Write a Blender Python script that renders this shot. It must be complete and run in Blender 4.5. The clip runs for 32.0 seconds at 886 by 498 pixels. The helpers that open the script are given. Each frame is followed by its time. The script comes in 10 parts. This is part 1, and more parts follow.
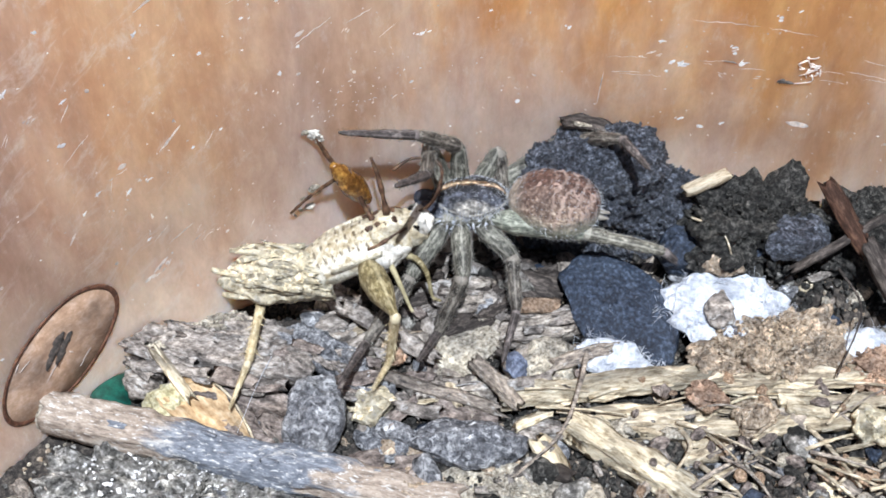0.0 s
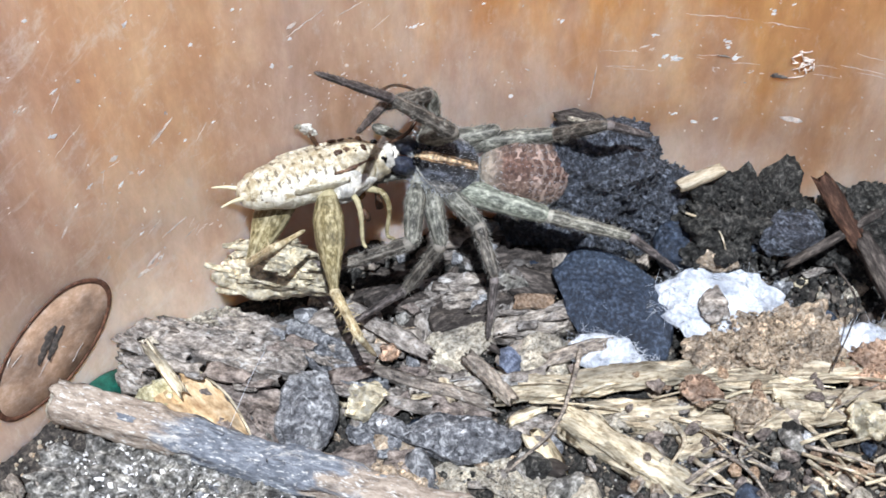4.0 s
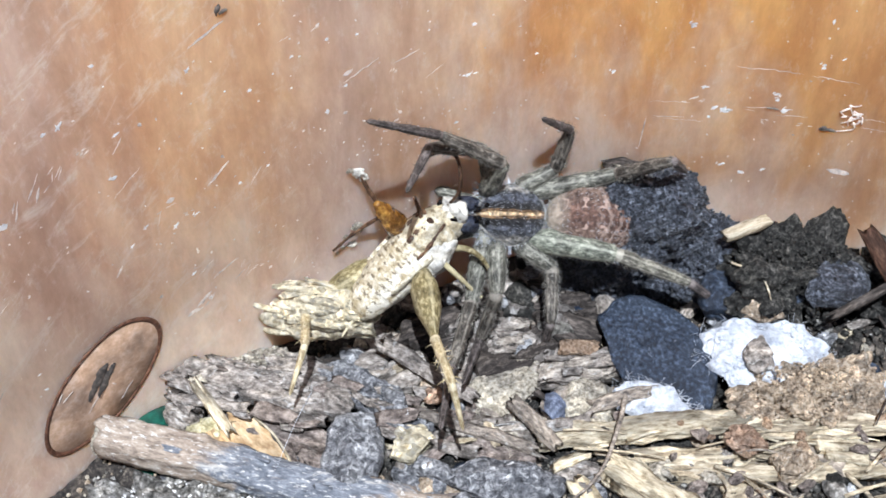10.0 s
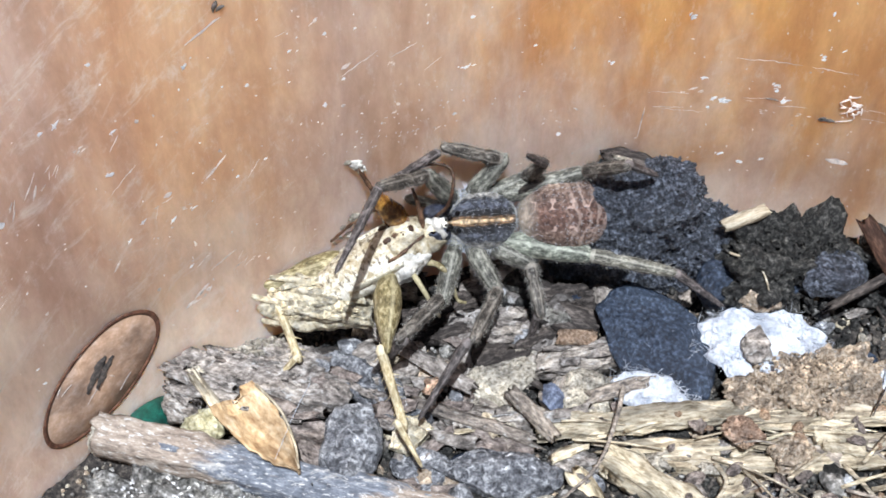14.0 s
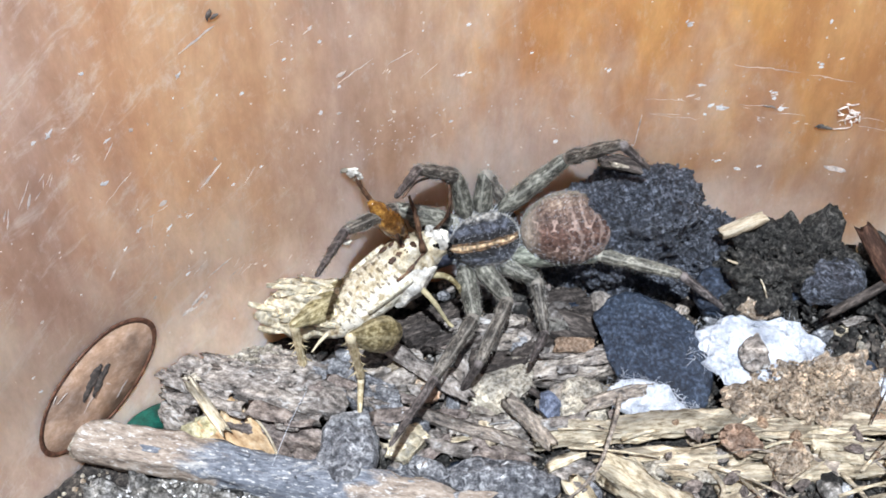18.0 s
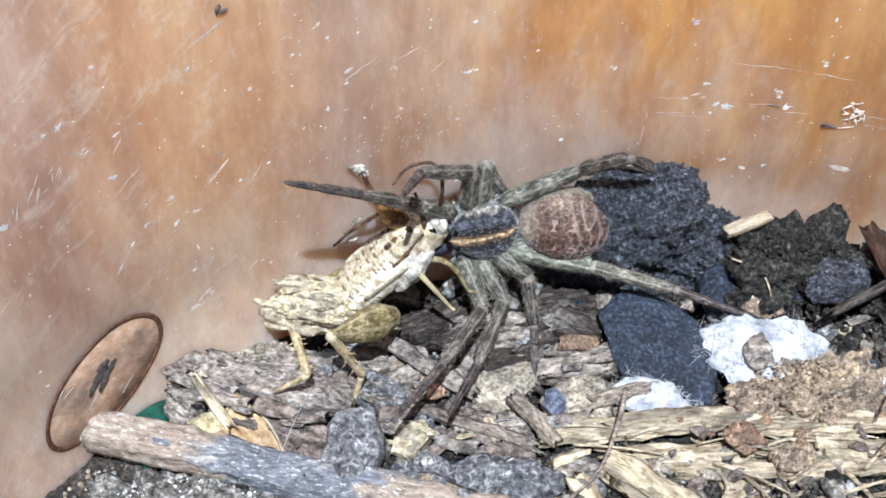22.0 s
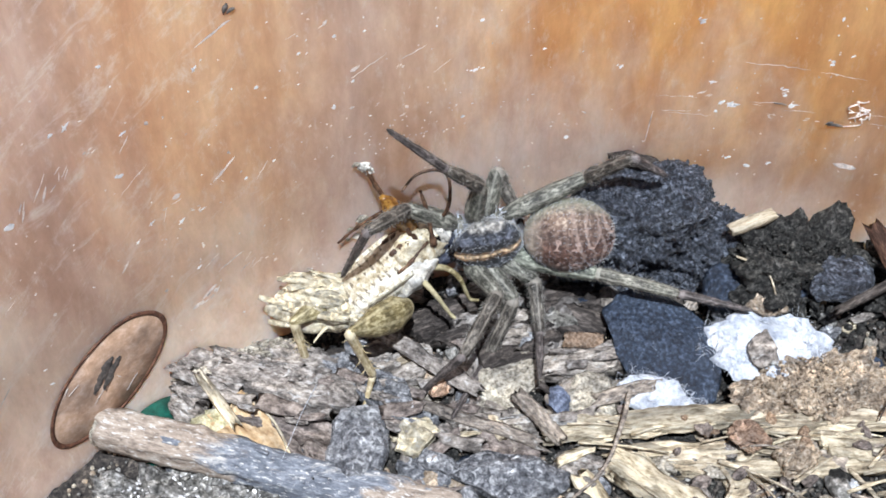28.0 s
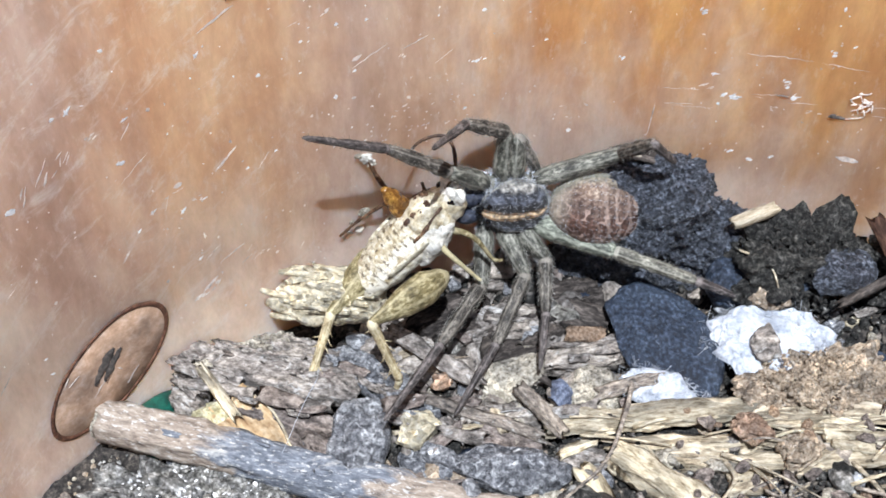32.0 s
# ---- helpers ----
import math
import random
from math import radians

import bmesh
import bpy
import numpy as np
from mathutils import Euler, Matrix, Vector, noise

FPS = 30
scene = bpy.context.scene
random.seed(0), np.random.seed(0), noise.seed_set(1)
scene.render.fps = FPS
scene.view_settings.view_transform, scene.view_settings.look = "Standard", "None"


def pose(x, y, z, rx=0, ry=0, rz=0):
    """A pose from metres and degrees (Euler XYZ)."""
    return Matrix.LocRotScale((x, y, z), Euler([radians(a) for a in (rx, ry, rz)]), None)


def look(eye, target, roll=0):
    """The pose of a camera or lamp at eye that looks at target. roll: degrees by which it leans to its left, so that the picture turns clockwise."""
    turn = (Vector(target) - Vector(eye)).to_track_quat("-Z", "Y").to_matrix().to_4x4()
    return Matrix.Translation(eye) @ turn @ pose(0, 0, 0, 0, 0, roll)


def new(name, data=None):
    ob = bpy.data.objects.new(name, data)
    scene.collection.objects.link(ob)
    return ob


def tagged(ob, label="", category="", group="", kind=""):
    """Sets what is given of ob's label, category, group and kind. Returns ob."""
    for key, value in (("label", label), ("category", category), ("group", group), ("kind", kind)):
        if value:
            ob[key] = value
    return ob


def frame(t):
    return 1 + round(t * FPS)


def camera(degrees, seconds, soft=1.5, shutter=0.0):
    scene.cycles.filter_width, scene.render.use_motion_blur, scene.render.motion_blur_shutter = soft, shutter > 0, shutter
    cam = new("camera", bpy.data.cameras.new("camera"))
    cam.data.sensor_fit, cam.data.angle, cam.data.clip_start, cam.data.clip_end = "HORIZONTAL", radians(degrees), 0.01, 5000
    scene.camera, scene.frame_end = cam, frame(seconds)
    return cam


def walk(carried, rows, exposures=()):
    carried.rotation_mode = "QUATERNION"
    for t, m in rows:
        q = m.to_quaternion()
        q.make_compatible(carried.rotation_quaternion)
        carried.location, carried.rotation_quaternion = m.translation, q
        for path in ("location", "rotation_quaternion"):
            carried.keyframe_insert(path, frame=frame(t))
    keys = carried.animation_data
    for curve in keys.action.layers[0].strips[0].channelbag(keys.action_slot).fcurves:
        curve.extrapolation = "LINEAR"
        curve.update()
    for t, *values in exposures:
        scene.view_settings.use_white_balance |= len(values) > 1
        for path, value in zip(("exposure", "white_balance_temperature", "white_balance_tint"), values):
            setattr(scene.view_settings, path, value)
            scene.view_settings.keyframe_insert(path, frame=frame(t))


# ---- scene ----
cam = camera(35.0, 32.0, soft=1.7, shutter=0.4)
walk(cam, [
    (0.0, pose(0.00001, -0.10251, 0.13121, 37.997, 0.005, -0.003)),
    (0.5, pose(0.00047, -0.10381, 0.13017, 38.679, 0.167, 0.151)),
    (1.0, pose(0.00106, -0.10359, 0.12986, 38.709, 0.280, 0.276)),
    (1.5, pose(0.00122, -0.10401, 0.12985, 38.754, 0.276, 0.295)),
    (2.0, pose(0.00081, -0.10441, 0.12941, 38.979, 0.126, 0.129)),
    (2.5, pose(0.00145, -0.10501, 0.12887, 39.311, 0.303, 0.233)),
    (3.0, pose(0.00115, -0.10404, 0.12958, 38.794, 0.194, 0.118)),
    (3.5, pose(0.00139, -0.10477, 0.12890, 39.063, 0.225, 0.149)),
    (5.5, pose(0.00022, -0.10231, 0.13103, 37.553, -0.198, -0.275)),
    (6.0, pose(0.00054, -0.10205, 0.13118, 37.575, -0.052, -0.219)),
    (6.5, pose(-0.00210, -0.10281, 0.13185, 38.272, -0.156, 0.397)),
    (7.0, pose(-0.00385, -0.10490, 0.13101, 39.274, -0.414, 0.962)),
    (7.5, pose(-0.00187, -0.10529, 0.13118, 39.260, 0.162, 1.367)),
    (8.0, pose(-0.00137, -0.10501, 0.13039, 39.914, 0.154, 1.239)),
    (8.5, pose(-0.00364, -0.10418, 0.13138, 39.439, -0.254, 1.113)),
    (9.0, pose(-0.00570, -0.10558, 0.13107, 39.995, -0.363, 2.237)),
    (9.5, pose(-0.00317, -0.10552, 0.13056, 40.702, -0.041, 1.736)),
    (10.0, pose(-0.00192, -0.10412, 0.13141, 40.024, 0.067, 1.449)),
    (10.5, pose(-0.00100, -0.10368, 0.13136, 39.817, 0.312, 1.532)),
    (11.0, pose(-0.00153, -0.09999, 0.13468, 38.231, 0.139, 1.394)),
    (11.5, pose(-0.00286, -0.10038, 0.13416, 38.137, -0.245, 1.112)),
    (12.0, pose(-0.00128, -0.10056, 0.13404, 37.898, 0.210, 1.547)),
    (12.5, pose(-0.00285, -0.10092, 0.13350, 38.102, -0.238, 1.150)),
    (13.0, pose(-0.00169, -0.09994, 0.13441, 37.812, 0.085, 1.388)),
    (13.5, pose(-0.00221, -0.10148, 0.13320, 38.557, -0.039, 1.285)),
    (15.5, pose(-0.00326, -0.09907, 0.13500, 36.971, -0.343, 1.072)),
    (16.0, pose(-0.00382, -0.10005, 0.13401, 37.097, -0.514, 0.966)),
    (16.5, pose(-0.00285, -0.10025, 0.13367, 36.996, -0.237, 1.240)),
    (17.0, pose(-0.00249, -0.09987, 0.13383, 36.879, -0.223, 1.095)),
    (17.5, pose(-0.00377, -0.09993, 0.13375, 36.672, -0.472, 1.021)),
    (18.0, pose(-0.00141, -0.10045, 0.13361, 38.408, 0.126, 1.391)),
    (18.5, pose(-0.00200, -0.10096, 0.13322, 38.643, -0.346, 0.814)),
    (19.0, pose(-0.00125, -0.09983, 0.13404, 38.309, -0.130, 0.859)),
    (19.5, pose(-0.00187, -0.09973, 0.13421, 38.290, -0.266, 0.853)),
    (20.0, pose(-0.00217, -0.10078, 0.13346, 38.763, -0.351, 0.888)),
    (20.5, pose(-0.00178, -0.10022, 0.13425, 38.804, -0.113, 1.198)),
    (21.0, pose(-0.00316, -0.10089, 0.13354, 38.301, -0.380, 1.186)),
    (21.5, pose(-0.00388, -0.10121, 0.13365, 37.873, -0.490, 1.308)),
    (22.0, pose(-0.00212, -0.10187, 0.13319, 38.794, -0.044, 1.532)),
    (22.5, pose(-0.00279, -0.10134, 0.13359, 38.569, -0.260, 1.349)),
    (23.0, pose(-0.00218, -0.10173, 0.13320, 38.593, -0.034, 1.545)),
    (23.5, pose(-0.00269, -0.10298, 0.13236, 39.163, -0.157, 1.561)),
    (24.0, pose(-0.00187, -0.10399, 0.13149, 39.753, 0.029, 1.720)),
    (24.5, pose(-0.00248, -0.10340, 0.13192, 39.613, -0.123, 1.477)),
    (25.0, pose(-0.00239, -0.10375, 0.13161, 39.642, -0.081, 1.577)),
    (25.5, pose(-0.00143, -0.10440, 0.13103, 40.158, 0.141, 1.751)),
    (27.5, pose(-0.00378, -0.10079, 0.13400, 38.253, -0.428, 1.372)),
    (28.0, pose(-0.00345, -0.10067, 0.13396, 38.160, -0.338, 1.456)),
    (28.5, pose(-0.00293, -0.10169, 0.13325, 38.845, -0.252, 1.445)),
    (29.0, pose(-0.00318, -0.10298, 0.13185, 39.348, -0.338, 1.452)),
    (29.5, pose(-0.00395, -0.10209, 0.13267, 38.778, -0.498, 1.346)),
    (30.0, pose(-0.00319, -0.10302, 0.13195, 39.159, -0.251, 1.653)),
    (30.5, pose(-0.00300, -0.10311, 0.13192, 39.317, -0.241, 1.548)),
    (31.0, pose(-0.00304, -0.10328, 0.13174, 39.329, -0.271, 1.571)),
    (31.5, pose(-0.00327, -0.10225, 0.13249, 38.802, -0.292, 1.553)),
    (32.0, pose(-0.00303, -0.10320, 0.13162, 39.130, -0.223, 1.638))])

# ---- light ----
world = bpy.data.worlds.new("sky")
scene.world = world
world.use_nodes = True
SUN_EL, SUN_AZ = 69.0, 176.0          # degrees; azimuth clockwise from +y
wn = world.node_tree.nodes
sky = wn.new("ShaderNodeTexSky")
sky.sky_type = 'NISHITA'
sky.sun_disc = False
sky.sun_elevation = radians(SUN_EL)
sky.sun_rotation = radians(SUN_AZ)
wn["Background"].inputs["Strength"].default_value = 0.033
world.node_tree.links.new(sky.outputs[0], wn["Background"].inputs["Color"])
sun_data = bpy.data.lights.new("sun", 'SUN')
sun_data.energy = 5.0
sun_data.angle = radians(0.6)
sun_data.color = (0.925, 0.985, 1.06)
sun = new("sun", sun_data)
_e, _a = radians(SUN_EL), radians(SUN_AZ)
_d = Vector((math.sin(_a) * math.cos(_e), math.cos(_a) * math.cos(_e), math.sin(_e)))
sun.matrix_world = look(_d * 2.0, (0, 0, 0))
scene.view_settings.exposure = 0.31

# ---- materials ----


def rgb(r, g, b):
    return (r, g, b, 1.0)


def nodes_of(name):
    m = bpy.data.materials.new(name)
    m.use_nodes = True
    nt = m.node_tree
    return m, nt, nt.nodes, nt.links, nt.nodes["Principled BSDF"]


def noise_node(nt, vec, scale, detail=6.0, rough=0.6, dist=0.0):
    n = nt.nodes.new("ShaderNodeTexNoise")
    n.inputs["Scale"].default_value = scale
    n.inputs["Detail"].default_value = detail
    n.inputs["Roughness"].default_value = rough
    n.inputs["Distortion"].default_value = dist
    nt.links.new(vec, n.inputs["Vector"])
    return n.outputs["Fac"]


def ramp_node(nt, fac, stops):
    r = nt.nodes.new("ShaderNodeValToRGB")
    el = r.color_ramp.elements
    while len(el) < len(stops):
        el.new(0.5)
    for e, (p, c) in zip(el, stops):
        e.position, e.color = p, c
    nt.links.new(fac, r.inputs["Fac"])
    return r.outputs["Color"]


def mix_node(nt, fac, a, b, mode='MIX'):
    m = nt.nodes.new("ShaderNodeMix")
    m.data_type = 'RGBA'
    m.blend_type = mode
    for sock, v in ((m.inputs[0], fac), (m.inputs[6], a), (m.inputs[7], b)):
        if isinstance(v, (int, float, tuple)):
            sock.default_value = v
        else:
            nt.links.new(v, sock)
    return m.outputs[2]


def math_node(nt, op, a, b=0.0, c=0.0):
    m = nt.nodes.new("ShaderNodeMath")
    m.operation = op
    for sock, v in zip(m.inputs, (a, b, c)):
        if isinstance(v, (int, float)):
            sock.default_value = v
        else:
            nt.links.new(v, sock)
    return m.outputs[0]


def coords(nt, stretch=(1, 1, 1), jitter=True):
    """Object coordinates, shifted for each object and stretched along the axes."""
    tc = nt.nodes.new("ShaderNodeTexCoord")
    mp = nt.nodes.new("ShaderNodeMapping")
    mp.inputs["Scale"].default_value = stretch
    nt.links.new(tc.outputs["Object"], mp.inputs["Vector"])
    if jitter:
        oi = nt.nodes.new("ShaderNodeObjectInfo")
        nt.links.new(oi.outputs["Random"], mp.inputs["Location"])
    return mp.outputs["Vector"]


def bump_into(nt, bsdf, heights, strength, dist):
    b = nt.nodes.new("ShaderNodeBump")
    b.inputs["Strength"].default_value = strength
    b.inputs["Distance"].default_value = dist
    nt.links.new(heights, b.inputs["Height"])
    nt.links.new(b.outputs["Normal"], bsdf.inputs["Normal"])


def earthy(name, dark, mid, light, fine=2500.0, coarse=350.0, rough=0.9, bump=0.7, stretch=(1, 1, 1), spec=0.3,
           dust=None, dust_at=0.62, dist=0.00035, grit=0.4):
    """A weathered mineral or wooden surface: fine grain, broad stains, pale grit and a dusting."""
    m, nt, nn, ll, bsdf = nodes_of(name)
    v = coords(nt, stretch)
    f1 = noise_node(nt, v, fine, 8, 0.7)
    f2 = noise_node(nt, v, coarse, 5, 0.6, 0.4)
    col = ramp_node(nt, f1, [(0.33, dark), (0.5, mid), (0.68, light)])
    broad = ramp_node(nt, f2, [(0.33, rgb(0.36, 0.36, 0.38)), (0.5, rgb(0.95, 0.93, 0.92)), (0.67, rgb(1.34, 1.29, 1.2))])
    col = mix_node(nt, 0.8, col, broad, 'MULTIPLY')
    if dust:
        f3 = noise_node(nt, v, fine * 0.45, 8, 0.75, 1.0)
        mask = ramp_node(nt, f3, [(dust_at - 0.06, rgb(0, 0, 0)), (dust_at + 0.1, rgb(1, 1, 1))])
        col = mix_node(nt, mask, col, dust)
    if grit:
        vor = nt.nodes.new("ShaderNodeTexVoronoi")
        vor.inputs["Scale"].default_value = 1250
        ll.new(v, vor.inputs["Vector"])
        sep = nt.nodes.new("ShaderNodeSeparateColor")
        ll.new(vor.outputs["Color"], sep.inputs[0])
        tone = ramp_node(nt, sep.outputs[0], [(0.0, rgb(0.3, 0.3, 0.31)), (0.35, rgb(0.9, 0.9, 0.9)), (0.75, rgb(1.0, 1.0, 1.0)), (0.97, rgb(1.9, 1.88, 1.84))])
        col = mix_node(nt, grit, col, tone, 'MULTIPLY')
    col = mix_node(nt, 1.0, col, rgb(0.97, 1.0, 1.05), 'MULTIPLY')
    ll.new(col, bsdf.inputs["Base Color"])
    bsdf.inputs["Roughness"].default_value = rough
    bsdf.inputs["Specular IOR Level"].default_value = spec
    h = math_node(nt, 'ADD', f1, math_node(nt, 'MULTIPLY', f2, 1.5))
    bump_into(nt, bsdf, h, bump, dist)
    return m


M_SOIL = earthy("dark_soil", rgb(0.012, 0.011, 0.012), rgb(0.05, 0.043, 0.038), rgb(0.2, 0.17, 0.14), 1800, 260)
# The pale blue dust flecks double as glints painted into the colour.
M_CHAR = earthy("charcoal", rgb(0.007, 0.009, 0.013), rgb(0.062, 0.071, 0.092), rgb(0.34, 0.38, 0.46), 2000, 300, 0.42, 1.0, spec=0.7,
                dust=rgb(0.44, 0.48, 0.56), dust_at=0.6, dist=0.0012, grit=0.8)
M_CLUMP = earthy("dark_clod", rgb(0.007, 0.007, 0.007), rgb(0.042, 0.041, 0.038), rgb(0.2, 0.19, 0.17), 1900, 280, 0.75, 1.0,
                 dust=rgb(0.3, 0.28, 0.25), dust_at=0.63, dist=0.0009, grit=0.8)
M_SLATE = earthy("slate", rgb(0.006, 0.01, 0.019), rgb(0.021, 0.032, 0.054), rgb(0.1, 0.135, 0.2), 2200, 260, 0.45, 1.0, spec=0.5,
                 dust=rgb(0.42, 0.48, 0.58), dust_at=0.67, grit=0.2)
M_GREY = earthy("grey_stone", rgb(0.025, 0.026, 0.031), rgb(0.185, 0.19, 0.205), rgb(0.46, 0.465, 0.48), 2000, 300, 0.7, 1.0,
                dust=rgb(0.74, 0.74, 0.74), dust_at=0.57, dist=0.0006, grit=0.7)
M_BARK = earthy("weathered_bark", rgb(0.014, 0.012, 0.011), rgb(0.255, 0.222, 0.194), rgb(0.62, 0.57, 0.515), 1500, 230, 0.9, 1.0,
                stretch=(0.6, 1, 1), dust=rgb(0.72, 0.71, 0.68), dust_at=0.62)
M_BARKWARM = earthy("brown_bark", rgb(0.016, 0.012, 0.011), rgb(0.2, 0.162, 0.142), rgb(0.46, 0.395, 0.35), 1600, 220, 0.9, 1.0,
                    stretch=(0.6, 1, 1), dust=rgb(0.66, 0.62, 0.56), dust_at=0.66)
M_TWIG = earthy("grey_wood", rgb(0.045, 0.042, 0.043), rgb(0.3, 0.25, 0.205), rgb(0.64, 0.56, 0.46), 2200, 160, 0.8, 0.9,
                stretch=(0.5, 1, 1), dust=rgb(0.72, 0.69, 0.63), dust_at=0.62)


def twig_material():
    """Bark that is tan at the ends and blue-grey in worn patches, with white lichen flecks."""
    m, nt, nn, ll, bsdf = nodes_of("twig_bark")
    v = coords(nt, (0.35, 1, 1))
    f1 = noise_node(nt, v, 2000, 8, 0.7)
    f2 = noise_node(nt, v, 420, 4, 0.6, 0.3)
    tc = nt.nodes.new("ShaderNodeTexCoord")
    sep = nt.nodes.new("ShaderNodeSeparateXYZ")
    ll.new(tc.outputs["Object"], sep.inputs[0])
    worn = math_node(nt, 'MULTIPLY', math_node(nt, 'SUBTRACT', 0.0085, math_node(nt, 'ABSOLUTE', math_node(nt, 'SUBTRACT', sep.outputs["X"], 0.0005))), 210.0)
    worn = math_node(nt, 'ADD', math_node(nt, 'ADD', worn, 0.5), math_node(nt, 'MULTIPLY', math_node(nt, 'SUBTRACT', f2, 0.5), 5.0))
    f3 = noise_node(nt, v, 420, 6, 0.7, 0.6)
    tan = ramp_node(nt, f1, [(0.28, rgb(0.09, 0.068, 0.055)), (0.5, rgb(0.36, 0.295, 0.245)), (0.72, rgb(0.62, 0.54, 0.46))])
    blue = ramp_node(nt, f1, [(0.28, rgb(0.035, 0.04, 0.055)), (0.5, rgb(0.165, 0.185, 0.225)), (0.72, rgb(0.4, 0.43, 0.48))])
    col = mix_node(nt, ramp_node(nt, worn, [(0.3, rgb(0, 0, 0)), (0.8, rgb(1, 1, 1))]), tan, blue)
    col = mix_node(nt, ramp_node(nt, f3, [(0.6, rgb(0, 0, 0)), (0.7, rgb(0.85, 0.85, 0.85))]), col, rgb(0.66, 0.64, 0.6))
    f4 = noise_node(nt, v, 3000, 4, 0.6)
    col = mix_node(nt, ramp_node(nt, f4, [(0.58, rgb(0, 0, 0)), (0.66, rgb(0.85, 0.85, 0.85))]), col, rgb(0.74, 0.74, 0.73))
    ll.new(col, bsdf.inputs["Base Color"])
    bsdf.inputs["Roughness"].default_value = 0.75
    bump_into(nt, bsdf, math_node(nt, 'ADD', f1, f3), 0.9, 0.0003)
    return m


M_TWIGBARK = twig_material()
M_PALE = earthy("pale_wood", rgb(0.19, 0.135, 0.075), rgb(0.6, 0.51, 0.36), rgb(0.84, 0.77, 0.61), 2300, 300, 0.8, 1.0, stretch=(0.3, 1, 1), dust=rgb(0.36, 0.27, 0.18), dust_at=0.72, grit=0.6)
M_STRAW = earthy("straw", rgb(0.11, 0.08, 0.05), rgb(0.47, 0.39, 0.275), rgb(0.76, 0.69, 0.55), 1700, 300, 0.7, 0.9, stretch=(0.25, 1, 1), dust=rgb(0.25, 0.18, 0.12), dust_at=0.69, grit=0.6)
M_BROWN = earthy("brown_clod", rgb(0.1, 0.068, 0.045), rgb(0.58, 0.445, 0.315), rgb(0.88, 0.77, 0.62), 2600, 260, 0.95, 1.0, dust=rgb(0.86, 0.8, 0.7), dust_at=0.61, dist=0.0008, grit=0.75)
M_RUST = earthy("rust_clod", rgb(0.1, 0.06, 0.036), rgb(0.46, 0.31, 0.205), rgb(0.76, 0.6, 0.46), 2600, 260, 0.95, 1.0, dist=0.0006)
M_ORANGE = earthy("orange_clod", rgb(0.14, 0.07, 0.04), rgb(0.54, 0.36, 0.25), rgb(0.82, 0.63, 0.49), 2000, 300, 0.95, 1.0, dist=0.0008, grit=0.7)
M_CREAM = earthy("cream_flake", rgb(0.42, 0.33, 0.19), rgb(0.79, 0.7, 0.5), rgb(0.95, 0.9, 0.76), 1400, 360, 0.85, 1.0, dist=0.0008, grit=0.7)
M_CORK = earthy("pale_stone", rgb(0.08, 0.064, 0.046), rgb(0.55, 0.49, 0.39), rgb(0.9, 0.85, 0.74), 2400, 300, 0.9, 1.0, dist=0.0006)
M_LEAF = earthy("dry_leaf", rgb(0.22, 0.11, 0.05), rgb(0.54, 0.37, 0.2), rgb(0.84, 0.68, 0.47), 900, 250, 0.6, 0.7, stretch=(0.4, 1, 1),
                dust=rgb(0.34, 0.19, 0.09), dust_at=0.7, grit=0.3)
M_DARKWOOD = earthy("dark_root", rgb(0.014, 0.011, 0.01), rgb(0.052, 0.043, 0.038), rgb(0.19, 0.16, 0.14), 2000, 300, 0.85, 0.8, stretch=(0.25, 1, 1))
M_REDWOOD = earthy("red_brown_stick", rgb(0.018, 0.008, 0.005), rgb(0.065, 0.03, 0.019), rgb(0.18, 0.1, 0.065), 1900, 300, 0.8, 0.8, stretch=(0.25, 1, 1))
M_YELLOW = earthy("yellow_stone", rgb(0.24, 0.2, 0.09), rgb(0.62, 0.56, 0.34), rgb(0.9, 0.86, 0.64), 1500, 300, 0.9, 1.0)
M_GREEN = earthy("green_plastic", rgb(0.002, 0.03, 0.022), rgb(0.003, 0.07, 0.05), rgb(0.01, 0.13, 0.095), 900, 200, 0.35, 0.15, spec=0.5, grit=0.0)
M_SILK = earthy("white_silk", rgb(0.42, 0.47, 0.55), rgb(0.7, 0.74, 0.8), rgb(0.9, 0.92, 0.95), 1500, 300, 0.7, 1.0, grit=0.0)
M_ASH = earthy("ash_clod", rgb(0.02, 0.019, 0.017), rgb(0.215, 0.205, 0.185), rgb(0.72, 0.7, 0.66), 1300, 320, 0.95, 1.0, grit=0.8)
M_BLUE = earthy("blue_grey_stone", rgb(0.05, 0.06, 0.09), rgb(0.17, 0.2, 0.28), rgb(0.4, 0.45, 0.55), 1700, 300, 0.7, 0.9)
M_WHITE = earthy("white_mark", rgb(0.9, 0.87, 0.84), rgb(0.95, 0.93, 0.91), rgb(0.98, 0.97, 0.96), 3000, 600, 0.5, 0.0, grit=0.0)
M_SCUFF = earthy("pale_scuff", rgb(0.66, 0.54, 0.46), rgb(0.8, 0.7, 0.63), rgb(0.94, 0.89, 0.84), 3000, 600, 0.5, 0.0, grit=0.0)
M_STAIN = earthy("brown_stain", rgb(0.05, 0.024, 0.016), rgb(0.14, 0.062, 0.038), rgb(0.27, 0.135, 0.085), 1500, 400, 0.55, 0.3, grit=0.0)
M_DISC = earthy("disc_plastic", rgb(0.42, 0.26, 0.175), rgb(0.54, 0.36, 0.25), rgb(0.7, 0.52, 0.41), 900, 180, 0.45, 0.2, grit=0.0)
M_SMUDGE = earthy("dark_smudge", rgb(0.06, 0.055, 0.05), rgb(0.12, 0.105, 0.095), rgb(0.26, 0.21, 0.18), 1700, 500, 0.6, 0.3)


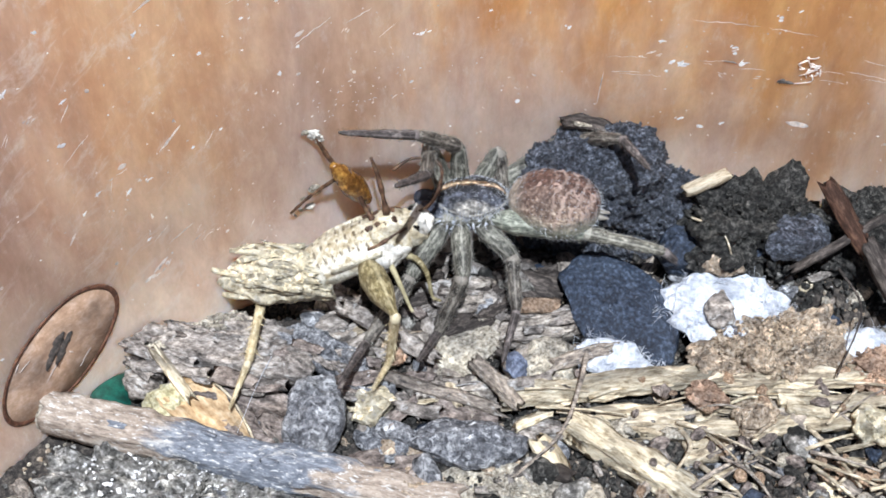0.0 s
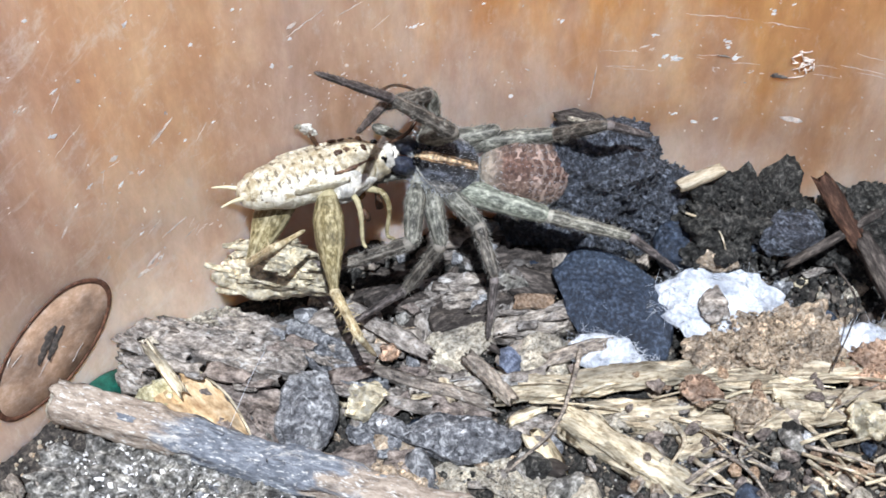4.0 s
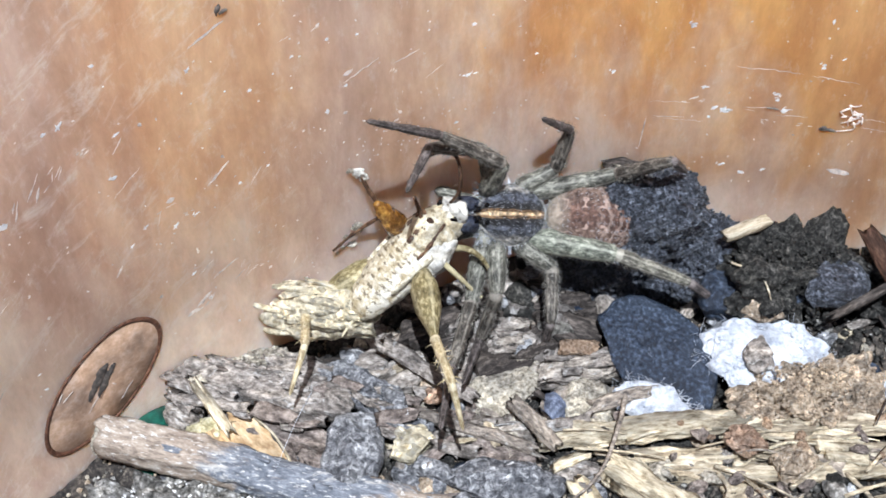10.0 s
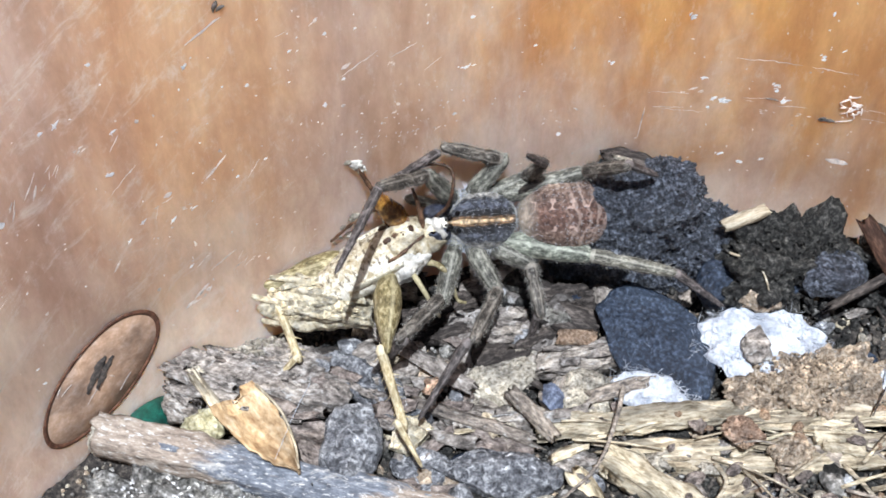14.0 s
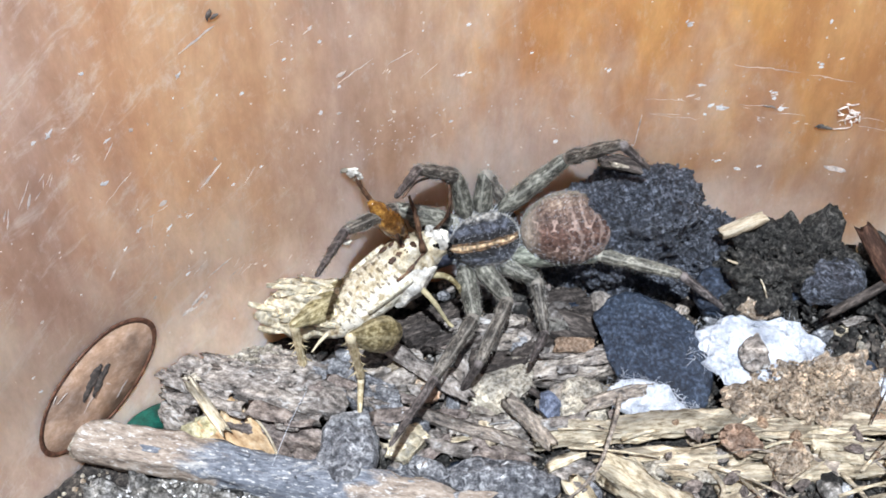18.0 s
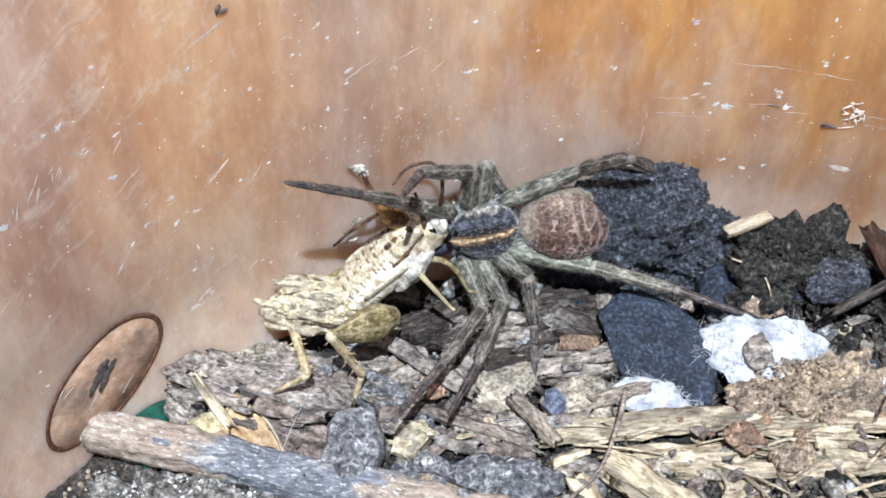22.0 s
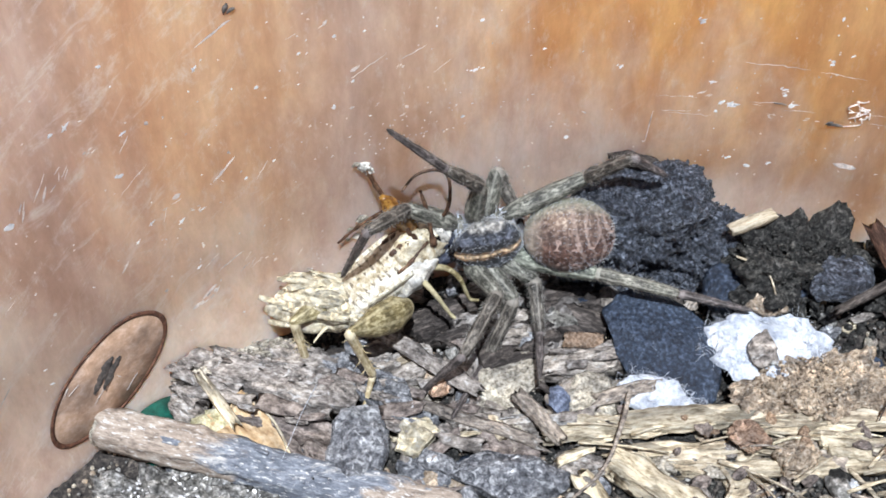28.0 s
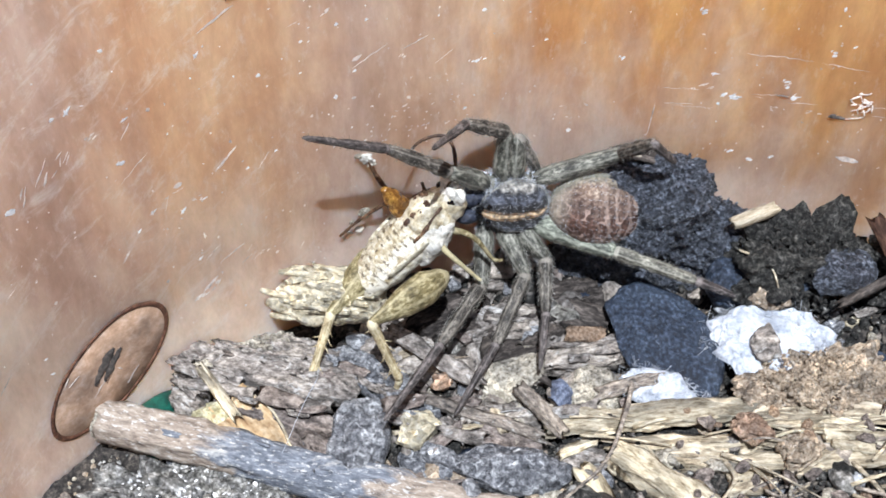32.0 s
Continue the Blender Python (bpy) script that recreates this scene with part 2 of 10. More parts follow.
def tub_material():
    """Amber plastic with wood-coloured upright streaks; lilac-grey scuffed bands, a greyer, paler tint towards the soil
    and shade painted low at the left.
    """
    m, nt, nn, ll, bsdf = nodes_of("tub_plastic")
    v = coords(nt, (1, 1, 0.16), False)
    w = coords(nt, (1, 1, 0.38), False)
    streak = noise_node(nt, v, 190, 6, 0.62, 0.3)
    blot = noise_node(nt, w, 75, 6, 0.62, 0.35)
    fine = noise_node(nt, w, 900, 7, 0.75)
    tc = nt.nodes.new("ShaderNodeTexCoord")
    sep = nt.nodes.new("ShaderNodeSeparateXYZ")
    ll.new(tc.outputs["Object"], sep.inputs[0])
    around = math_node(nt, 'MULTIPLY', math_node(nt, 'ARCTAN2', sep.outputs["Y"], sep.outputs["X"]), 180 / math.pi)
    plain = around
    around = math_node(nt, 'ADD', around, math_node(nt, 'MULTIPLY', math_node(nt, 'SUBTRACT', blot, 0.5), 14.0))
    band = math_node(nt, 'DIVIDE', math_node(nt, 'SUBTRACT', around, 60.0), 90.0)
    hue = ramp_node(nt, band, [(0.0, rgb(0.35, 0.23, 0.145)), (0.14, rgb(0.4, 0.245, 0.133)), (0.30, rgb(0.46, 0.25, 0.103)), (0.46, rgb(0.47, 0.265, 0.13)), (0.535, rgb(0.4, 0.295, 0.23)),
                               (0.60, rgb(0.365, 0.285, 0.25)), (0.655, rgb(0.43, 0.285, 0.19)), (0.75, rgb(0.46, 0.29, 0.19)), (0.82, rgb(0.33, 0.245, 0.21)), (1.0, rgb(0.37, 0.25, 0.185))])
    tone = ramp_node(nt, streak, [(0.32, rgb(0.8, 0.76, 0.72)), (0.68, rgb(1.18, 1.2, 1.22))])
    col = mix_node(nt, 0.8, hue, tone, 'MULTIPLY')
    col = mix_node(nt, 1.0, col, rgb(1.3, 1.12, 1.0), 'MULTIPLY')
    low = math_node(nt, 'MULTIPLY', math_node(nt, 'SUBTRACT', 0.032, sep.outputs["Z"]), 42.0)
    low_tint = math_node(nt, 'ADD', low, math_node(nt, 'MULTIPLY', math_node(nt, 'SUBTRACT', blot, 0.5), 3.6))
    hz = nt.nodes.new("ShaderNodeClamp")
    ll.new(low_tint, hz.inputs[0])
    # Greyer middle stops hold a soft shadow on the wall, put into the colour.
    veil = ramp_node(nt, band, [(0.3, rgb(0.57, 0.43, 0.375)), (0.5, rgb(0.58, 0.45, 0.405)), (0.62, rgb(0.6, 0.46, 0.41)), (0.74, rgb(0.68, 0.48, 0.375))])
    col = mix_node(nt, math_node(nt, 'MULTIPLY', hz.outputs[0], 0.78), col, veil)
    # Darker brown low at the left, painted in for the shade by the soil.
    corner_shade = math_node(nt, 'ADD', math_node(nt, 'MULTIPLY', math_node(nt, 'SUBTRACT', around, 140.0), 0.16), math_node(nt, 'MULTIPLY', math_node(nt, 'SUBTRACT', 0.006, sep.outputs["Z"]), 110.0))
    dc = nt.nodes.new("ShaderNodeClamp")
    ll.new(corner_shade, dc.inputs[0])
    col = mix_node(nt, math_node(nt, 'MULTIPLY', dc.outputs[0], 0.7), col, rgb(0.4, 0.28, 0.225))
    mottle = noise_node(nt, w, 210, 7, 0.72, 0.15)
    col = mix_node(nt, 0.9, col, ramp_node(nt, mottle, [(0.34, rgb(0.76, 0.72, 0.69)), (0.66, rgb(1.18, 1.21, 1.24))]), 'MULTIPLY')
    arc = math_node(nt, 'MULTIPLY', plain, -0.00155)
    wipe = nt.nodes.new("ShaderNodeCombineXYZ")
    ll.new(arc, wipe.inputs[0])
    ll.new(sep.outputs["Z"], wipe.inputs[1])
    turn = nt.nodes.new("ShaderNodeMapping")
    turn.inputs["Rotation"].default_value = (0, 0, -0.68)
    ll.new(wipe.outputs[0], turn.inputs["Vector"])
    thin = nt.nodes.new("ShaderNodeMapping")
    thin.inputs["Scale"].default_value = (0.12, 1, 1)
    ll.new(turn.outputs["Vector"], thin.inputs["Vector"])
    smear = noise_node(nt, thin.outputs["Vector"], 900, 6, 0.7)
    smear = math_node(nt, 'MULTIPLY', smear, math_node(nt, 'ADD', blot, 0.5))
    col = mix_node(nt, ramp_node(nt, smear, [(0.62, rgb(0, 0, 0)), (0.9, rgb(0.3, 0.3, 0.3))]), col, rgb(0.6, 0.51, 0.46))
    soft = nt.nodes.new("ShaderNodeMapping")
    soft.inputs["Scale"].default_value = (0.45, 1, 1)
    ll.new(turn.outputs["Vector"], soft.inputs["Vector"])
    worn = noise_node(nt, soft.outputs["Vector"], 330, 8, 0.78, 0.5)
    left = math_node(nt, 'MULTIPLY', math_node(nt, 'SUBTRACT', plain, 112.0), 0.011)
    worn = math_node(nt, 'ADD', worn, math_node(nt, 'MINIMUM', left, 0.14))
    col = mix_node(nt, ramp_node(nt, worn, [(0.66, rgb(0, 0, 0)), (0.84, rgb(0.5, 0.5, 0.5))]), col, rgb(0.74, 0.66, 0.62))
    scuff = ramp_node(nt, fine, [(0.55, rgb(0, 0, 0)), (0.8, rgb(0.5, 0.5, 0.5))])
    col = mix_node(nt, scuff, col, rgb(0.66, 0.58, 0.54))
    ll.new(col, bsdf.inputs["Base Color"])
    bsdf.inputs["Roughness"].default_value = 0.4
    bsdf.inputs["Subsurface Weight"].default_value = 0.9
    bsdf.inputs["Subsurface Radius"].default_value = (1.0, 0.7, 0.45)
    bsdf.inputs["Subsurface Scale"].default_value = 0.011
    bump_into(nt, bsdf, fine, 0.12, 0.0002)
    return m


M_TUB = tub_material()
M_TABLE = earthy("table_wood", rgb(0.12, 0.045, 0.015), rgb(0.3, 0.13, 0.05), rgb(0.42, 0.22, 0.1), 60, 8, 0.4, 0.2, stretch=(0.15, 1, 1), dist=0.0005)

# ---- geometry helpers (built in millimetres) ----


def to_mesh(name, bm, material, smooth=True):
    bmesh.ops.scale(bm, vec=(0.001, 0.001, 0.001), verts=bm.verts)
    me = bpy.data.meshes.new(name)
    bm.to_mesh(me)
    bm.free()
    me.materials.append(material)
    if smooth:
        me.polygons.foreach_set("use_smooth", [True] * len(me.polygons))
    return me


def at(x, y, z, rx=0, ry=0, rz=0):
    """A pose with its place in millimetres."""
    return pose(x * 0.001, y * 0.001, z * 0.001, rx, ry, rz)


def part(name, bm, material, parent, label="", smooth=True):
    ob = new(name, to_mesh(name, bm, material, smooth))
    ob.parent = parent
    if label:
        ob["label"] = label
    return ob


def thing(name, bm, material, m, label, category, group="", kind="", smooth=True):
    ob = new(name, to_mesh(name, bm, material, smooth))
    ob.matrix_world = m
    return tagged(ob, label, category, group, kind)


def base(name, m, label, category, group=""):
    ob = new(name)
    ob.empty_display_size = 0.005
    ob.matrix_world = m
    return tagged(ob, label, category, group)


def turb(p, scale, octaves=4):
    return noise.fractal(p * scale, 1.0, 2.0, octaves)


def stone_bm(a, b, c, seed, rough=0.12, cuts=7, sub=4, fine=0.05):
    """A chipped, worn lump with half sizes a, b, c."""
    rnd = random.Random(seed)
    bm = bmesh.new()
    bmesh.ops.create_icosphere(bm, subdivisions=sub, radius=1.0)
    off = Vector((rnd.uniform(-50, 50), rnd.uniform(-50, 50), rnd.uniform(-50, 50)))
    planes = []
    for _ in range(cuts):
        n = Vector((rnd.gauss(0, 1), rnd.gauss(0, 1), rnd.gauss(0, 1))).normalized()
        planes.append((n, rnd.uniform(0.62, 0.88)))
    k = max(a, b, c)
    for v in bm.verts:
        p = v.co.copy()
        for n, d in planes:
            e = p.dot(n) - d
            if e > 0:
                p -= n * e * 0.9
        p *= 1.0 + rough * turb(p + off, 1.6, 4)
        q = Vector((p.x * a, p.y * b, p.z * c))
        q += v.co * fine * k * (0.7 * turb(q + off, 0.45, 4) + 0.12 * turb(q + off, 1.9, 2))
        v.co = q
    return bm


_ICO = bmesh.new()
bmesh.ops.create_icosphere(_ICO, subdivisions=1, radius=1.0)
ICO_V = [v.co.copy() for v in _ICO.verts]
ICO_F = [[v.index for v in f.verts] for f in _ICO.faces]
_ICO.free()


def crumbs_bm(a, b, c, seed, grains, size):
    """Small crumbs over the upper side of a lump with half sizes a, b, c."""
    rnd = random.Random(seed)
    verts, faces = [], []
    for _ in range(grains):
        n = Vector((rnd.gauss(0, 1), rnd.gauss(0, 1), rnd.gauss(0.5, 1))).normalized()
        r = size * rnd.uniform(0.25, 0.7) * (2.0 if rnd.random() < 0.15 else 1.0)
        o = Vector((n.x * a * 0.93, n.y * b * 0.93, n.z * c * 0.93))
        m = Euler((rnd.uniform(0, 6), rnd.uniform(0, 6), 0)).to_matrix() @ Matrix.Diagonal((r, r * rnd.uniform(0.5, 1), r * rnd.uniform(0.4, 0.9)))
        k = len(verts)
        verts += [o + m @ v + Vector((rnd.uniform(-1, 1), rnd.uniform(-1, 1), rnd.uniform(-1, 1))) * r * 0.4 for v in ICO_V]
        faces += [[k + q for q in f] for f in ICO_F]
    me = bpy.data.meshes.new("crumbs")
    me.from_pydata(verts, [], faces)
    bm = bmesh.new()
    bm.from_mesh(me)
    bpy.data.meshes.remove(me)
    return bm


def splinter_bm(length, w, h, seed, segs=26, sides=14, ragged=0.12, bend=0.0, ridge=0.22, taper=0.15, rough=0.0):
    """A fibrous piece of wood along x: ridged section, ragged ends."""
    rnd = random.Random(seed)
    off = Vector((rnd.uniform(-50, 50), rnd.uniform(-50, 50), rnd.uniform(-50, 50)))
    ridges = [1.0 + ridge * rnd.uniform(-1, 1) for _ in range(sides)]
    ends = []
    for j in range(sides):
        a = 2 * math.pi * j / sides
        w0 = noise.noise(Vector((2.2 * math.cos(a), 2.2 * math.sin(a), 0)) + off)
        w1 = noise.noise(Vector((2.2 * math.cos(a), 2.2 * math.sin(a), 9)) + off)
        ends.append((ragged * (1.3 * w0 + rnd.uniform(-0.35, 0.35)), ragged * (1.3 * w1 + rnd.uniform(-0.35, 0.35))))
    bm = bmesh.new()
    rings = []
    for i in range(segs + 1):
        u = i / segs
        ring = []
        for j in range(sides):
            a = 2 * math.pi * j / sides
            e0, e1 = ends[j]
            uu = u + (1 - u) ** 6 * e0 + u ** 6 * e1
            x = (uu - 0.5) * length
            k = ridges[j] * (1 + 0.14 * turb(Vector((x * 0.35, j * 3.1, 0)) + off, 1.0, 3))
            k *= 1 - taper * abs(2 * u - 1) ** 3
            sq = (abs(math.cos(a)) ** 4 + abs(math.sin(a)) ** 4) ** -0.25
            y = math.cos(a) * w / 2 * k * sq
            z = math.sin(a) * h / 2 * k * sq + bend * (1 - (2 * u - 1) ** 2) + 0.25 * h * turb(Vector((x * 0.12, 7, 1)) + off, 1.0, 2)
            if rough:
                e = rough * turb(Vector((x * 0.3, y * 0.8, z * 0.8)) + off, 0.9, 4)
                crack = max(0.0, noise.noise(Vector((x * 0.16, y * 1.3, 4.0)) + off) - 0.2) * rough * 2.0
                z += (e - crack) * (1 if z > 0 else 0.3)
                y += 0.5 * e
            ring.append(bm.verts.new((x, y, z)))
        rings.append(ring)
    for r0, r1 in zip(rings, rings[1:]):
        for j in range(sides):
            bm.faces.new((r0[j], r0[(j + 1) % sides], r1[(j + 1) % sides], r1[j]))
    for ring, flip in ((rings[0], True), (rings[-1], False)):
        mid = sum((v.co for v in ring), Vector()) / sides
        mid.x += 0.04 * length * (1 if flip else -1)
        c = bm.verts.new(mid)
        for j in range(sides):
            pair = (ring[j], ring[(j + 1) % sides])
            bm.faces.new((c, pair[1], pair[0]) if flip else (c, pair[0], pair[1]))
    bmesh.ops.recalc_face_normals(bm, faces=bm.faces)
    return bm


def slab_bm(a, b, c, seed, rough=0.3, nx=44, ny=26):
    """A flat broken piece with half sizes a, b, c: uneven outline, cracked top, steep sides."""
    rnd = random.Random(seed)
    off = Vector((rnd.uniform(-50, 50), rnd.uniform(-50, 50), rnd.uniform(-50, 50)))
    s = rnd.uniform(0.35, 0.8)
    cuts = [(Vector((math.cos(w), math.sin(w))), rnd.uniform(0.8, 1.05)) for w in (rnd.uniform(0, 6.28) for _ in range(5))]
    bm = bmesh.new()

    def place(i, j):
        u, v = 2 * i / nx - 1, 2 * j / ny - 1
        q = Vector((u * math.sqrt(1 - s * v * v / 2), v * math.sqrt(1 - s * u * u / 2)))
        for n, d in cuts:
            e = q.dot(n) - d
            if e > 0:
                q -= n * e
        x, y = q.x * a, q.y * b
        g = Vector((x * 0.5, y * 0.5, 0)) + off
        x += 0.35 * b * noise.noise(g) * 0.6 + 0.25 * turb(g, 2.2, 3)
        y += 0.35 * b * noise.noise(g + Vector((9, 0, 0))) * 0.6 + 0.25 * turb(g, 2.2, 3)
        z = c * 0.8 + rough * (turb(Vector((x * 0.25, y * 0.6, 3)) + off, 1.0, 5) + 0.6 * turb(Vector((x, y, 8)) + off, 1.4, 3))
        line = abs(noise.noise(Vector((x * 0.13, y * 0.55, 5)) + off))
        z -= max(0.0, 0.085 - line) * 60 * rough * 1.6
        edge = max(abs(u), abs(v))
        return x, y, z - 0.35 * c * max(0.0, edge - 0.8) / 0.2

    top = [[bm.verts.new(place(i, j)) for j in range(ny + 1)] for i in range(nx + 1)]
    for i in range(nx):
        for j in range(ny):
            bm.faces.new((top[i][j], top[i + 1][j], top[i + 1][j + 1], top[i][j + 1]))
    rim = [top[i][0] for i in range(nx)] + [top[nx][j] for j in range(ny)] + [top[i][ny] for i in range(nx, 0, -1)] + [top[0][j] for j in range(ny, 0, -1)]
    for k, grow in ((-0.1, 1.04), (-1.0, 0.9)):
        low = []
        for v in rim:
            w = 1 + 0.12 * noise.noise(v.co * 0.9 + off)
            low.append(bm.verts.new((v.co.x * grow * w, v.co.y * grow * w, k * c + 0.2 * noise.noise(v.co * 1.7))))
        n = len(rim)
        for q in range(n):
            bm.faces.new((rim[q], low[q], low[(q + 1) % n], rim[(q + 1) % n]))
        rim = low
    bm.faces.new(rim)
    bmesh.ops.recalc_face_normals(bm, faces=bm.faces)
    return bm


def tube_bm(points, radius, sides=7, bm=None, wob=0.12, seed=0, steps=6, tip=0.5):
    """A root or thread through the points (Catmull-Rom)."""
    rnd = random.Random(seed)
    pts = [Vector(p) for p in points]
    pts = [pts[0] * 2 - pts[1]] + pts + [pts[-1] * 2 - pts[-2]]
    line = []
    for a, b, c, d in zip(pts, pts[1:], pts[2:], pts[3:]):
        for s in range(steps):
            t = s / steps
            line.append(0.5 * (2 * b + (c - a) * t + (2 * a - 5 * b + 4 * c - d) * t * t + (3 * b - a - 3 * c + d) * t ** 3))
    line.append(pts[-2])
    bm = bm or bmesh.new()
    rings = []
    n = len(line)
    for i, p in enumerate(line):
        d = (line[min(i + 1, n - 1)] - line[max(i - 1, 0)]).normalized()
        e = d.cross(Vector((0.3, 0.2, 1))).normalized()
        f = d.cross(e)
        r = radius * (1 + rnd.uniform(-wob, wob)) * (1 - (1 - tip) * i / n)
        rings.append([bm.verts.new(p + (e * math.cos(2 * math.pi * k / sides) + f * math.sin(2 * math.pi * k / sides)) * r) for k in range(sides)])
    for r0, r1 in zip(rings, rings[1:]):
        for k in range(sides):
            bm.faces.new((r0[k], r0[(k + 1) % sides], r1[(k + 1) % sides], r1[k]))
    bm.faces.new(list(reversed(rings[0])))
    bm.faces.new(rings[-1])
    return bm


def between(a, b, lift=0.0):
    """The pose whose x axis runs from a to b (millimetres), placed at their middle."""
    a, b = Vector(a), Vector(b)
    q = (b - a).to_track_quat('X', 'Z').to_matrix().to_4x4()
    mid = (a + b) / 2
    return Matrix.Translation((mid.x * 0.001, mid.y * 0.001, (mid.z + lift) * 0.001)) @ q


# ---- the tub, the table and the soil ----
TX, TY, TR = 22.0, -82.0, 89.0


def ring_wall(r0, r1, z0, z1, steps=320):
    bm = bmesh.new()
    rows = []
    for r, z in ((r0 - 0.6, z0), (r0, (z0 + z1) / 3), (r0 + 0.8, z1), (r0 + 3.0, z1 + 0.8), (r1 + 3.0, z1), (r1 + 0.8, z1 - 1.5), (r1, z0)):
        rows.append([bm.verts.new((r * math.cos(2 * math.pi * i / steps), r * math.sin(2 * math.pi * i / steps), z)) for i in range(steps)])
    for a, b in zip(rows, rows[1:]):
        for i in range(steps):
            bm.faces.new((a[i], b[i], b[(i + 1) % steps], a[(i + 1) % steps]))
    bottom = bm.verts.new((0, 0, z0))
    under = bm.verts.new((0, 0, z0 - 1.5))
    for i in range(steps):
        bm.faces.new((bottom, rows[0][i], rows[0][(i + 1) % steps]))
        bm.faces.new((under, rows[-1][(i + 1) % steps], rows[-1][i]))
    bmesh.ops.recalc_face_normals(bm, faces=bm.faces)
    return bm


tub = base("plastic_tub", at(TX, TY, 0), "round amber plastic tub, scratched and dusty, half filled with soil", "tub")
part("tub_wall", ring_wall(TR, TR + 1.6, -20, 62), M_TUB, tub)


def on_wall(deg, z, out=0.0):
    """A point on the tub's inner wall, in the tub's own space, millimetres."""
    r = TR - 0.035 - out
    if z < 14:
        r -= 0.6 * (14 - z) / 34
    else:
        r += 0.8 * (z - 14) / 48
    return Vector((r * math.cos(radians(deg)), r * math.sin(radians(deg)), z))


table_bm = bmesh.new()
bmesh.ops.create_cube(table_bm, size=1.0, matrix=Matrix.Diagonal((520, 420, 24, 1)))
bmesh.ops.bevel(table_bm, geom=table_bm.edges[:], offset=3, segments=3, affect='EDGES')
thing("ground", table_bm, M_TABLE, at(22, -82, -33.6), "varnished brown wooden table under the tub", "table", kind="structure")


def soil_height(x, y):
    p = Vector((x, y, 0))
    h = -2.0 + 0.06 * x + 0.05 * max(0.0, y + 14) * (1 if x > 0 else 0.3)
    h += 1.3 * turb(p, 0.09, 3) + 0.9 * turb(p + Vector((40, 9, 3)), 0.32, 4)
    return h


def soil_mesh():
    step, verts, index, faces = 0.75, [], {}, []
    n = int(TR / step) + 1
    for i in range(-n, n + 1):
        for j in range(-n, n + 1):
            x, y = i * step, j * step
            r = math.hypot(x, y)
            if r < TR + 1.2:
                if r > TR - 0.4:
                    x, y = x * (TR - 0.4) / r, y * (TR - 0.4) / r
                index[i, j] = len(verts)
                wx, wy = x + TX, y + TY
                fine = 0.45 * turb(Vector((wx, wy, 5)), 0.9, 3)
                verts.append((x * 0.001, y * 0.001, (soil_height(wx, wy) + fine) * 0.001))
    for (i, j), k in index.items():
        if (i + 1, j) in index and (i, j + 1) in index and (i + 1, j + 1) in index:
            faces.append((k, index[i + 1, j], index[i + 1, j + 1], index[i, j + 1]))
    me = bpy.data.meshes.new("soil")
    me.from_pydata(verts, [], faces)
    me.materials.append(M_SOIL)
    me.polygons.foreach_set("use_smooth", [True] * len(me.polygons))
    return me


soil = new("soil", soil_mesh())
soil.matrix_world = at(TX, TY, 0)
tagged(soil, "dark crumbly potting soil filling the tub", "soil", kind="structure")

# ---- stones, bark and litter on the soil ----


def stone(name, label, cat, x, y, z, a, b, c, seed, material, rx=0, ry=0, rz=0, rough=0.12, cuts=7, group="", fine=0.1, sub=5):
    return thing(name, stone_bm(a, b, c, seed, rough, cuts, sub, fine), material, at(x, y, z, rx, ry, rz), label, cat, group)


def clod(name, label, cat, x, y, z, a, b, c, seed, material, grains=120, size=0.8, rz=0, group="", under=None):
    ob = thing(name, stone_bm(a, b, c, seed, 0.34, 3, 6, 0.26), under or material, at(x, y, z, 0, 0, rz), label, cat, group)
    tagged(part("crumb_layer", crumbs_bm(a, b, c, seed, grains, size), material, ob, smooth=False), kind="stuff")
    return ob


def splint(name, label, cat, p, q, w, h, seed, material, roll=0, group="", **more):
    length = (Vector(q) - Vector(p)).length
    return thing(name, splinter_bm(length, w, h, seed, **more), material, between(p, q) @ pose(0, 0, 0, roll), label, cat, group)


def thread(name, label, cat, points, radius, seed, material, group="", **more):
    o = Vector(points[0])
    return thing(name, tube_bm([Vector(p) - o for p in points], radius, seed=seed, **more), material, at(*o), label, cat, group)


twig = splint("twig", "thick grey-brown twig with a broken pale end", "twig", (-43.0, -22.6, -0.5), (2, -35.5, -0.5), 4.5, 4.3, 11, M_TWIGBARK, sides=26, segs=110, ridge=0.05, ragged=0.02, taper=0.02, rough=0.28)
_o = part("broken_end", stone_bm(1.0, 2.0, 1.9, 13, 0.25, 6, 4, 0.15), M_CORK, twig, "pale broken wood")
_o.matrix_basis = at(-23.2, 0, 0)
_r = random.Random(12)
for _k in range(4):
    _o = part("bark_flake", splinter_bm(_r.uniform(1.5, 3), _r.uniform(0.4, 0.8), 0.16, 14 + _k, segs=14, sides=8, ragged=0.15), M_TWIGBARK, twig)
    _a = _r.uniform(0.5, 2.6)
    _o.matrix_basis = at(_r.uniform(-20, 18), 2.15 * math.cos(_a), 2.05 * math.sin(_a), math.degrees(_a) - 90, _r.uniform(-3, 3), _r.uniform(-6, 6))


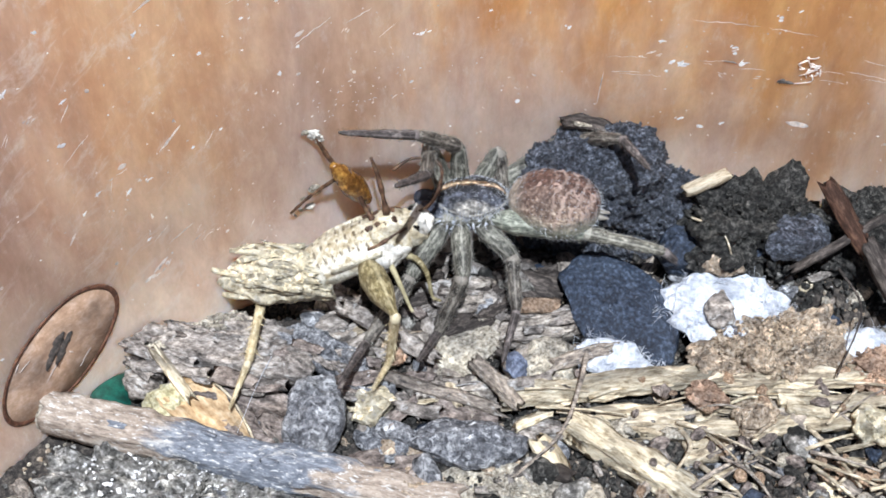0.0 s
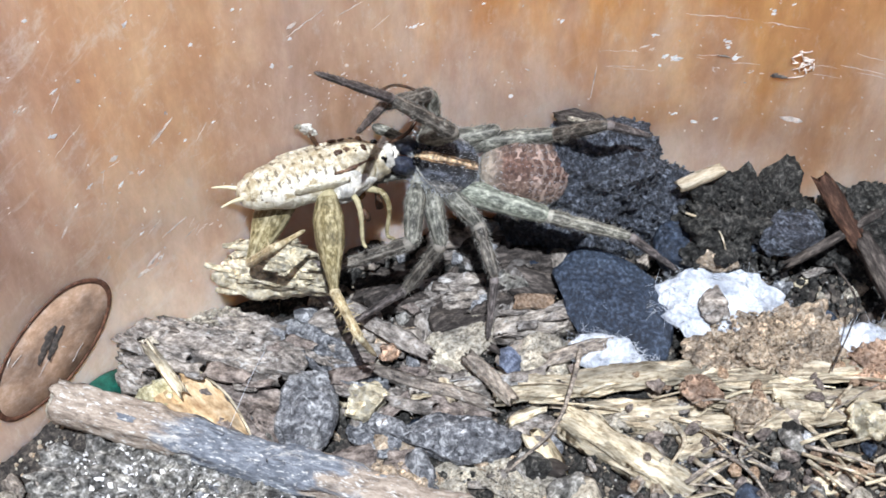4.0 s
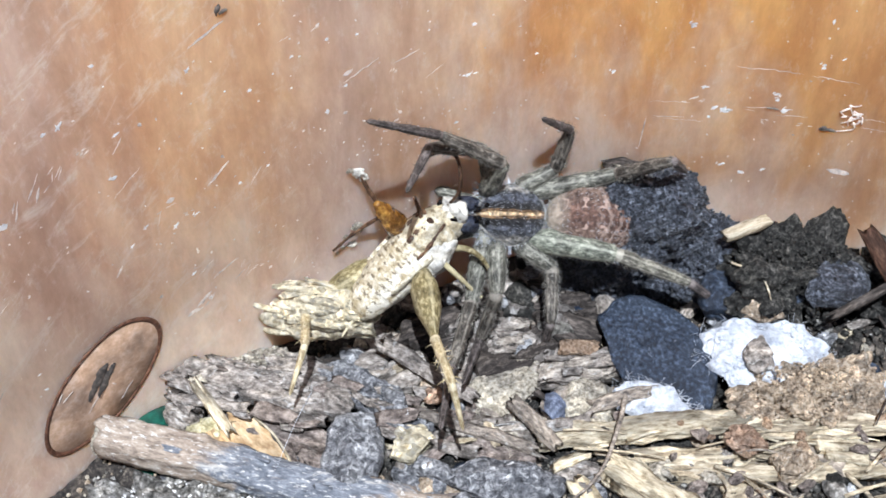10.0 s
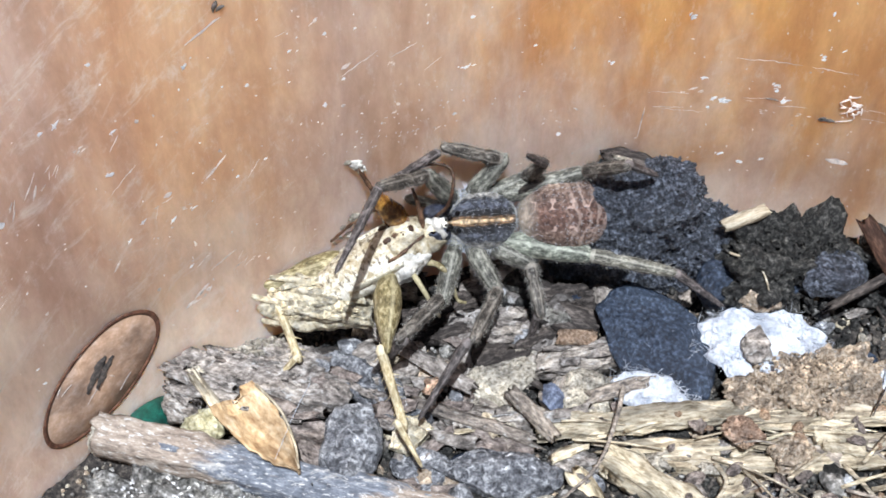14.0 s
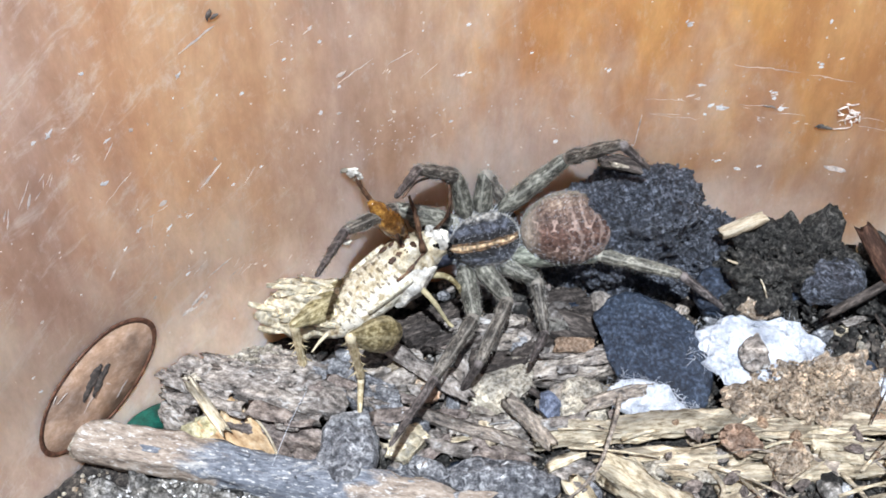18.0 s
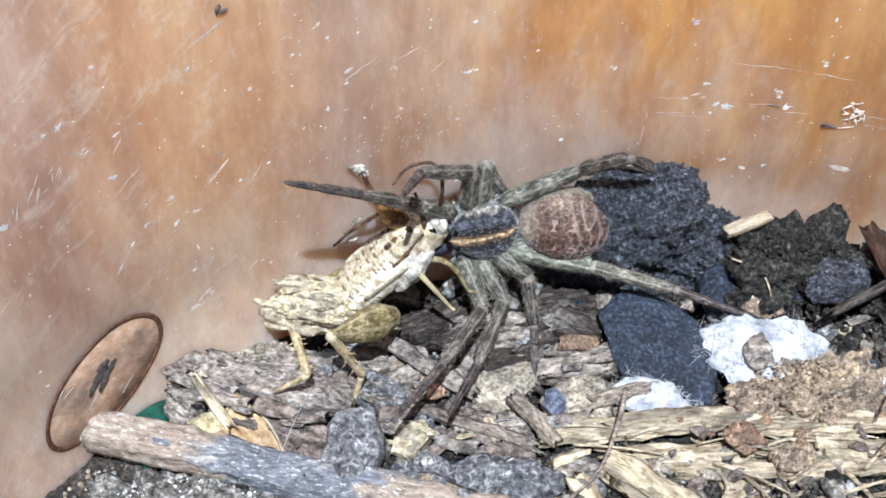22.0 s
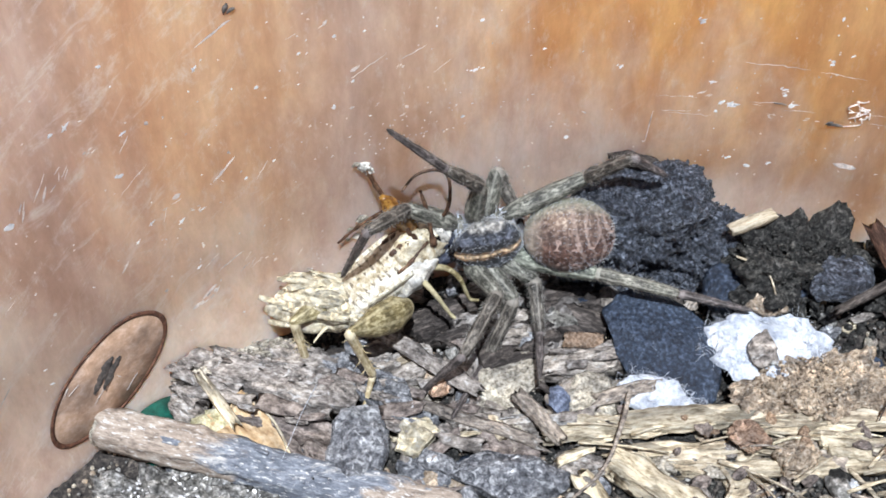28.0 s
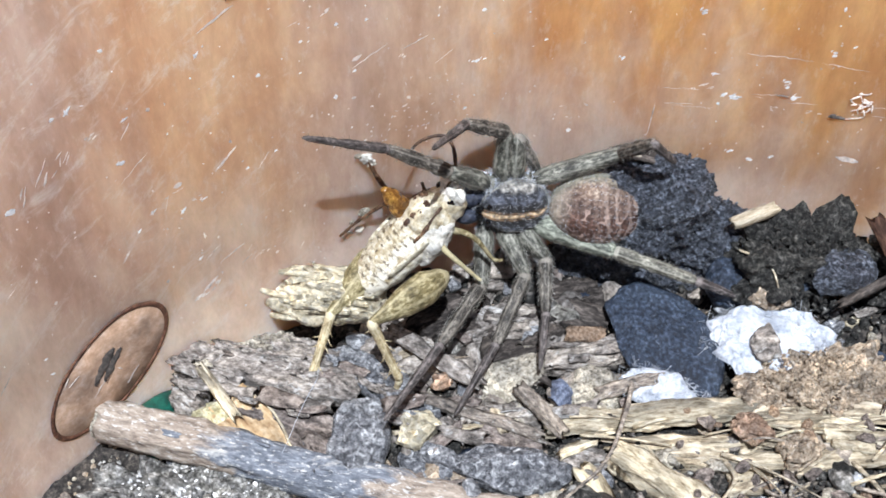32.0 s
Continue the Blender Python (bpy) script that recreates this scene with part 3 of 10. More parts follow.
def bark(label, p, q, w, h, seed, roll=0, layers=7, rough=0.9):
    """A bark piece with loose layers flaking off its top."""
    ob = splint("bark_piece", label, "bark", p, q, w, h, seed, M_BARK, roll=roll, sides=36, segs=80, ragged=0.08, rough=rough)
    length = (Vector(q) - Vector(p)).length
    rnd = random.Random(seed + 500)
    for k in range(layers):
        o = part("layer", splinter_bm(length * rnd.uniform(0.2, 0.5), w * rnd.uniform(0.12, 0.3), 0.6, seed * 10 + k, segs=26, sides=12, ragged=0.14, rough=0.4), M_BARK, ob)
        o.matrix_basis = at(rnd.uniform(-0.32, 0.32) * length, rnd.uniform(-0.36, 0.36) * w, h * 0.5 + rnd.uniform(-0.1, 0.25), rnd.uniform(-14, 14), rnd.uniform(-3, 3), rnd.uniform(-9, 9))
    return ob


def slab(name, label, cat, x, y, z, a, b, c, rz, seed, material, rough=0.3, tilt=0, lean=0):
    return thing(name, slab_bm(a, b, c, seed, rough), material, at(x, y, z, tilt, lean, rz), label, cat)


clod("tan_clod", "crumbly tan soil ridge against the tub wall", "clod", -31.6, -14.4, -0.6, 3.4, 1.5, 1.9, 181, M_CORK, 160, 0.45, rz=24)
clod("tan_clod", "crumbly tan soil lump against the tub wall", "clod", -25.4, -11.4, -0.2, 3.6, 1.6, 2.0, 182, M_CORK, 160, 0.45, rz=20)
slab("bark_block", "crumbly light grey bark block by the green plastic", "bark", -33.2, -18.7, -0.1, 2.3, 1.7, 1.3, -21, 600, M_BARK)
slab("bark_slab", "weathered grey-brown bark slab with cracks", "bark", -23.3, -16.0, 1.0, 9.2, 2.5, 1.4, -12, 601, M_BARK)
slab("bark_slab", "thin split bark layer below the slab", "bark", -22.9, -20.0, -0.9, 7.6, 1.5, 1.2, -13, 602, M_BARKWARM)
slab("bark_slab", "purple-brown flat bark piece behind the leaf", "bark", -20.4, -22.8, -1.9, 6.4, 3.0, 1.2, -25, 603, M_BARKWARM)
slab("grey_slab", "light grey flat bark scrap by the cream flake", "bark", -21.0, -13.0, 0.5, 5.1, 2.5, 1.3, -12, 604, M_BARK)
slab("blue_slab", "pale blue-grey flat stone slab", "stone", -13.0, -15.3, 0.5, 6.9, 2.2, 1.2, -31, 605, M_GREY)
slab("grey_flake", "thin dark grey stone flake", "stone", -8.4, -19.6, 1.1, 3.2, 1.2, 0.8, -5, 606, M_GREY)
slab("brown_stone", "flat mottled grey-brown stone beside the twig", "stone", -6.2, -29.5, -1.5, 5.1, 3.1, 1.5, 11, 607, M_BARKWARM)
slab("brown_slab", "dark brown flat bark scrap between stones", "bark", 2.2, -22.6, -0.6, 3.8, 2.1, 1.1, -15, 608, M_BARKWARM)
slab("grey_slab", "dull grey bark scrap beside the root", "bark", 10.6, -25.0, -0.5, 3.1, 2.1, 1.1, -15, 609, M_BARK)
slab("speckled_stone", "rough speckled tan stone", "stone", 11.9, -17.4, 0.1, 2.6, 3.3, 1.5, -8, 610, M_CORK)
slab("ochre_clod", "ochre and white crumbly soil piece", "clod", 2.3, -30.0, -1.9, 3.5, 1.7, 1.3, 8, 611, M_CORK)
slab("brown_stone", "rough brown soil stone in the front litter", "stone", 9.2, -30.3, -1.7, 3.7, 2.2, 1.3, -16, 612, M_BROWN)
slab("grey_clod", "small grey-brown clod on the splinters", "clod", 33.3, -24.4, 2.1, 2.2, 2.5, 1.5, 3, 613, M_BROWN)
slab("bark_slab", "grey wood plate under the brown clod", "bark", 38.6, -22.4, 2.7, 3.1, 2.2, 0.9, -7, 614, M_PALE)
slab("dark_stone", "dull blue-grey stone in the front litter", "stone", 28.9, -29.0, -1.1, 4.5, 2.1, 1.3, 17, 615, M_GREY)
slab("dark_stone", "small blue-grey stone by the curled rootlet", "stone", 21.0, -27.2, -0.9, 2.1, 1.8, 1.1, -9, 616, M_GREY)
slab("red_clod", "reddish-brown crumbly soil piece", "clod", 42.8, -30.9, -0.5, 3.7, 3.1, 1.5, -8, 617, M_RUST)
slab("yellow_chip", "pale yellow thin wood flake", "chip", 45.3, -26.4, 3.8, 2.1, 2.1, 0.6, -29, 618, M_CREAM)
slab("tan_slab", "frayed tan bark strip", "bark", 25.1, -24.6, 0.6, 6.5, 1.7, 1.0, -0, 619, M_STRAW)
slab("brown_slab", "ochre-brown wood scrap with a curled edge", "bark", 28.0, -27.2, 0.6, 2.9, 1.6, 0.9, 17, 620, M_STRAW)
slab("tan_slab", "beige bark piece by the tub wall", "bark", -33.2, -14.0, -0.6, 2.5, 1.4, 1.0, 9, 621, M_CORK)
stone("pebble", "dull dark grey rounded pebble", "pebble", -13.9, -23.4, 0.5, 3.3, 5.2, 2.9, 27, M_GREY, 8, 0, -8, 0.12, 3, fine=0.09)
splint("splinter", "thin straight pale wooden splinter", "splinter", (-32.0, -15.6, 2.0), (-27.4, -21.4, 1.2), 1.2, 0.9, 33, M_PALE)
stone("yellow_stone", "small rough yellowish stone", "stone", -30.4, -21.0, -0.6, 2.3, 2.3, 1.9, 22, M_YELLOW, 0, 0, 10, 0.2)
_a0 = clod("ash_clod", "crumbly grey and white soil clod under the twig", "clod", -31.4, -30.8, -4.3, 11.2, 5.8, 4.0, 41, M_ASH, 900, 1.0)
_a1 = clod("ash_clod", "crumbly grey soil clod", "clod", -20.0, -35.5, -3.5, 9.0, 5.0, 3.4, 42, M_ASH, 600, 1.0)
tagged(part("white_crumb_layer", crumbs_bm(12.0, 6.3, 4.6, 141, 420, 0.34), M_WHITE, _a0, smooth=False), kind="stuff")
tagged(part("white_crumb_layer", crumbs_bm(9.6, 5.4, 3.9, 142, 280, 0.34), M_WHITE, _a1, smooth=False), kind="stuff")
stone("cork_pebble", "small pale cream cork-like lump", "pebble", -7.6, -22.0, 0.6, 2.4, 2.1, 1.8, 23, M_CREAM, 0, 0, 30, 0.25)
stone("flat_stone", "flat dark grey stone with pale specks", "stone", 2.6, -26.6, 0.3, 6.7, 2.5, 2.2, 24, M_GREY, 6, -3, -5, 0.14, 5, fine=0.1)
stone("flat_stone", "thin blue-black stone shard", "stone", -5.0, -25.2, 0.1, 3.4, 1.3, 1.0, 124, M_GREY, 14, 0, -24, 0.14, 9)
stone("flat_stone", "small flat slate-grey stone", "stone", -6.2, -25.4, -0.8, 3.6, 2.6, 1.2, 25, M_GREY, 10, 0, -25, 0.1)
stone("slate_stone", "flat blue-black slate pebble with pale flecks", "stone", 19.9, -10.8, 2.4, 8.4, 5.8, 1.7, 27, M_SLATE, 10, 6, -46, 0.05, 10, fine=0.04)
# The dark wood colour of these three puts the spider's shade into them.
slab("dark_slab", "grey bark scrap under the spider", "bark", -4.3, -6.6, 0.0, 5.0, 3.0, 1.2, 25, 661, M_DARKWOOD, 0.6)
slab("dark_slab", "flaking bark in the shade of the spider, darkened for that shade", "bark", 3.5, -9.2, 0.0, 5.4, 2.6, 1.2, 25, 662, M_DARKWOOD, 0.6)
slab("dark_slab", "dull grey stone scrap beside the slate, darkened for shade", "stone", 9.7, -3.8, 0.2, 4.4, 3.0, 1.4, 12, 663, M_DARKWOOD, 0.6)
stone("beige_stone", "pale beige angular stone with a flat top", "stone", 2.2, -13.8, -1.0, 5.8, 3.5, 2.0, 671, M_CORK, 10, -8, 26, 0.07, 22, fine=0.07, sub=6)
slab("grey_slab", "grey bark strip below the cricket", "bark", -10.3, -13.2, -0.2, 5.0, 2.6, 1.2, 19, 665, M_BARK, 0.3)
def rock_bm(blocks, seed, grains, size):
    """A blocky rough lump grown out of rounded blocks (centre and half sizes), and the crumbs that cling to it."""
    rnd = random.Random(seed)
    off = Vector((seed * 3.1, seed * 1.7, 5))
    bm, spots = bmesh.new(), []
    for cx, cy, cz, a, b, c, lean in blocks:
        first = len(bm.verts)
        bmesh.ops.create_icosphere(bm, subdivisions=6, radius=1.0)
        bm.verts.ensure_lookup_table()
        for v in bm.verts[first:]:
            n = v.co.normalized()
            p = n / (abs(n.x) ** 5 + abs(n.y) ** 3 + abs(n.z) ** 5) ** 0.22
            q = Vector((p.x * a, p.y * b, p.z * c))
            q.z += lean * q.x * max(0.0, p.z)
            w = q + Vector((cx, cy, cz))
            w += n * (1.5 * turb(w + off, 0.16, 4) + 0.8 * turb(w + off, 0.55, 4) + 0.3 * turb(w + off, 2.2, 2))
            v.co = w
            if n.z > -0.3:
                spots.append((w.copy(), n))
    verts, faces = [], []
    for _ in range(grains):
        w, n = rnd.choice(spots)
        r = size * rnd.uniform(0.25, 0.8) * (1.8 if rnd.random() < 0.12 else 1.0)
        m = Euler((rnd.uniform(0, 6), rnd.uniform(0, 6), 0)).to_matrix() @ Matrix.Diagonal((r * rnd.uniform(0.8, 2.0), r * rnd.uniform(0.5, 1), r * rnd.uniform(0.4, 0.9)))
        k = len(verts)
        verts += [w + m @ v for v in ICO_V]
        faces += [[k + q for q in f] for f in ICO_F]
    me = bpy.data.meshes.new("crumbs")
    me.from_pydata(verts, [], faces)
    loose = bmesh.new()
    loose.from_mesh(me)
    bpy.data.meshes.remove(me)
    return bm, loose


_bm, _loose = rock_bm(((-1.4, 0.4, 0, 8.7, 4.2, 10.5, 0.26), (5.6, 0.2, -2.6, 5.0, 4.0, 6.4, 0.0)), 28, 4200, 0.3)
_o = thing("black_rock", _bm, M_CHAR, at(18.2, 2.2, 4.6), "large rough black charcoal lump against the tub wall", "rock")
tagged(part("crumb_layer", _loose, M_CHAR, _o, smooth=False), kind="stuff")
_o = thing("bark_curl", splinter_bm(7.5, 2.2, 0.7, 289, 30, 14, 0.1, 0.9, 0.2, 0.3, 0.4), M_DARKWOOD, at(17.2, 4.9, 15.4, 0, 12, -6), "dark brown curled bark flake on the black rock", "bark")
part("pale_lip", splinter_bm(4.2, 0.6, 0.4, 290, 16, 8, 0.2), M_CORK, _o, "pale torn lip").matrix_basis = at(-0.8, -0.6, 1.0, 0, 4, 6)
clod("dark_clod", "dark fibrous soil clod by the tub wall", "clod", 35.2, -1.0, 3.6, 9.5, 6.0, 7.6, 43, M_CLUMP, 1400, 0.5)
clod("dark_clod", "dark soil clod by the tub wall", "clod", 50.5, -1.5, 3.8, 7.0, 6.0, 7.0, 44, M_CLUMP, 900, 0.5)
splint("stick", "red-brown broken stick leaning on the dark clods", "stick", (42.8, 0.2, 12.0), (47.0, -7.0, 8.0), 2.0, 1.4, 34, M_REDWOOD)
splint("stick", "dark brown stick leaning on the dark clods", "stick", (47.0, -6.0, 8.6), (51.0, -14.0, 5.0), 2.2, 1.6, 35, M_DARKWOOD)
splint("stick", "thin dark stick crossing the clods", "stick", (38.5, -8.6, 7.0), (54.0, -1.0, 11.0), 1.0, 0.9, 36, M_DARKWOOD)
stone("brown_stone", "small rough brown stone", "stone", 31.4, -5.8, 5.0, 2.6, 2.0, 1.8, 29, M_BROWN, 0, 0, -20, 0.2)
stone("slate_chip", "small black slate chip", "stone", 28.0, -3.6, 4.0, 3.4, 3.6, 2.6, 30, M_SLATE, 20, 0, 20, 0.1, 8)
stone("blue_stone", "dusty blue-grey stone among the dark clods", "stone", 39.5, -4.4, 7.6, 4.2, 3.0, 2.6, 171, M_CHAR, 20, 0, 15, 0.14, 8)
stone("blue_stone", "small dusty dark stone by the silk", "stone", 33.6, -3.8, 5.6, 3.0, 2.4, 2.0, 172, M_SLATE, 10, 0, -25, 0.14, 8)
clod("brown_clod", "crumbly light brown soil clod", "clod", 36.2, -16.2, 2.4, 8.6, 4.4, 3.6, 45, M_BROWN, 700, 0.34, rz=6)
clod("orange_clod", "rounded rusty orange clod", "clod", 48.5, -19.0, 2.6, 4.8, 3.2, 2.6, 46, M_ORANGE, 160, 0.5)
splint("long_splinter", "long pale fibrous wood splinter", "splinter", (6.2, -21.3, 0.9), (29.0, -18.9, 2.6), 2.4, 1.3, 37, M_PALE, ragged=0.03, segs=70, sides=24, ridge=0.35, rough=0.5)
splint("long_splinter", "long frayed straw-coloured wood strip", "splinter", (13, -23.0, 0.2), (52.0, -22.4, 2.6), 1.7, 1.2, 38, M_STRAW, ragged=0.05, segs=70, sides=24, ridge=0.35, rough=0.5)
splint("long_splinter", "pale splinter half under the clods", "splinter", (29.0, -20.6, 2.6), (54.0, -19.6, 3.8), 2.0, 1.1, 39, M_STRAW, ragged=0.04, segs=70, sides=24, ridge=0.35, rough=0.5)
splint("wood_chip", "flat pale yellow wood chip", "chip", (13.2, -24.4, 0.9), (26.5, -33.4, 0.4), 3.2, 1.5, 40, M_PALE, roll=12, ragged=0.05, segs=70, sides=24, ridge=0.35, rough=0.5)
splint("yellow_chip", "small bright yellow wood chip on the dark clods", "chip", (27.0, -0.3, 10.8), (32.2, 1.6, 11.8), 1.6, 1.1, 51, M_STRAW, ragged=0.06)
for _p, _q, _s in (((-7.5, -18.0, 0.6), (6.0, -22.4, 0.4), 52), ((3.4, -16.8, 1.8), (8.2, -22.6, 1.4), 53), ((12.0, -17.6, 1.6), (19.4, -15.4, 2.4), 54)):
    splint("splinter", "thin grey-brown wood splinter", "splinter", _p, _q, 1.5, 1.1, _s, M_TWIG, group="loose splinters")
stone("small_stone", "small speckled brown stone", "stone", 11.6, -16.0, 0.2, 3.4, 2.8, 2.1, 55, M_CORK, 0, 0, 15, 0.2)
stone("blue_pebble", "tiny smooth blue-grey pebble", "pebble", 8.0, -17.6, 1.4, 1.5, 2.0, 1.3, 56, M_BLUE)
splint("orange_chip", "small flat orange wood chip", "chip", (8.8, -9.4, 1.5), (13.2, -9.8, 1.7), 1.6, 0.9, 57, M_RUST, rough=0.4, segs=40, sides=20)
splint("splinter", "grey-white splinter half buried in the litter", "splinter", (-11.6, -9.6, 2.0), (-0.8, -16.4, 1.6), 1.7, 1.2, 151, M_BARK, segs=40, sides=16, rough=0.3)
stone("orange_crumb", "tiny orange-brown crumb of wood", "crumb", -5.2, -16.2, 1.0, 1.2, 0.9, 0.7, 152, M_ORANGE, 20, 0, 40, 0.5, 6, fine=0.3, sub=4)
clod("brown_clod", "crumbly tan soil lump in front of the flat stones", "clod", -4.2, -31.2, -2.0, 6.4, 2.9, 2.3, 241, M_BROWN, 420, 0.36, rz=-8)
clod("ochre_clod", "crumbly ochre soil lump in the litter", "clod", 8.4, -31.4, -1.9, 5.6, 2.7, 2.2, 242, M_CORK, 420, 0.36, rz=-14)
bark("grey bark scrap between the stones", (-4.0, -20.0, -0.6), (6.0, -19.0, -0.4), 3.4, 1.4, 157, roll=8, layers=6)
bark("grey bark scrap under the spider", (-4.0, -8.0, -0.2), (6.0, -7.0, 0.4), 5.0, 1.8, 158, roll=8, layers=6)
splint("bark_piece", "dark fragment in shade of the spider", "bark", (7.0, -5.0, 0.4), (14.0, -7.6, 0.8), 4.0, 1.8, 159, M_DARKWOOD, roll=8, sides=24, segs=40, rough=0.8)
splint("long_splinter", "frayed brown fibre bundle by the rootlets", "splinter", (22.0, -25.6, 0.8), (46.0, -24.8, 2.4), 1.8, 1.2, 160, M_STRAW, segs=80, sides=22, ridge=0.4, rough=0.4)
bark("dark bark fragment under the spider", (6.5, -12.5, 0.6), (17.0, -10.6, 1.2), 3.6, 2.0, 58, roll=0, layers=6)
stone("red_crumb", "reddish crumb of soil", "clod", 28.2, -22.3, 3.2, 2.4, 1.5, 1.2, 59, M_ORANGE, rough=0.35)
stone("red_crumb", "reddish-brown crumb on the splinters", "clod", 33.4, -24.4, 2.6, 2.2, 1.8, 1.4, 60, M_BROWN, rough=0.35)


def leaf_bm():
    """A stiff torn piece of leaf along x, its pointed end at +x, cupped and papery."""
    bm = bmesh.new()
    nx, ny = 30, 12
    rows = []
    for i in range(nx + 1):
        u = i / nx
        low, high = -3.6 + 0.9 * u + 2.6 * u ** 4, 2.1 + 0.6 * math.sin(u * 3.1) - 2.3 * u ** 2
        row = []
        for j in range(ny + 1):
            v = j / ny
            x, y = -6.2 + 12.4 * u, low + (high - low) * v
            if i == 0:
                x += 1.3 * noise.noise(Vector((y * 0.8, 1, 2))) + (0.9 if j in (7, 8) else 0)
            if j in (0, ny):
                y += 0.3 * noise.noise(Vector((x * 0.9, j, 4)))
            z = 0.8 * abs(2 * v - 1) ** 2 + 0.4 * turb(Vector((x, y, 2)), 0.4, 3) + 0.25 * turb(Vector((x, y, 7)), 1.1, 3) + 1.0 * max(0.0, 0.25 - u) * 3
            row.append(bm.verts.new((x, y, z)))
        rows.append(row)
    for r0, r1 in zip(rows, rows[1:]):
        for j in range(ny):
            bm.faces.new((r0[j], r1[j], r1[j + 1], r0[j + 1]))
    bmesh.ops.recalc_face_normals(bm, faces=bm.faces)
    bmesh.ops.solidify(bm, geom=bm.faces[:], thickness=0.18)
    return bm


leaf = thing("dry_leaf", leaf_bm(), M_LEAF, at(-23.4, -24.1, 0.6, 0, 4, -41), "curled orange-brown piece of dry leaf", "leaf")
part("rim", tube_bm([(-5.4, 2.2, 1.4), (-1.0, 2.45, 1.1), (3.2, 1.35, 1.0), (6.1, -0.1, 0.8)], 0.2, 6), M_PALE, leaf, "pale stiff rim")
plastic = thing("green_plastic", stone_bm(3.6, 4.8, 2.0, 61, 0.02, 2, 4, 0.0), M_GREEN, at(-37.0, -19.4, -4.3, 0, 0, -10), "dark green glossy rounded plastic piece half buried", "plastic")
for _k in range(5):
    _o = part("ridge", tube_bm([(-2.2 + 1.1 * _k, -3.2, 0.9), (-2.2 + 1.1 * _k, -1.5, 1.62 - 0.14 * abs(_k - 2) ** 2), (-2.2 + 1.1 * _k, 2.0, 1.6 - 0.14 * abs(_k - 2) ** 2)], 0.2, 6), M_GREEN, plastic)


flake = thing("cream_flake", stone_bm(7.0, 3.3, 3.3, 71, 0.2, 4, 5, 0.1), M_CREAM, at(-18.2, -7.8, 5.6, 10, 4, -3),
              "frayed ridged cream-coloured husk lying by the wall", "flake")
_r = random.Random(9)
for _k in range(30):
    _x, _w = _r.uniform(-5.6, 5.6), _r.uniform(-1.5, 1.2)
    _q = math.sqrt(max(0.1, 1 - (_x / 7.2) ** 2))
    _o = part("strand", splinter_bm(_r.uniform(2.6, 6.0), _r.uniform(0.6, 1.3), 0.4, 72 + _k, 16, 8, 0.25, 0.0, 0.2, 0.5, 0.3), M_CREAM, flake)
    _o.matrix_basis = at(_x * 0.75, 3.0 * _q * math.sin(_w), 3.0 * _q * math.cos(_w), -math.degrees(_w), _x * 3 + _r.uniform(-6, 6), _r.uniform(-10, 10))
for _p in (((-3.8, -1.0, 1.2), (-5.6, -1.3, 1.5), (-7.4, -1.2, 1.9)), ((-1.0, 0.6, 3.0), (-3.6, 0.9, 2.8), (-5.6, 0.8, 2.9)), ((-2.6, -2.6, -0.6), (-4.6, -2.9, -0.9), (-6.2, -2.6, -1.2))):
    part("tip", tube_bm(_p, 0.5, 8, tip=0.5), M_CREAM, flake, "pale frayed tip")


def silk_patch(label, m, a, b, seed, fibres=110):
    """A matted sheet of silk: lumpy, thin at its rim, with loose fibres on it and past its edge."""
    rnd = random.Random(seed)
    off = Vector((seed * 1.7, seed * 0.9, 3))
    bm = bmesh.new()
    n, rows = 64, 20
    grid = []
    for i in range(rows + 1):
        ring = []
        for j in range(n):
            w = 2 * math.pi * j / n
            c, d = math.cos(w), math.sin(w)
            f = i / rows * (1 + 0.22 * turb(Vector((c * 1.6, d * 1.6, 1)) + off, 1.0, 4) + 0.1 * noise.noise(Vector((c * 7, d * 7, 4)) + off))
            x, y = a * f * c, b * f * d
            z = 0.6 * (1 - (i / rows) ** 2) + 0.5 * turb(Vector((x, y, 2)) + off, 0.55, 4)
            ring.append(bm.verts.new((x, y, z if i < rows else -0.6)))
        grid.append(ring)
    for r0, r1 in zip(grid, grid[1:]):
        for j in range(n):
            bm.faces.new((r0[j], r1[j], r1[(j + 1) % n], r0[(j + 1) % n]))
    bmesh.ops.remove_doubles(bm, verts=grid[0], dist=0.3)
    bmesh.ops.recalc_face_normals(bm, faces=bm.faces)
    ob = thing("silk_patch", bm, M_SILK, m, label, "silk", "patches of silk")
    bm = bmesh.new()
    for _ in range(fibres):
        ang, r = rnd.uniform(0, 6.28), rnd.uniform(0.5, 1.12)
        p = Vector((a * r * math.cos(ang), b * r * math.sin(ang), 0.8 * max(0.0, 1 - r) + 0.2))
        d = Vector((rnd.gauss(0, 1), rnd.gauss(0, 1), rnd.uniform(-0.2, 0.2))) * rnd.uniform(0.3, 0.9)
        tube_bm([p, p + d * 0.5 + Vector((0, 0, rnd.uniform(0, 0.15))), p + d], rnd.uniform(0.012, 0.035), 3, bm, seed=rnd.randint(0, 9999), steps=2)
    tagged(part("fibre_mat", bm, M_SILK, ob), kind="stuff")


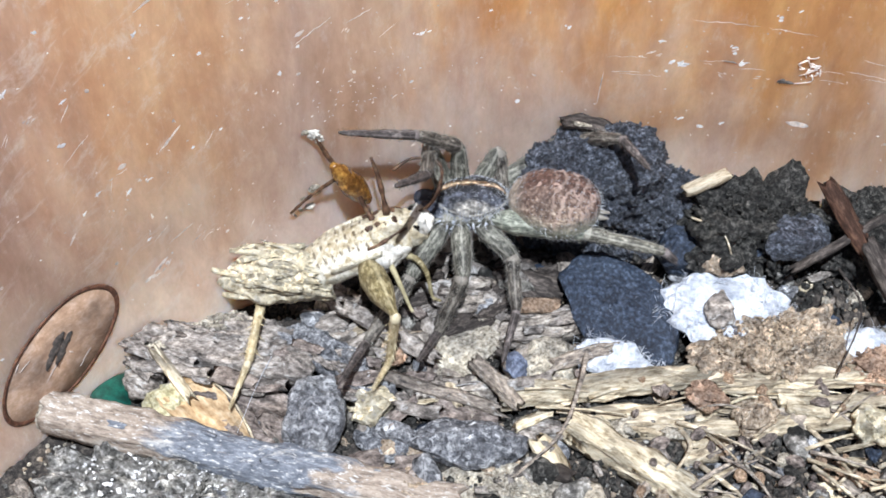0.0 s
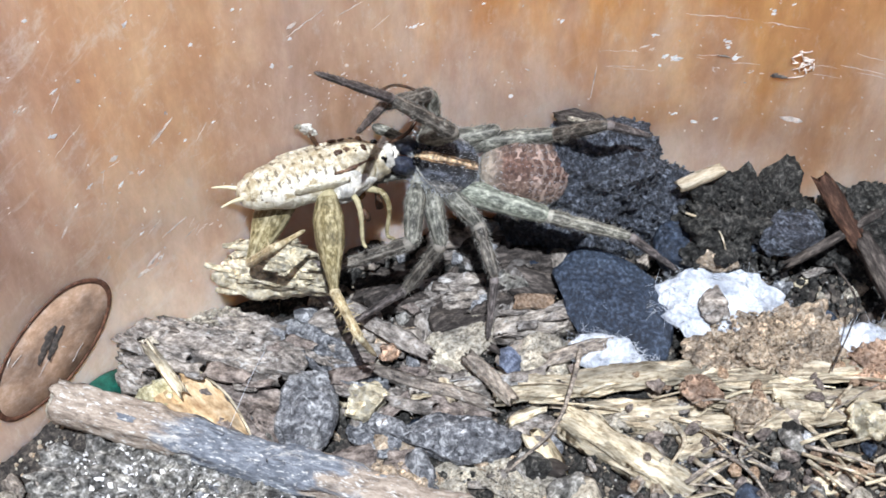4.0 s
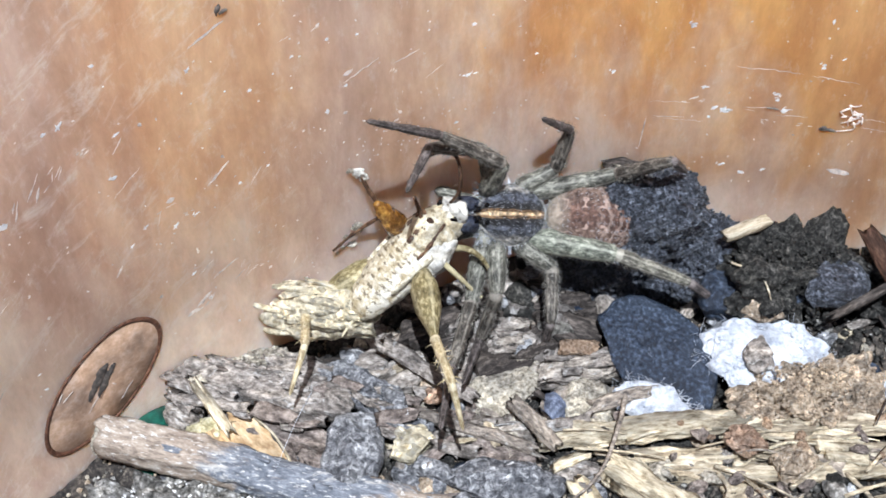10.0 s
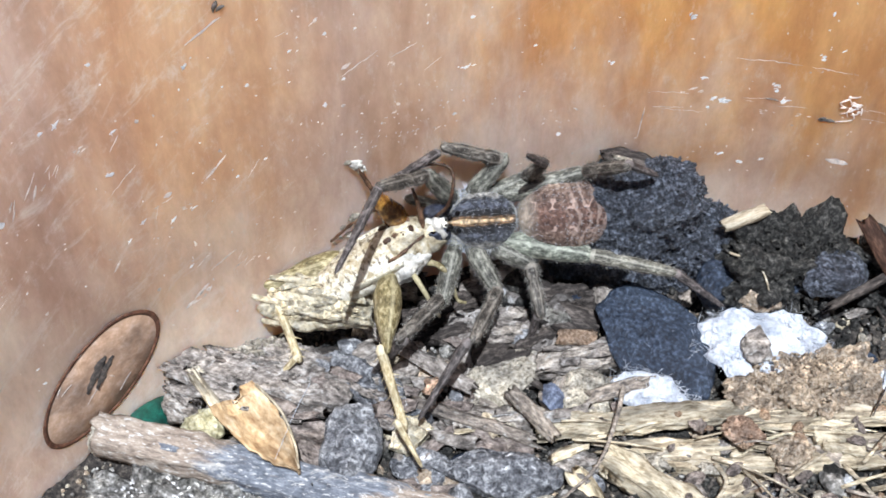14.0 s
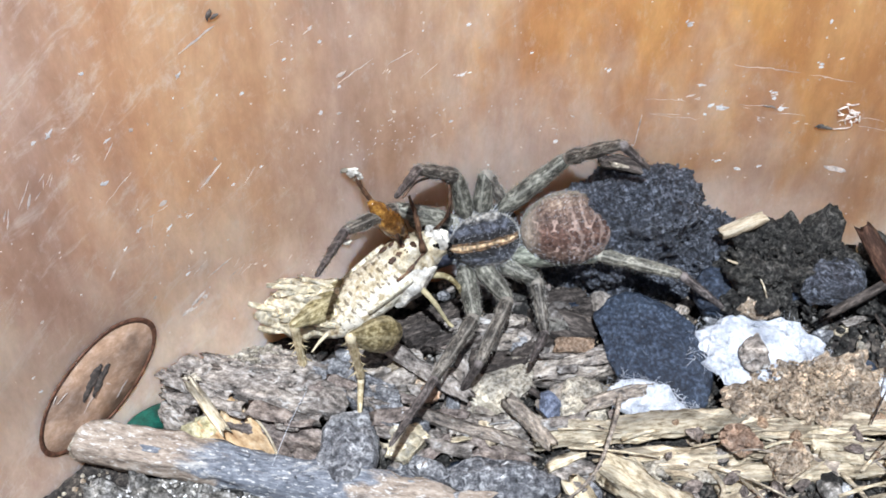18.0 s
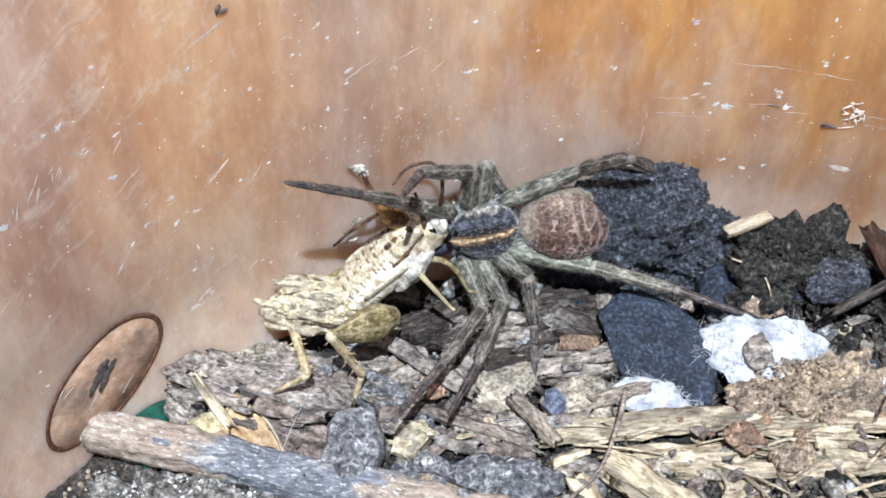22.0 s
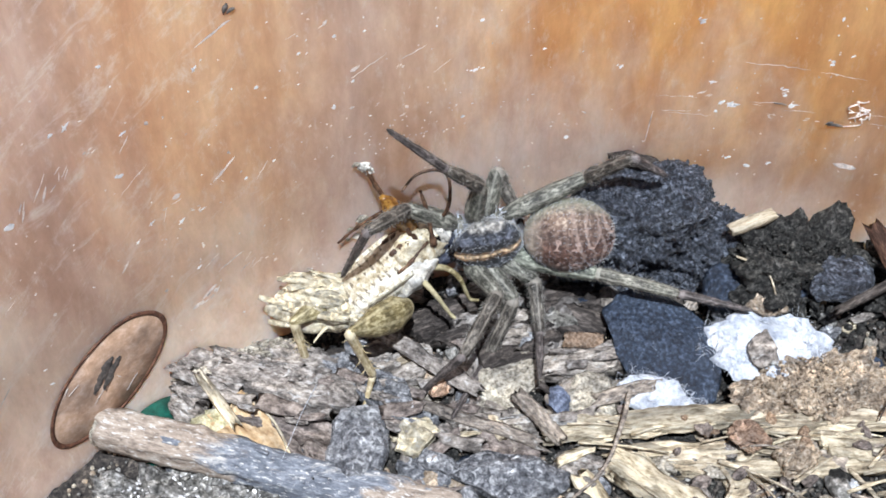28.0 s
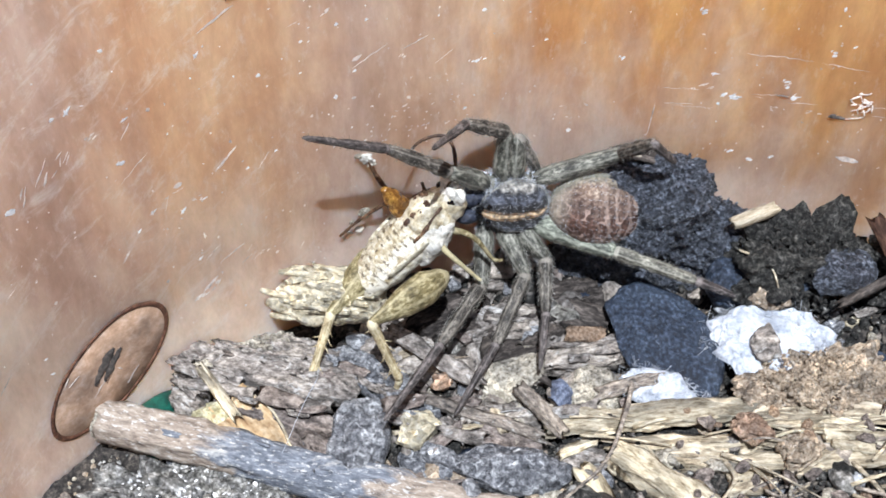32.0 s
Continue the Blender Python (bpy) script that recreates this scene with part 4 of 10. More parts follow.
silk_patch("bright white spider silk sheet between the clods", at(31.6, -11.2, 3.8, 8, 0, -6), 7.2, 4.4, 81, 620)
silk_patch("thin white silk patch below the slate", at(19.2, -16.5, 1.9, 8, 0, -6), 4.8, 2.5, 82, 620)
silk_patch("white silk patch beside the orange clod", at(46.6, -16.2, 3.0, 6, 0, 10), 4.2, 2.4, 83, 300)
thread("root", "thin dark crooked root", "root", [(15.6, -17.6, 4.0), (14.6, -21.5, 3.6), (12.4, -26.5, 2.2), (7.4, -31.0, 1.0)], 0.3, 91, M_TWIG)
thread("silk_thread", "single fine white silk thread", "silk", [(-18.8, -16.8, 2.4), (-20.2, -21.0, 2.6), (-21.8, -26.2, 1.9)], 0.035, 97, M_SILK)
stone("wood_stub", "grey-brown stub of wood wrapped in silk", "stub", 30.6, -12.2, 4.6, 1.7, 2.5, 1.1, 990, M_BARK, 14, 0, 6, 0.2, 3, fine=0.14)
thread("rootlet", "short curled pale rootlet", "root", [(25.2, -25.5, 1.6), (26.0, -28.0, 2.2), (24.4, -30.4, 1.2)], 0.3, 92, M_STRAW)
thread("rootlet", "thin white curled rootlet", "root", [(32.2, -28.0, 1.6), (31.6, -30.0, 1.9), (33.4, -32.4, 1.2)], 0.22, 93, M_CORK)
thread("rootlet", "long thin arched rootlet over the clods", "root", [(28.0, -2.2, 8.6), (31.2, -4.4, 8.8), (32.6, -8.0, 6.4)], 0.16, 94, M_STRAW)
thread("rootlet", "dark arched rootlet over the splinters", "root", [(43.6, -9.0, 8.0), (45.4, -14.0, 7.0), (42.0, -21.0, 4.6)], 0.16, 95, M_DARKWOOD)

_r = random.Random(5)
for _i in range(70):
    _x, _y = _r.uniform(24, 52), _r.uniform(-36, -21)
    _a, _l = _r.uniform(-1.1, 0.9), _r.uniform(4, 11)
    _z = soil_height(_x, _y) + _r.uniform(0.8, 2.6)
    thread("straw", "thin dry straw fibre in the litter", "straw",
           [(_x, _y, _z), (_x + _l * 0.5 * math.cos(_a), _y + _l * 0.5 * math.sin(_a), _z + _r.uniform(0.2, 1.0)), (_x + _l * math.cos(_a), _y + _l * math.sin(_a), _z)],
           _r.uniform(0.12, 0.34), _i, _r.choice((M_STRAW, M_STRAW, M_PALE, M_TWIG)), group="straw fibres")
for _i in range(16):
    _x, _y = _r.uniform(8, 46), _r.uniform(-23.6, -19.4)
    _a, _l = _r.gauss(0.06, 0.14), _r.uniform(4, 10)
    _z = 1.9 + 0.045 * (_x - 8)
    thread("straw", "thin frayed fibre along the pale splinters", "straw",
           [(_x, _y, _z), (_x + _l * 0.5, _y + _l * 0.5 * _a + _r.uniform(-0.4, 0.4), _z + _r.uniform(0.2, 0.6)), (_x + _l, _y + _l * _a, _z + 0.2)],
           _r.uniform(0.1, 0.26), _i + 80, _r.choice((M_STRAW, M_PALE, M_PALE, M_CREAM)), group="straw fibres")

# smaller litter, each piece a thing of its own
_chips = [splinter_bm(3.6, 1.3 + 0.3 * (k % 3), 0.8, 300 + k, segs=14, sides=10, ragged=0.14, rough=0.35) for k in range(8)]
_chips = [to_mesh("chip", b, mm) for b, mm in zip(_chips, (M_BARK, M_PALE, M_TWIG, M_BARK, M_DARKWOOD, M_CORK, M_BARK, M_BROWN))]
_bits = [stone_bm(1.5, 1.1, 0.9, 330 + k, 0.25, 6, 3, 0.14) for k in range(8)]
_bits = [to_mesh("crumb", b, mm) for b, mm in zip(_bits, (M_GREY, M_CORK, M_BARKWARM, M_CLUMP, M_GREY, M_SLATE, M_ASH, M_BARK))]
_rust = to_mesh("crumb", stone_bm(1.5, 1.2, 1.0, 345, 0.35, 4, 3, 0.2), M_RUST)
for _i in range(560):
    _x, _y = _r.uniform(-46, 54), _r.uniform(-44, 3)
    if (_x - TX) ** 2 + (_y - TY) ** 2 > (TR - 3) ** 2:
        continue
    _k = _r.uniform(0.5, 1.0) * (1.7 if _r.random() < 0.25 else 1.0)
    _o = new("wood_chip" if _i % 2 else "stone_crumb", _r.choice(_chips if _i % 2 else _bits))
    _o.matrix_world = at(_x, _y, soil_height(_x, _y) + 0.45 * _k + _r.uniform(0, 0.7), _r.uniform(-25, 25), _r.uniform(-20, 20), _r.uniform(0, 360)) @ Matrix.Scale(_k, 4)
    if _i % 2:
        tagged(_o, "small weathered wood chip on the soil", "chip", "small wood chips")
    else:
        tagged(_o, "small rough stone crumb on the soil", "crumb", "stone crumbs")


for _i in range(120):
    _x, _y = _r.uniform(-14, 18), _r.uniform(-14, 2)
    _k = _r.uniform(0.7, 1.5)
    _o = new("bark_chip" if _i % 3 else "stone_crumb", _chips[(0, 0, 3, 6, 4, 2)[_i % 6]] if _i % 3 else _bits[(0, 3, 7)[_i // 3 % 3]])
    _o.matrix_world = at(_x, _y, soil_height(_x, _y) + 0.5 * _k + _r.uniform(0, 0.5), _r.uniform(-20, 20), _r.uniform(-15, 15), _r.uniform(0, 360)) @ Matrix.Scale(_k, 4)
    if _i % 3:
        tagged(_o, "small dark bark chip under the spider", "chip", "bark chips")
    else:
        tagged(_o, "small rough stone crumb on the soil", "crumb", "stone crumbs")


for _i in range(64):
    _x, _y = _r.uniform(20, 52), _r.uniform(-35, -19.5)
    _k = _r.uniform(0.3, 0.75)
    _o = new("soil_crumb", (_bits[2], _rust, _bits[2])[_i % 3])
    _o.matrix_world = at(_x, _y, max(soil_height(_x, _y) + 0.9, 1.3 + 0.05 * (_x - 8) if _y > -24.5 else -9) + _r.uniform(0, 0.7), _r.uniform(0, 90), _r.uniform(0, 90), _r.uniform(0, 360)) @ Matrix.Scale(_k, 4)
    tagged(_o, "small red-brown soil crumb on the splinters", "crumb", "soil crumbs")


_flat = [to_mesh("chip", splinter_bm(4.4, 1.2 + 0.25 * (k % 4), 0.6, 380 + k, segs=18, sides=10, ragged=0.16, rough=0.5), mm)
         for k, mm in enumerate((M_BARK, M_BARKWARM, M_BARK, M_TWIG, M_DARKWOOD, M_PALE, M_STRAW, M_BARKWARM))]
for _i in range(104):
    if _i < 64:
        _x, _y, _turn = _r.uniform(-36, -9), 0, _r.gauss(-13, 14)
        _y = -16.5 - 0.2 * (_x + 24) + _r.uniform(-3.6, 3.6)
        _z, _mesh = 1.3, _flat[(0, 1, 0, 2, 4)[_i % 5]]
    else:
        _x, _y, _turn = _r.uniform(-14, 20), _r.uniform(-24, -9), _r.gauss(-10, 40)
        _z, _mesh = soil_height(_x, _y) + 2.0, _flat[_i % 8]
    if abs(_x - 20) < 10 and abs(_y + 11) < 8 or abs(_x - 2) < 5 and abs(_y + 13) < 4 or abs(_x + 14) < 4 and abs(_y + 23) < 5:
        continue
    _o = new("bark_splinter", _mesh)
    _o.matrix_world = at(_x, _y, _z + _r.uniform(-0.4, 0.5), _r.uniform(-25, 25), _r.uniform(-7, 7), _turn) @ Matrix.Scale(_r.uniform(0.5, 1.15), 4)
    tagged(_o, "thin flaking bark splinter in the litter", "splinter", "bark splinters")


def grains_mesh(name, count, seed, material, lo, hi):
    """Loose grains of soil, joined."""
    rnd = random.Random(seed)
    verts, faces = [], []
    while count:
        x, y = rnd.uniform(-50, 60), rnd.uniform(-48, 8)
        if (x - TX) ** 2 + (y - TY) ** 2 > (TR - 1.2) ** 2:
            continue
        if x < -33 and material is M_CLUMP:
            continue
        count -= 1
        r = rnd.uniform(lo, hi) * rnd.uniform(0.6, 1.0)
        q = Euler((rnd.uniform(0, 6), rnd.uniform(0, 6), rnd.uniform(0, 6))).to_matrix()
        c = Vector((x, y, soil_height(x, y) + 0.35 * r + 0.15))
        n0 = len(verts)
        for p in ICO_V:
            w = q @ Vector([u * rnd.uniform(0.6, 1.15) for u in p]) * r
            verts.append(tuple((c + w) * 0.001))
        faces += [tuple(n0 + k for k in f) for f in ICO_F]
    me = bpy.data.meshes.new(name)
    me.from_pydata(verts, [], faces)
    me.materials.append(material)
    ob = new(name, me)
    return tagged(ob, "loose grains of soil", "soil", kind="stuff")


grains_mesh("soil_grains", 5000, 1, M_CLUMP, 0.25, 0.9)
grains_mesh("pale_grains", 1500, 2, M_CORK, 0.15, 0.4)
grains_mesh("brown_grains", 2200, 3, M_BROWN, 0.15, 0.45)
grains_mesh("ash_grains", 2200, 4, M_ASH, 0.2, 0.5)

# ---- marks on the tub wall ----


def wall_strip(marks, rise=0.025):
    """Thin raised marks on the wall; each is (degrees, z, length, width, tilt)."""
    bm = bmesh.new()
    for k, (deg, z, length, width, tilt) in enumerate(marks):
        rnd = random.Random(k * 7 + int(deg * 10))
        n = max(3, int(length / 0.5))
        lo, hi, top = [], [], []
        for i in range(n + 1):
            u = i / n - 0.5
            wob = 0.12 * length * 0.2 * rnd.uniform(-1, 1)
            half = width * 0.5 * (1 - (2 * u) ** 4 * 0.8) * rnd.uniform(0.6, 1.2)
            s, h = length * u * math.cos(tilt), length * u * math.sin(tilt) + wob
            ds, dh = -math.sin(tilt) * half, math.cos(tilt) * half
            k_deg = 180 / math.pi / TR
            lo.append(bm.verts.new(on_wall(deg - (s - ds) * k_deg, z + h - dh)))
            hi.append(bm.verts.new(on_wall(deg - (s + ds) * k_deg, z + h + dh)))
            top.append(bm.verts.new(on_wall(deg - s * k_deg, z + h, rise)))
        for i in range(n):
            bm.faces.new((lo[i], lo[i + 1], top[i + 1], top[i]))
            bm.faces.new((top[i], top[i + 1], hi[i + 1], hi[i]))
    return bm


def ellipse_ring(deg, z, ua, uh, va, vh, r0, r1, rise):
    """An oval band on the wall between the fractions r0 and r1 of its half axes (ua, uh) and (va, vh): arc and height in mm."""
    bm = bmesh.new()
    n = 72
    k_deg = 180 / math.pi / TR
    rows = []
    for f, out in ((r0, 0.0), (r0 + 0.01, rise), (r1 - 0.01, rise), (r1, 0.0)):
        row = []
        for i in range(n):
            c, s = math.cos(2 * math.pi * i / n), math.sin(2 * math.pi * i / n)
            w = f * (1 + 0.012 * math.sin(5 * c + 3 * s))
            row.append(bm.verts.new(on_wall(deg - (ua * c + va * s) * w * k_deg, z + (uh * c + vh * s) * w, out + 0.02)))
        rows.append(row)
    for a, b in zip(rows, rows[1:]):
        for i in range(n):
            bm.faces.new((a[i], a[(i + 1) % n], b[(i + 1) % n], b[i]))
    if r0 < 0.05:
        bm.faces.new(list(reversed(rows[1])))
    bmesh.ops.recalc_face_normals(bm, faces=bm.faces)
    return bm


ELL = (135.0, 6.4, 7.6, 5.4, 3.1, -4.9)
seal = part("round_seal", ellipse_ring(*ELL, 0.93, 1.0, 0.12), M_STAIN, tub, "round moulded ring, brown and worn")
part("seal_face", ellipse_ring(*ELL, 0.0, 0.93, 0.04), M_DISC, seal, "brownish worn band")
part("seal_mark", wall_strip([(135.9, 4.8, 1.6, 0.25, 0.7), (136.3, 4.2, 1.4, 0.25, 0.7), (133.4, 3.4, 2.6, 0.2, 0.8), (137.6, 8.4, 1.6, 0.2, 0.4), (138.1, 9.0, 1.0, 0.25, 0.9), (137.1, 10.8, 0.8, 0.25, 0.7), (135.9, 12.0, 0.6, 0.2, 0.5), (134.2, 5.6, 0.8, 0.3, 2.2)], 0.16), M_SCUFF, seal, "white scuff")
part("seal_smudge", wall_strip([(135.2, 7.6, 5.0, 1.8, 0.9), (134.6, 7.0, 4.6, 1.6, 0.9), (135.6, 6.9, 3.6, 1.3, 0.9)], 0.28), M_SMUDGE, seal, "dark smudge")

for _m in ((123.5, 27.6, 3.6, 0.34, 0.7), (126.2, 10.4, 2.4, 0.5, 0.6), (127.2, 9.2, 1.5, 0.7, 0.4), (124.2, 13.6, 3.4, 0.2, 0.4), (113.9, 35.0, 1.2, 0.5, 0.5), (127.0, 27.0, 1.0, 0.6, 0.2),
           (78.6, 15.9, 2.6, 0.9, -0.1), (93.0, 20.0, 5.0, 0.14, 1.5), (129.5, 37.0, 2.0, 0.16, 0.9), (131.5, 21.0, 1.6, 0.3, 0.9)):
    part("scratch", wall_strip([_m]), M_SCUFF, tub, "white scratch")
for _d, _z, _l, _w in ((137.6, 35.2, 1.3, 1.2), (130.2, 33.4, 1.0, 0.9), (90.6, 35.5, 1.1, 0.5), (87.3, 23.5, 1.8, 0.7), (84.1, 26.3, 1.0, 0.6), (83.2, 24.2, 1.6, 0.3), (87.0, 15.1, 0.7, 0.6), (85.3, 14.0, 0.8, 0.6),
                       (105.2, 31.1, 0.8, 0.4), (106.0, 31.0, 0.6, 0.4), (95.6, 29.2, 0.7, 0.5), (81.5, 31.0, 0.7, 0.6), (125.4, 23.5, 1.0, 0.4)):
    part("paint_spot", wall_strip([(_d, _z, _l * 0.7, _w * 0.7, 0.2), (_d + 0.25, _z + 0.2, _l * 0.5, _w * 0.4, 1.0)], 0.03), M_WHITE, tub, "round white spot")
for _m in ((85.0, 29.7, 7.0, 0.13, -0.03), (80.5, 29.2, 5.0, 0.1, -0.08), (129.5, 32.0, 4.0, 0.1, 0.6), (113.0, 34.8, 4.5, 0.16, 0.5), (109.9, 35.2, 3.0, 0.14, 0.4), (122.6, 45.4, 4.0, 0.3, 0.4)):
    part("scratch", wall_strip([_m], 0.015), M_SCUFF, tub, "long faint scratch")
part("dirt_speck", wall_strip([(121.7, 47.6, 1.3, 0.5, 1.2), (121.4, 47.2, 0.9, 0.5, 0.3)], 0.2), M_SMUDGE, tub, "grey crumb of dirt")
part("dirt_speck", wall_strip([(80.1, 22.0, 1.6, 0.5, 0.1), (80.5, 22.2, 0.9, 0.4, 0.5)], 0.2), M_SMUDGE, tub, "dark speck of dirt")
part("dirt_speck", wall_strip([(84.2, 24.2, 1.4, 0.3, -0.1)], 0.15), M_SMUDGE, tub, "dark speck of dirt")
_r = random.Random(70)
_b = bmesh.new()
for _i in range(16):
    _d, _z = _r.gauss(78.4, 0.5), _r.gauss(24.6, 0.8)
    _a, _l = _r.uniform(0, 6.28), _r.uniform(0.3, 1.0)
    _q = [on_wall(_d + k * _l * math.cos(_a + k * _r.uniform(-0.6, 0.6)) * 0.65, _z + k * _l * math.sin(_a), 0.06 + 0.15 * (k == 1)) for k in (0, 1, 2)]
    tube_bm(_q, _r.uniform(0.06, 0.13), 5, _b, seed=_i, steps=3)
part("fibre_tuft", _b, M_SCUFF, tub, "tuft of pale plant fibre")
_sets = []
_sets.append(((125.9, 9.9, 2.7, 0.67, 0.73), (126.9, 9.0, 1.53, 0.6, 0.27), (122.8, 12.3, 3.31, 0.22, 0.83), (121.8, 11.6, 1.37, 0.22, 0.0), (126.5, 15.1, 0.72, 0.36, 0.52), (125.9, 18.2, 1.42, 0.36, 1.46), (135.0, 37.1, 4.28, 0.36, 0.92), (136.4, 35.7, 3.17, 0.36, 1.15), (133.5, 38.0, 2.86, 0.26, 0.92), (131.7, 38.6, 1.6, 0.37, 0.52), (133.6, 42.6, 0.55, 0.48, 0.0), (132.6, 42.6, 1.16, 0.42, 0.73), (129.4, 38.4, 0.94, 0.25, 0.27), (127.4, 26.1, 1.87, 0.27, 0.0), (125.8, 24.2, 1.3, 0.21, -0.27), (129.0, 25.1, 0.94, 0.27, 0.52), (127.0, 23.2, 1.04, 0.28, 0.73)))
_sets.append(((130.2, 23.5, 0.73, 0.27, 0.73), (123.0, 29.8, 1.31, 0.34, 1.34), (122.1, 25.1, 0.38, 0.42, 0.0), (120.0, 26.0, 0.38, 0.35, 0.0), (120.5, 36.8, 0.42, 0.53, 0.0), (124.2, 42.1, 0.88, 0.32, 0.92), (115.9, 42.0, 1.34, 0.39, 0.63), (115.1, 40.0, 0.36, 0.4, 0.0), (117.5, 39.2, 0.42, 0.39, 0.0), (114.1, 33.4, 0.38, 0.41, 0.0), (115.5, 30.6, 0.38, 0.62, 0.0), (105.3, 37.7, 0.5, 0.55, 0.0), (106.5, 24.5, 0.47, 0.51, 0.0), (105.7, 31.0, 0.7, 0.42, 0.52), (110.9, 34.2, 1.59, 0.23, 0.92), (113.1, 39.6, 0.3, 0.4, 0.0)))
_sets.append(((90.6, 35.2, 0.64, 0.49, 0.0), (101.0, 32.6, 0.39, 0.42, 0.0), (95.6, 29.1, 0.69, 0.3, 1.0), (89.1, 26.8, 0.94, 0.36, 0.0), (89.5, 25.0, 1.97, 0.29, 0.63), (87.5, 23.5, 1.14, 0.74, -0.4), (88.2, 23.8, 0.95, 0.44, 0.73), (84.2, 26.1, 1.4, 0.29, 0.4), (84.0, 25.5, 0.4, 0.51, 0.0), (83.4, 24.0, 0.68, 0.59, 0.0), (84.6, 22.3, 1.28, 0.3, -0.4), (81.8, 22.4, 1.37, 0.22, -0.14), (81.5, 30.6, 0.52, 0.43, 0.0), (98.9, 18.9, 0.55, 0.6, 0.0), (86.8, 15.3, 0.49, 0.54, 0.0), (85.4, 14.1, 0.71, 0.46, 0.0), (83.9, 14.8, 0.76, 0.31, 0.52)))
for _set in _sets:
    for _m in _set:
        if _m[2] > 1.2:
            _bits_of = [(_m[0] + _r.uniform(-0.5, 0.5) * _m[2] * math.cos(_m[4]) * 0.64, _m[1] + _r.uniform(-0.4, 0.4) * _m[2] * math.sin(_m[4]) + _r.gauss(0, 0.15), _r.uniform(0.2, 0.5) * _m[2], _m[3] * _r.uniform(0.3, 0.7), _m[4] + _r.gauss(0, 0.2)) for _ in range(4)]
            part("scuff", wall_strip(_bits_of, 0.02), M_SCUFF, tub, "soft pale scuff")
        else:
            part("paint_spot", wall_strip([_m, (_m[0] + 0.08, _m[1] - 0.06, _m[2] * 0.7, _m[3] * 0.6, _m[4] + 1.2)], 0.03), M_WHITE, tub, "small white spot")
_r = random.Random(77)
_marks = []
for _i in range(480):
    _k = 1.0 + 0.9 * (_r.random() < 0.12)
    _marks.append((_r.uniform(66, 142), _r.uniform(4, 48), _k * _r.uniform(0.14, 0.38), _k * _r.uniform(0.1, 0.26), _r.uniform(0, 3.1)))
for _i in range(56):
    _marks.insert(0, (_r.gauss(111.0, 2.6), _r.gauss(25.5, 2.2), _r.uniform(0.1, 0.4), _r.uniform(0.06, 0.18), _r.gauss(0.7, 0.5)))
tagged(part("paint_fleck_layer", wall_strip(_marks[:130], 0.03), M_WHITE, tub), kind="stuff")
_marks = _marks[130:390]
for _i in range(10):
    _marks.append((_r.uniform(100, 142), _r.uniform(8, 46), _r.uniform(0.8, 2.6), _r.uniform(0.06, 0.14), _r.gauss(0.75, 0.25)))
for _i in range(14):
    _marks.append((_r.uniform(66, 92), _r.gauss(25, 2.0), _r.uniform(1.0, 5.0), _r.uniform(0.05, 0.1), _r.gauss(0.0, 0.06)))
tagged(part("dust_specks", wall_strip(_marks, 0.02), M_SCUFF, tub), kind="stuff")

# ---- animals: helpers ----


def loft_bm(profile, sides=14, seed=0, wob=0.04, flat=1.0, lift=None):
    """A closed body along x. profile: rows of (x, half width, half height, z of the axis)."""
    rnd = random.Random(seed)
    off = Vector((rnd.uniform(-50, 50), rnd.uniform(-50, 50), 0))
    bm = bmesh.new()
    rings = []
    for x, w, h, zc in profile:
        ring = []
        for j in range(sides):
            a = 2 * math.pi * j / sides
            k = 1 + wob * turb(Vector((x * 0.7, math.cos(a) * 2, math.sin(a) * 2)) + off, 0.8, 3)
            ring.append(bm.verts.new((x, math.cos(a) * w * k, zc + math.sin(a) * h * k)))
        rings.append(ring)
    for r0, r1 in zip(rings, rings[1:]):
        for j in range(sides):
            bm.faces.new((r0[j], r0[(j + 1) % sides], r1[(j + 1) % sides], r1[j]))
    bm.faces.new(list(reversed(rings[0])))
    bm.faces.new(rings[-1])
    bmesh.ops.recalc_face_normals(bm, faces=bm.faces)
    return bm


def rounded(stations, n):
    """Stations (x, r) blended into n rows with round ends: (x, r, r, 0)."""
    xs, rs = [s[0] for s in stations], [s[1] for s in stations]
    rows = []
    for i in range(n + 1):
        u = 0.5 - 0.5 * math.cos(math.pi * i / n)
        x = xs[0] + (xs[-1] - xs[0]) * u
        r = float(np.interp(x, xs, rs))
        rows.append((x, r, r, 0.0))
    return rows


def hairs_bm(src, count, length, radius, seed, lean=(0.0, 0.0, 0.0), spread=0.5):
    """Short stiff hairs standing on the faces of src."""
    rnd = random.Random(seed)
    src.faces.ensure_lookup_table()
    src.normal_update()
    faces = [f for f in src.faces if f.calc_area() > 1e-6]
    areas = [f.calc_area() for f in faces]
    bm = bmesh.new()
    for f in rnd.choices(faces, areas, k=count):
        vs = [v.co for v in f.verts]
        p = sum((v * rnd.random() for v in vs), Vector())
        w = [rnd.random() for _ in vs]
        p = sum((v * k for v, k in zip(vs, w)), Vector()) / sum(w)
        d = (f.normal + Vector(lean) + Vector((rnd.gauss(0, 1), rnd.gauss(0, 1), rnd.gauss(0, 1))) * spread * 0.4).normalized()
        e = d.orthogonal().normalized() * radius
        g = d.cross(e)
        tip = bm.verts.new(p + d * length * rnd.uniform(0.5, 1.2))
        ring = [bm.verts.new(p - d * 0.05 + e * math.cos(a) + g * math.sin(a)) for a in (0, 2.1, 4.2)]
        for a, b in ((0, 1), (1, 2), (2, 0)):
            bm.faces.new((ring[a], ring[b], tip))
    return bm


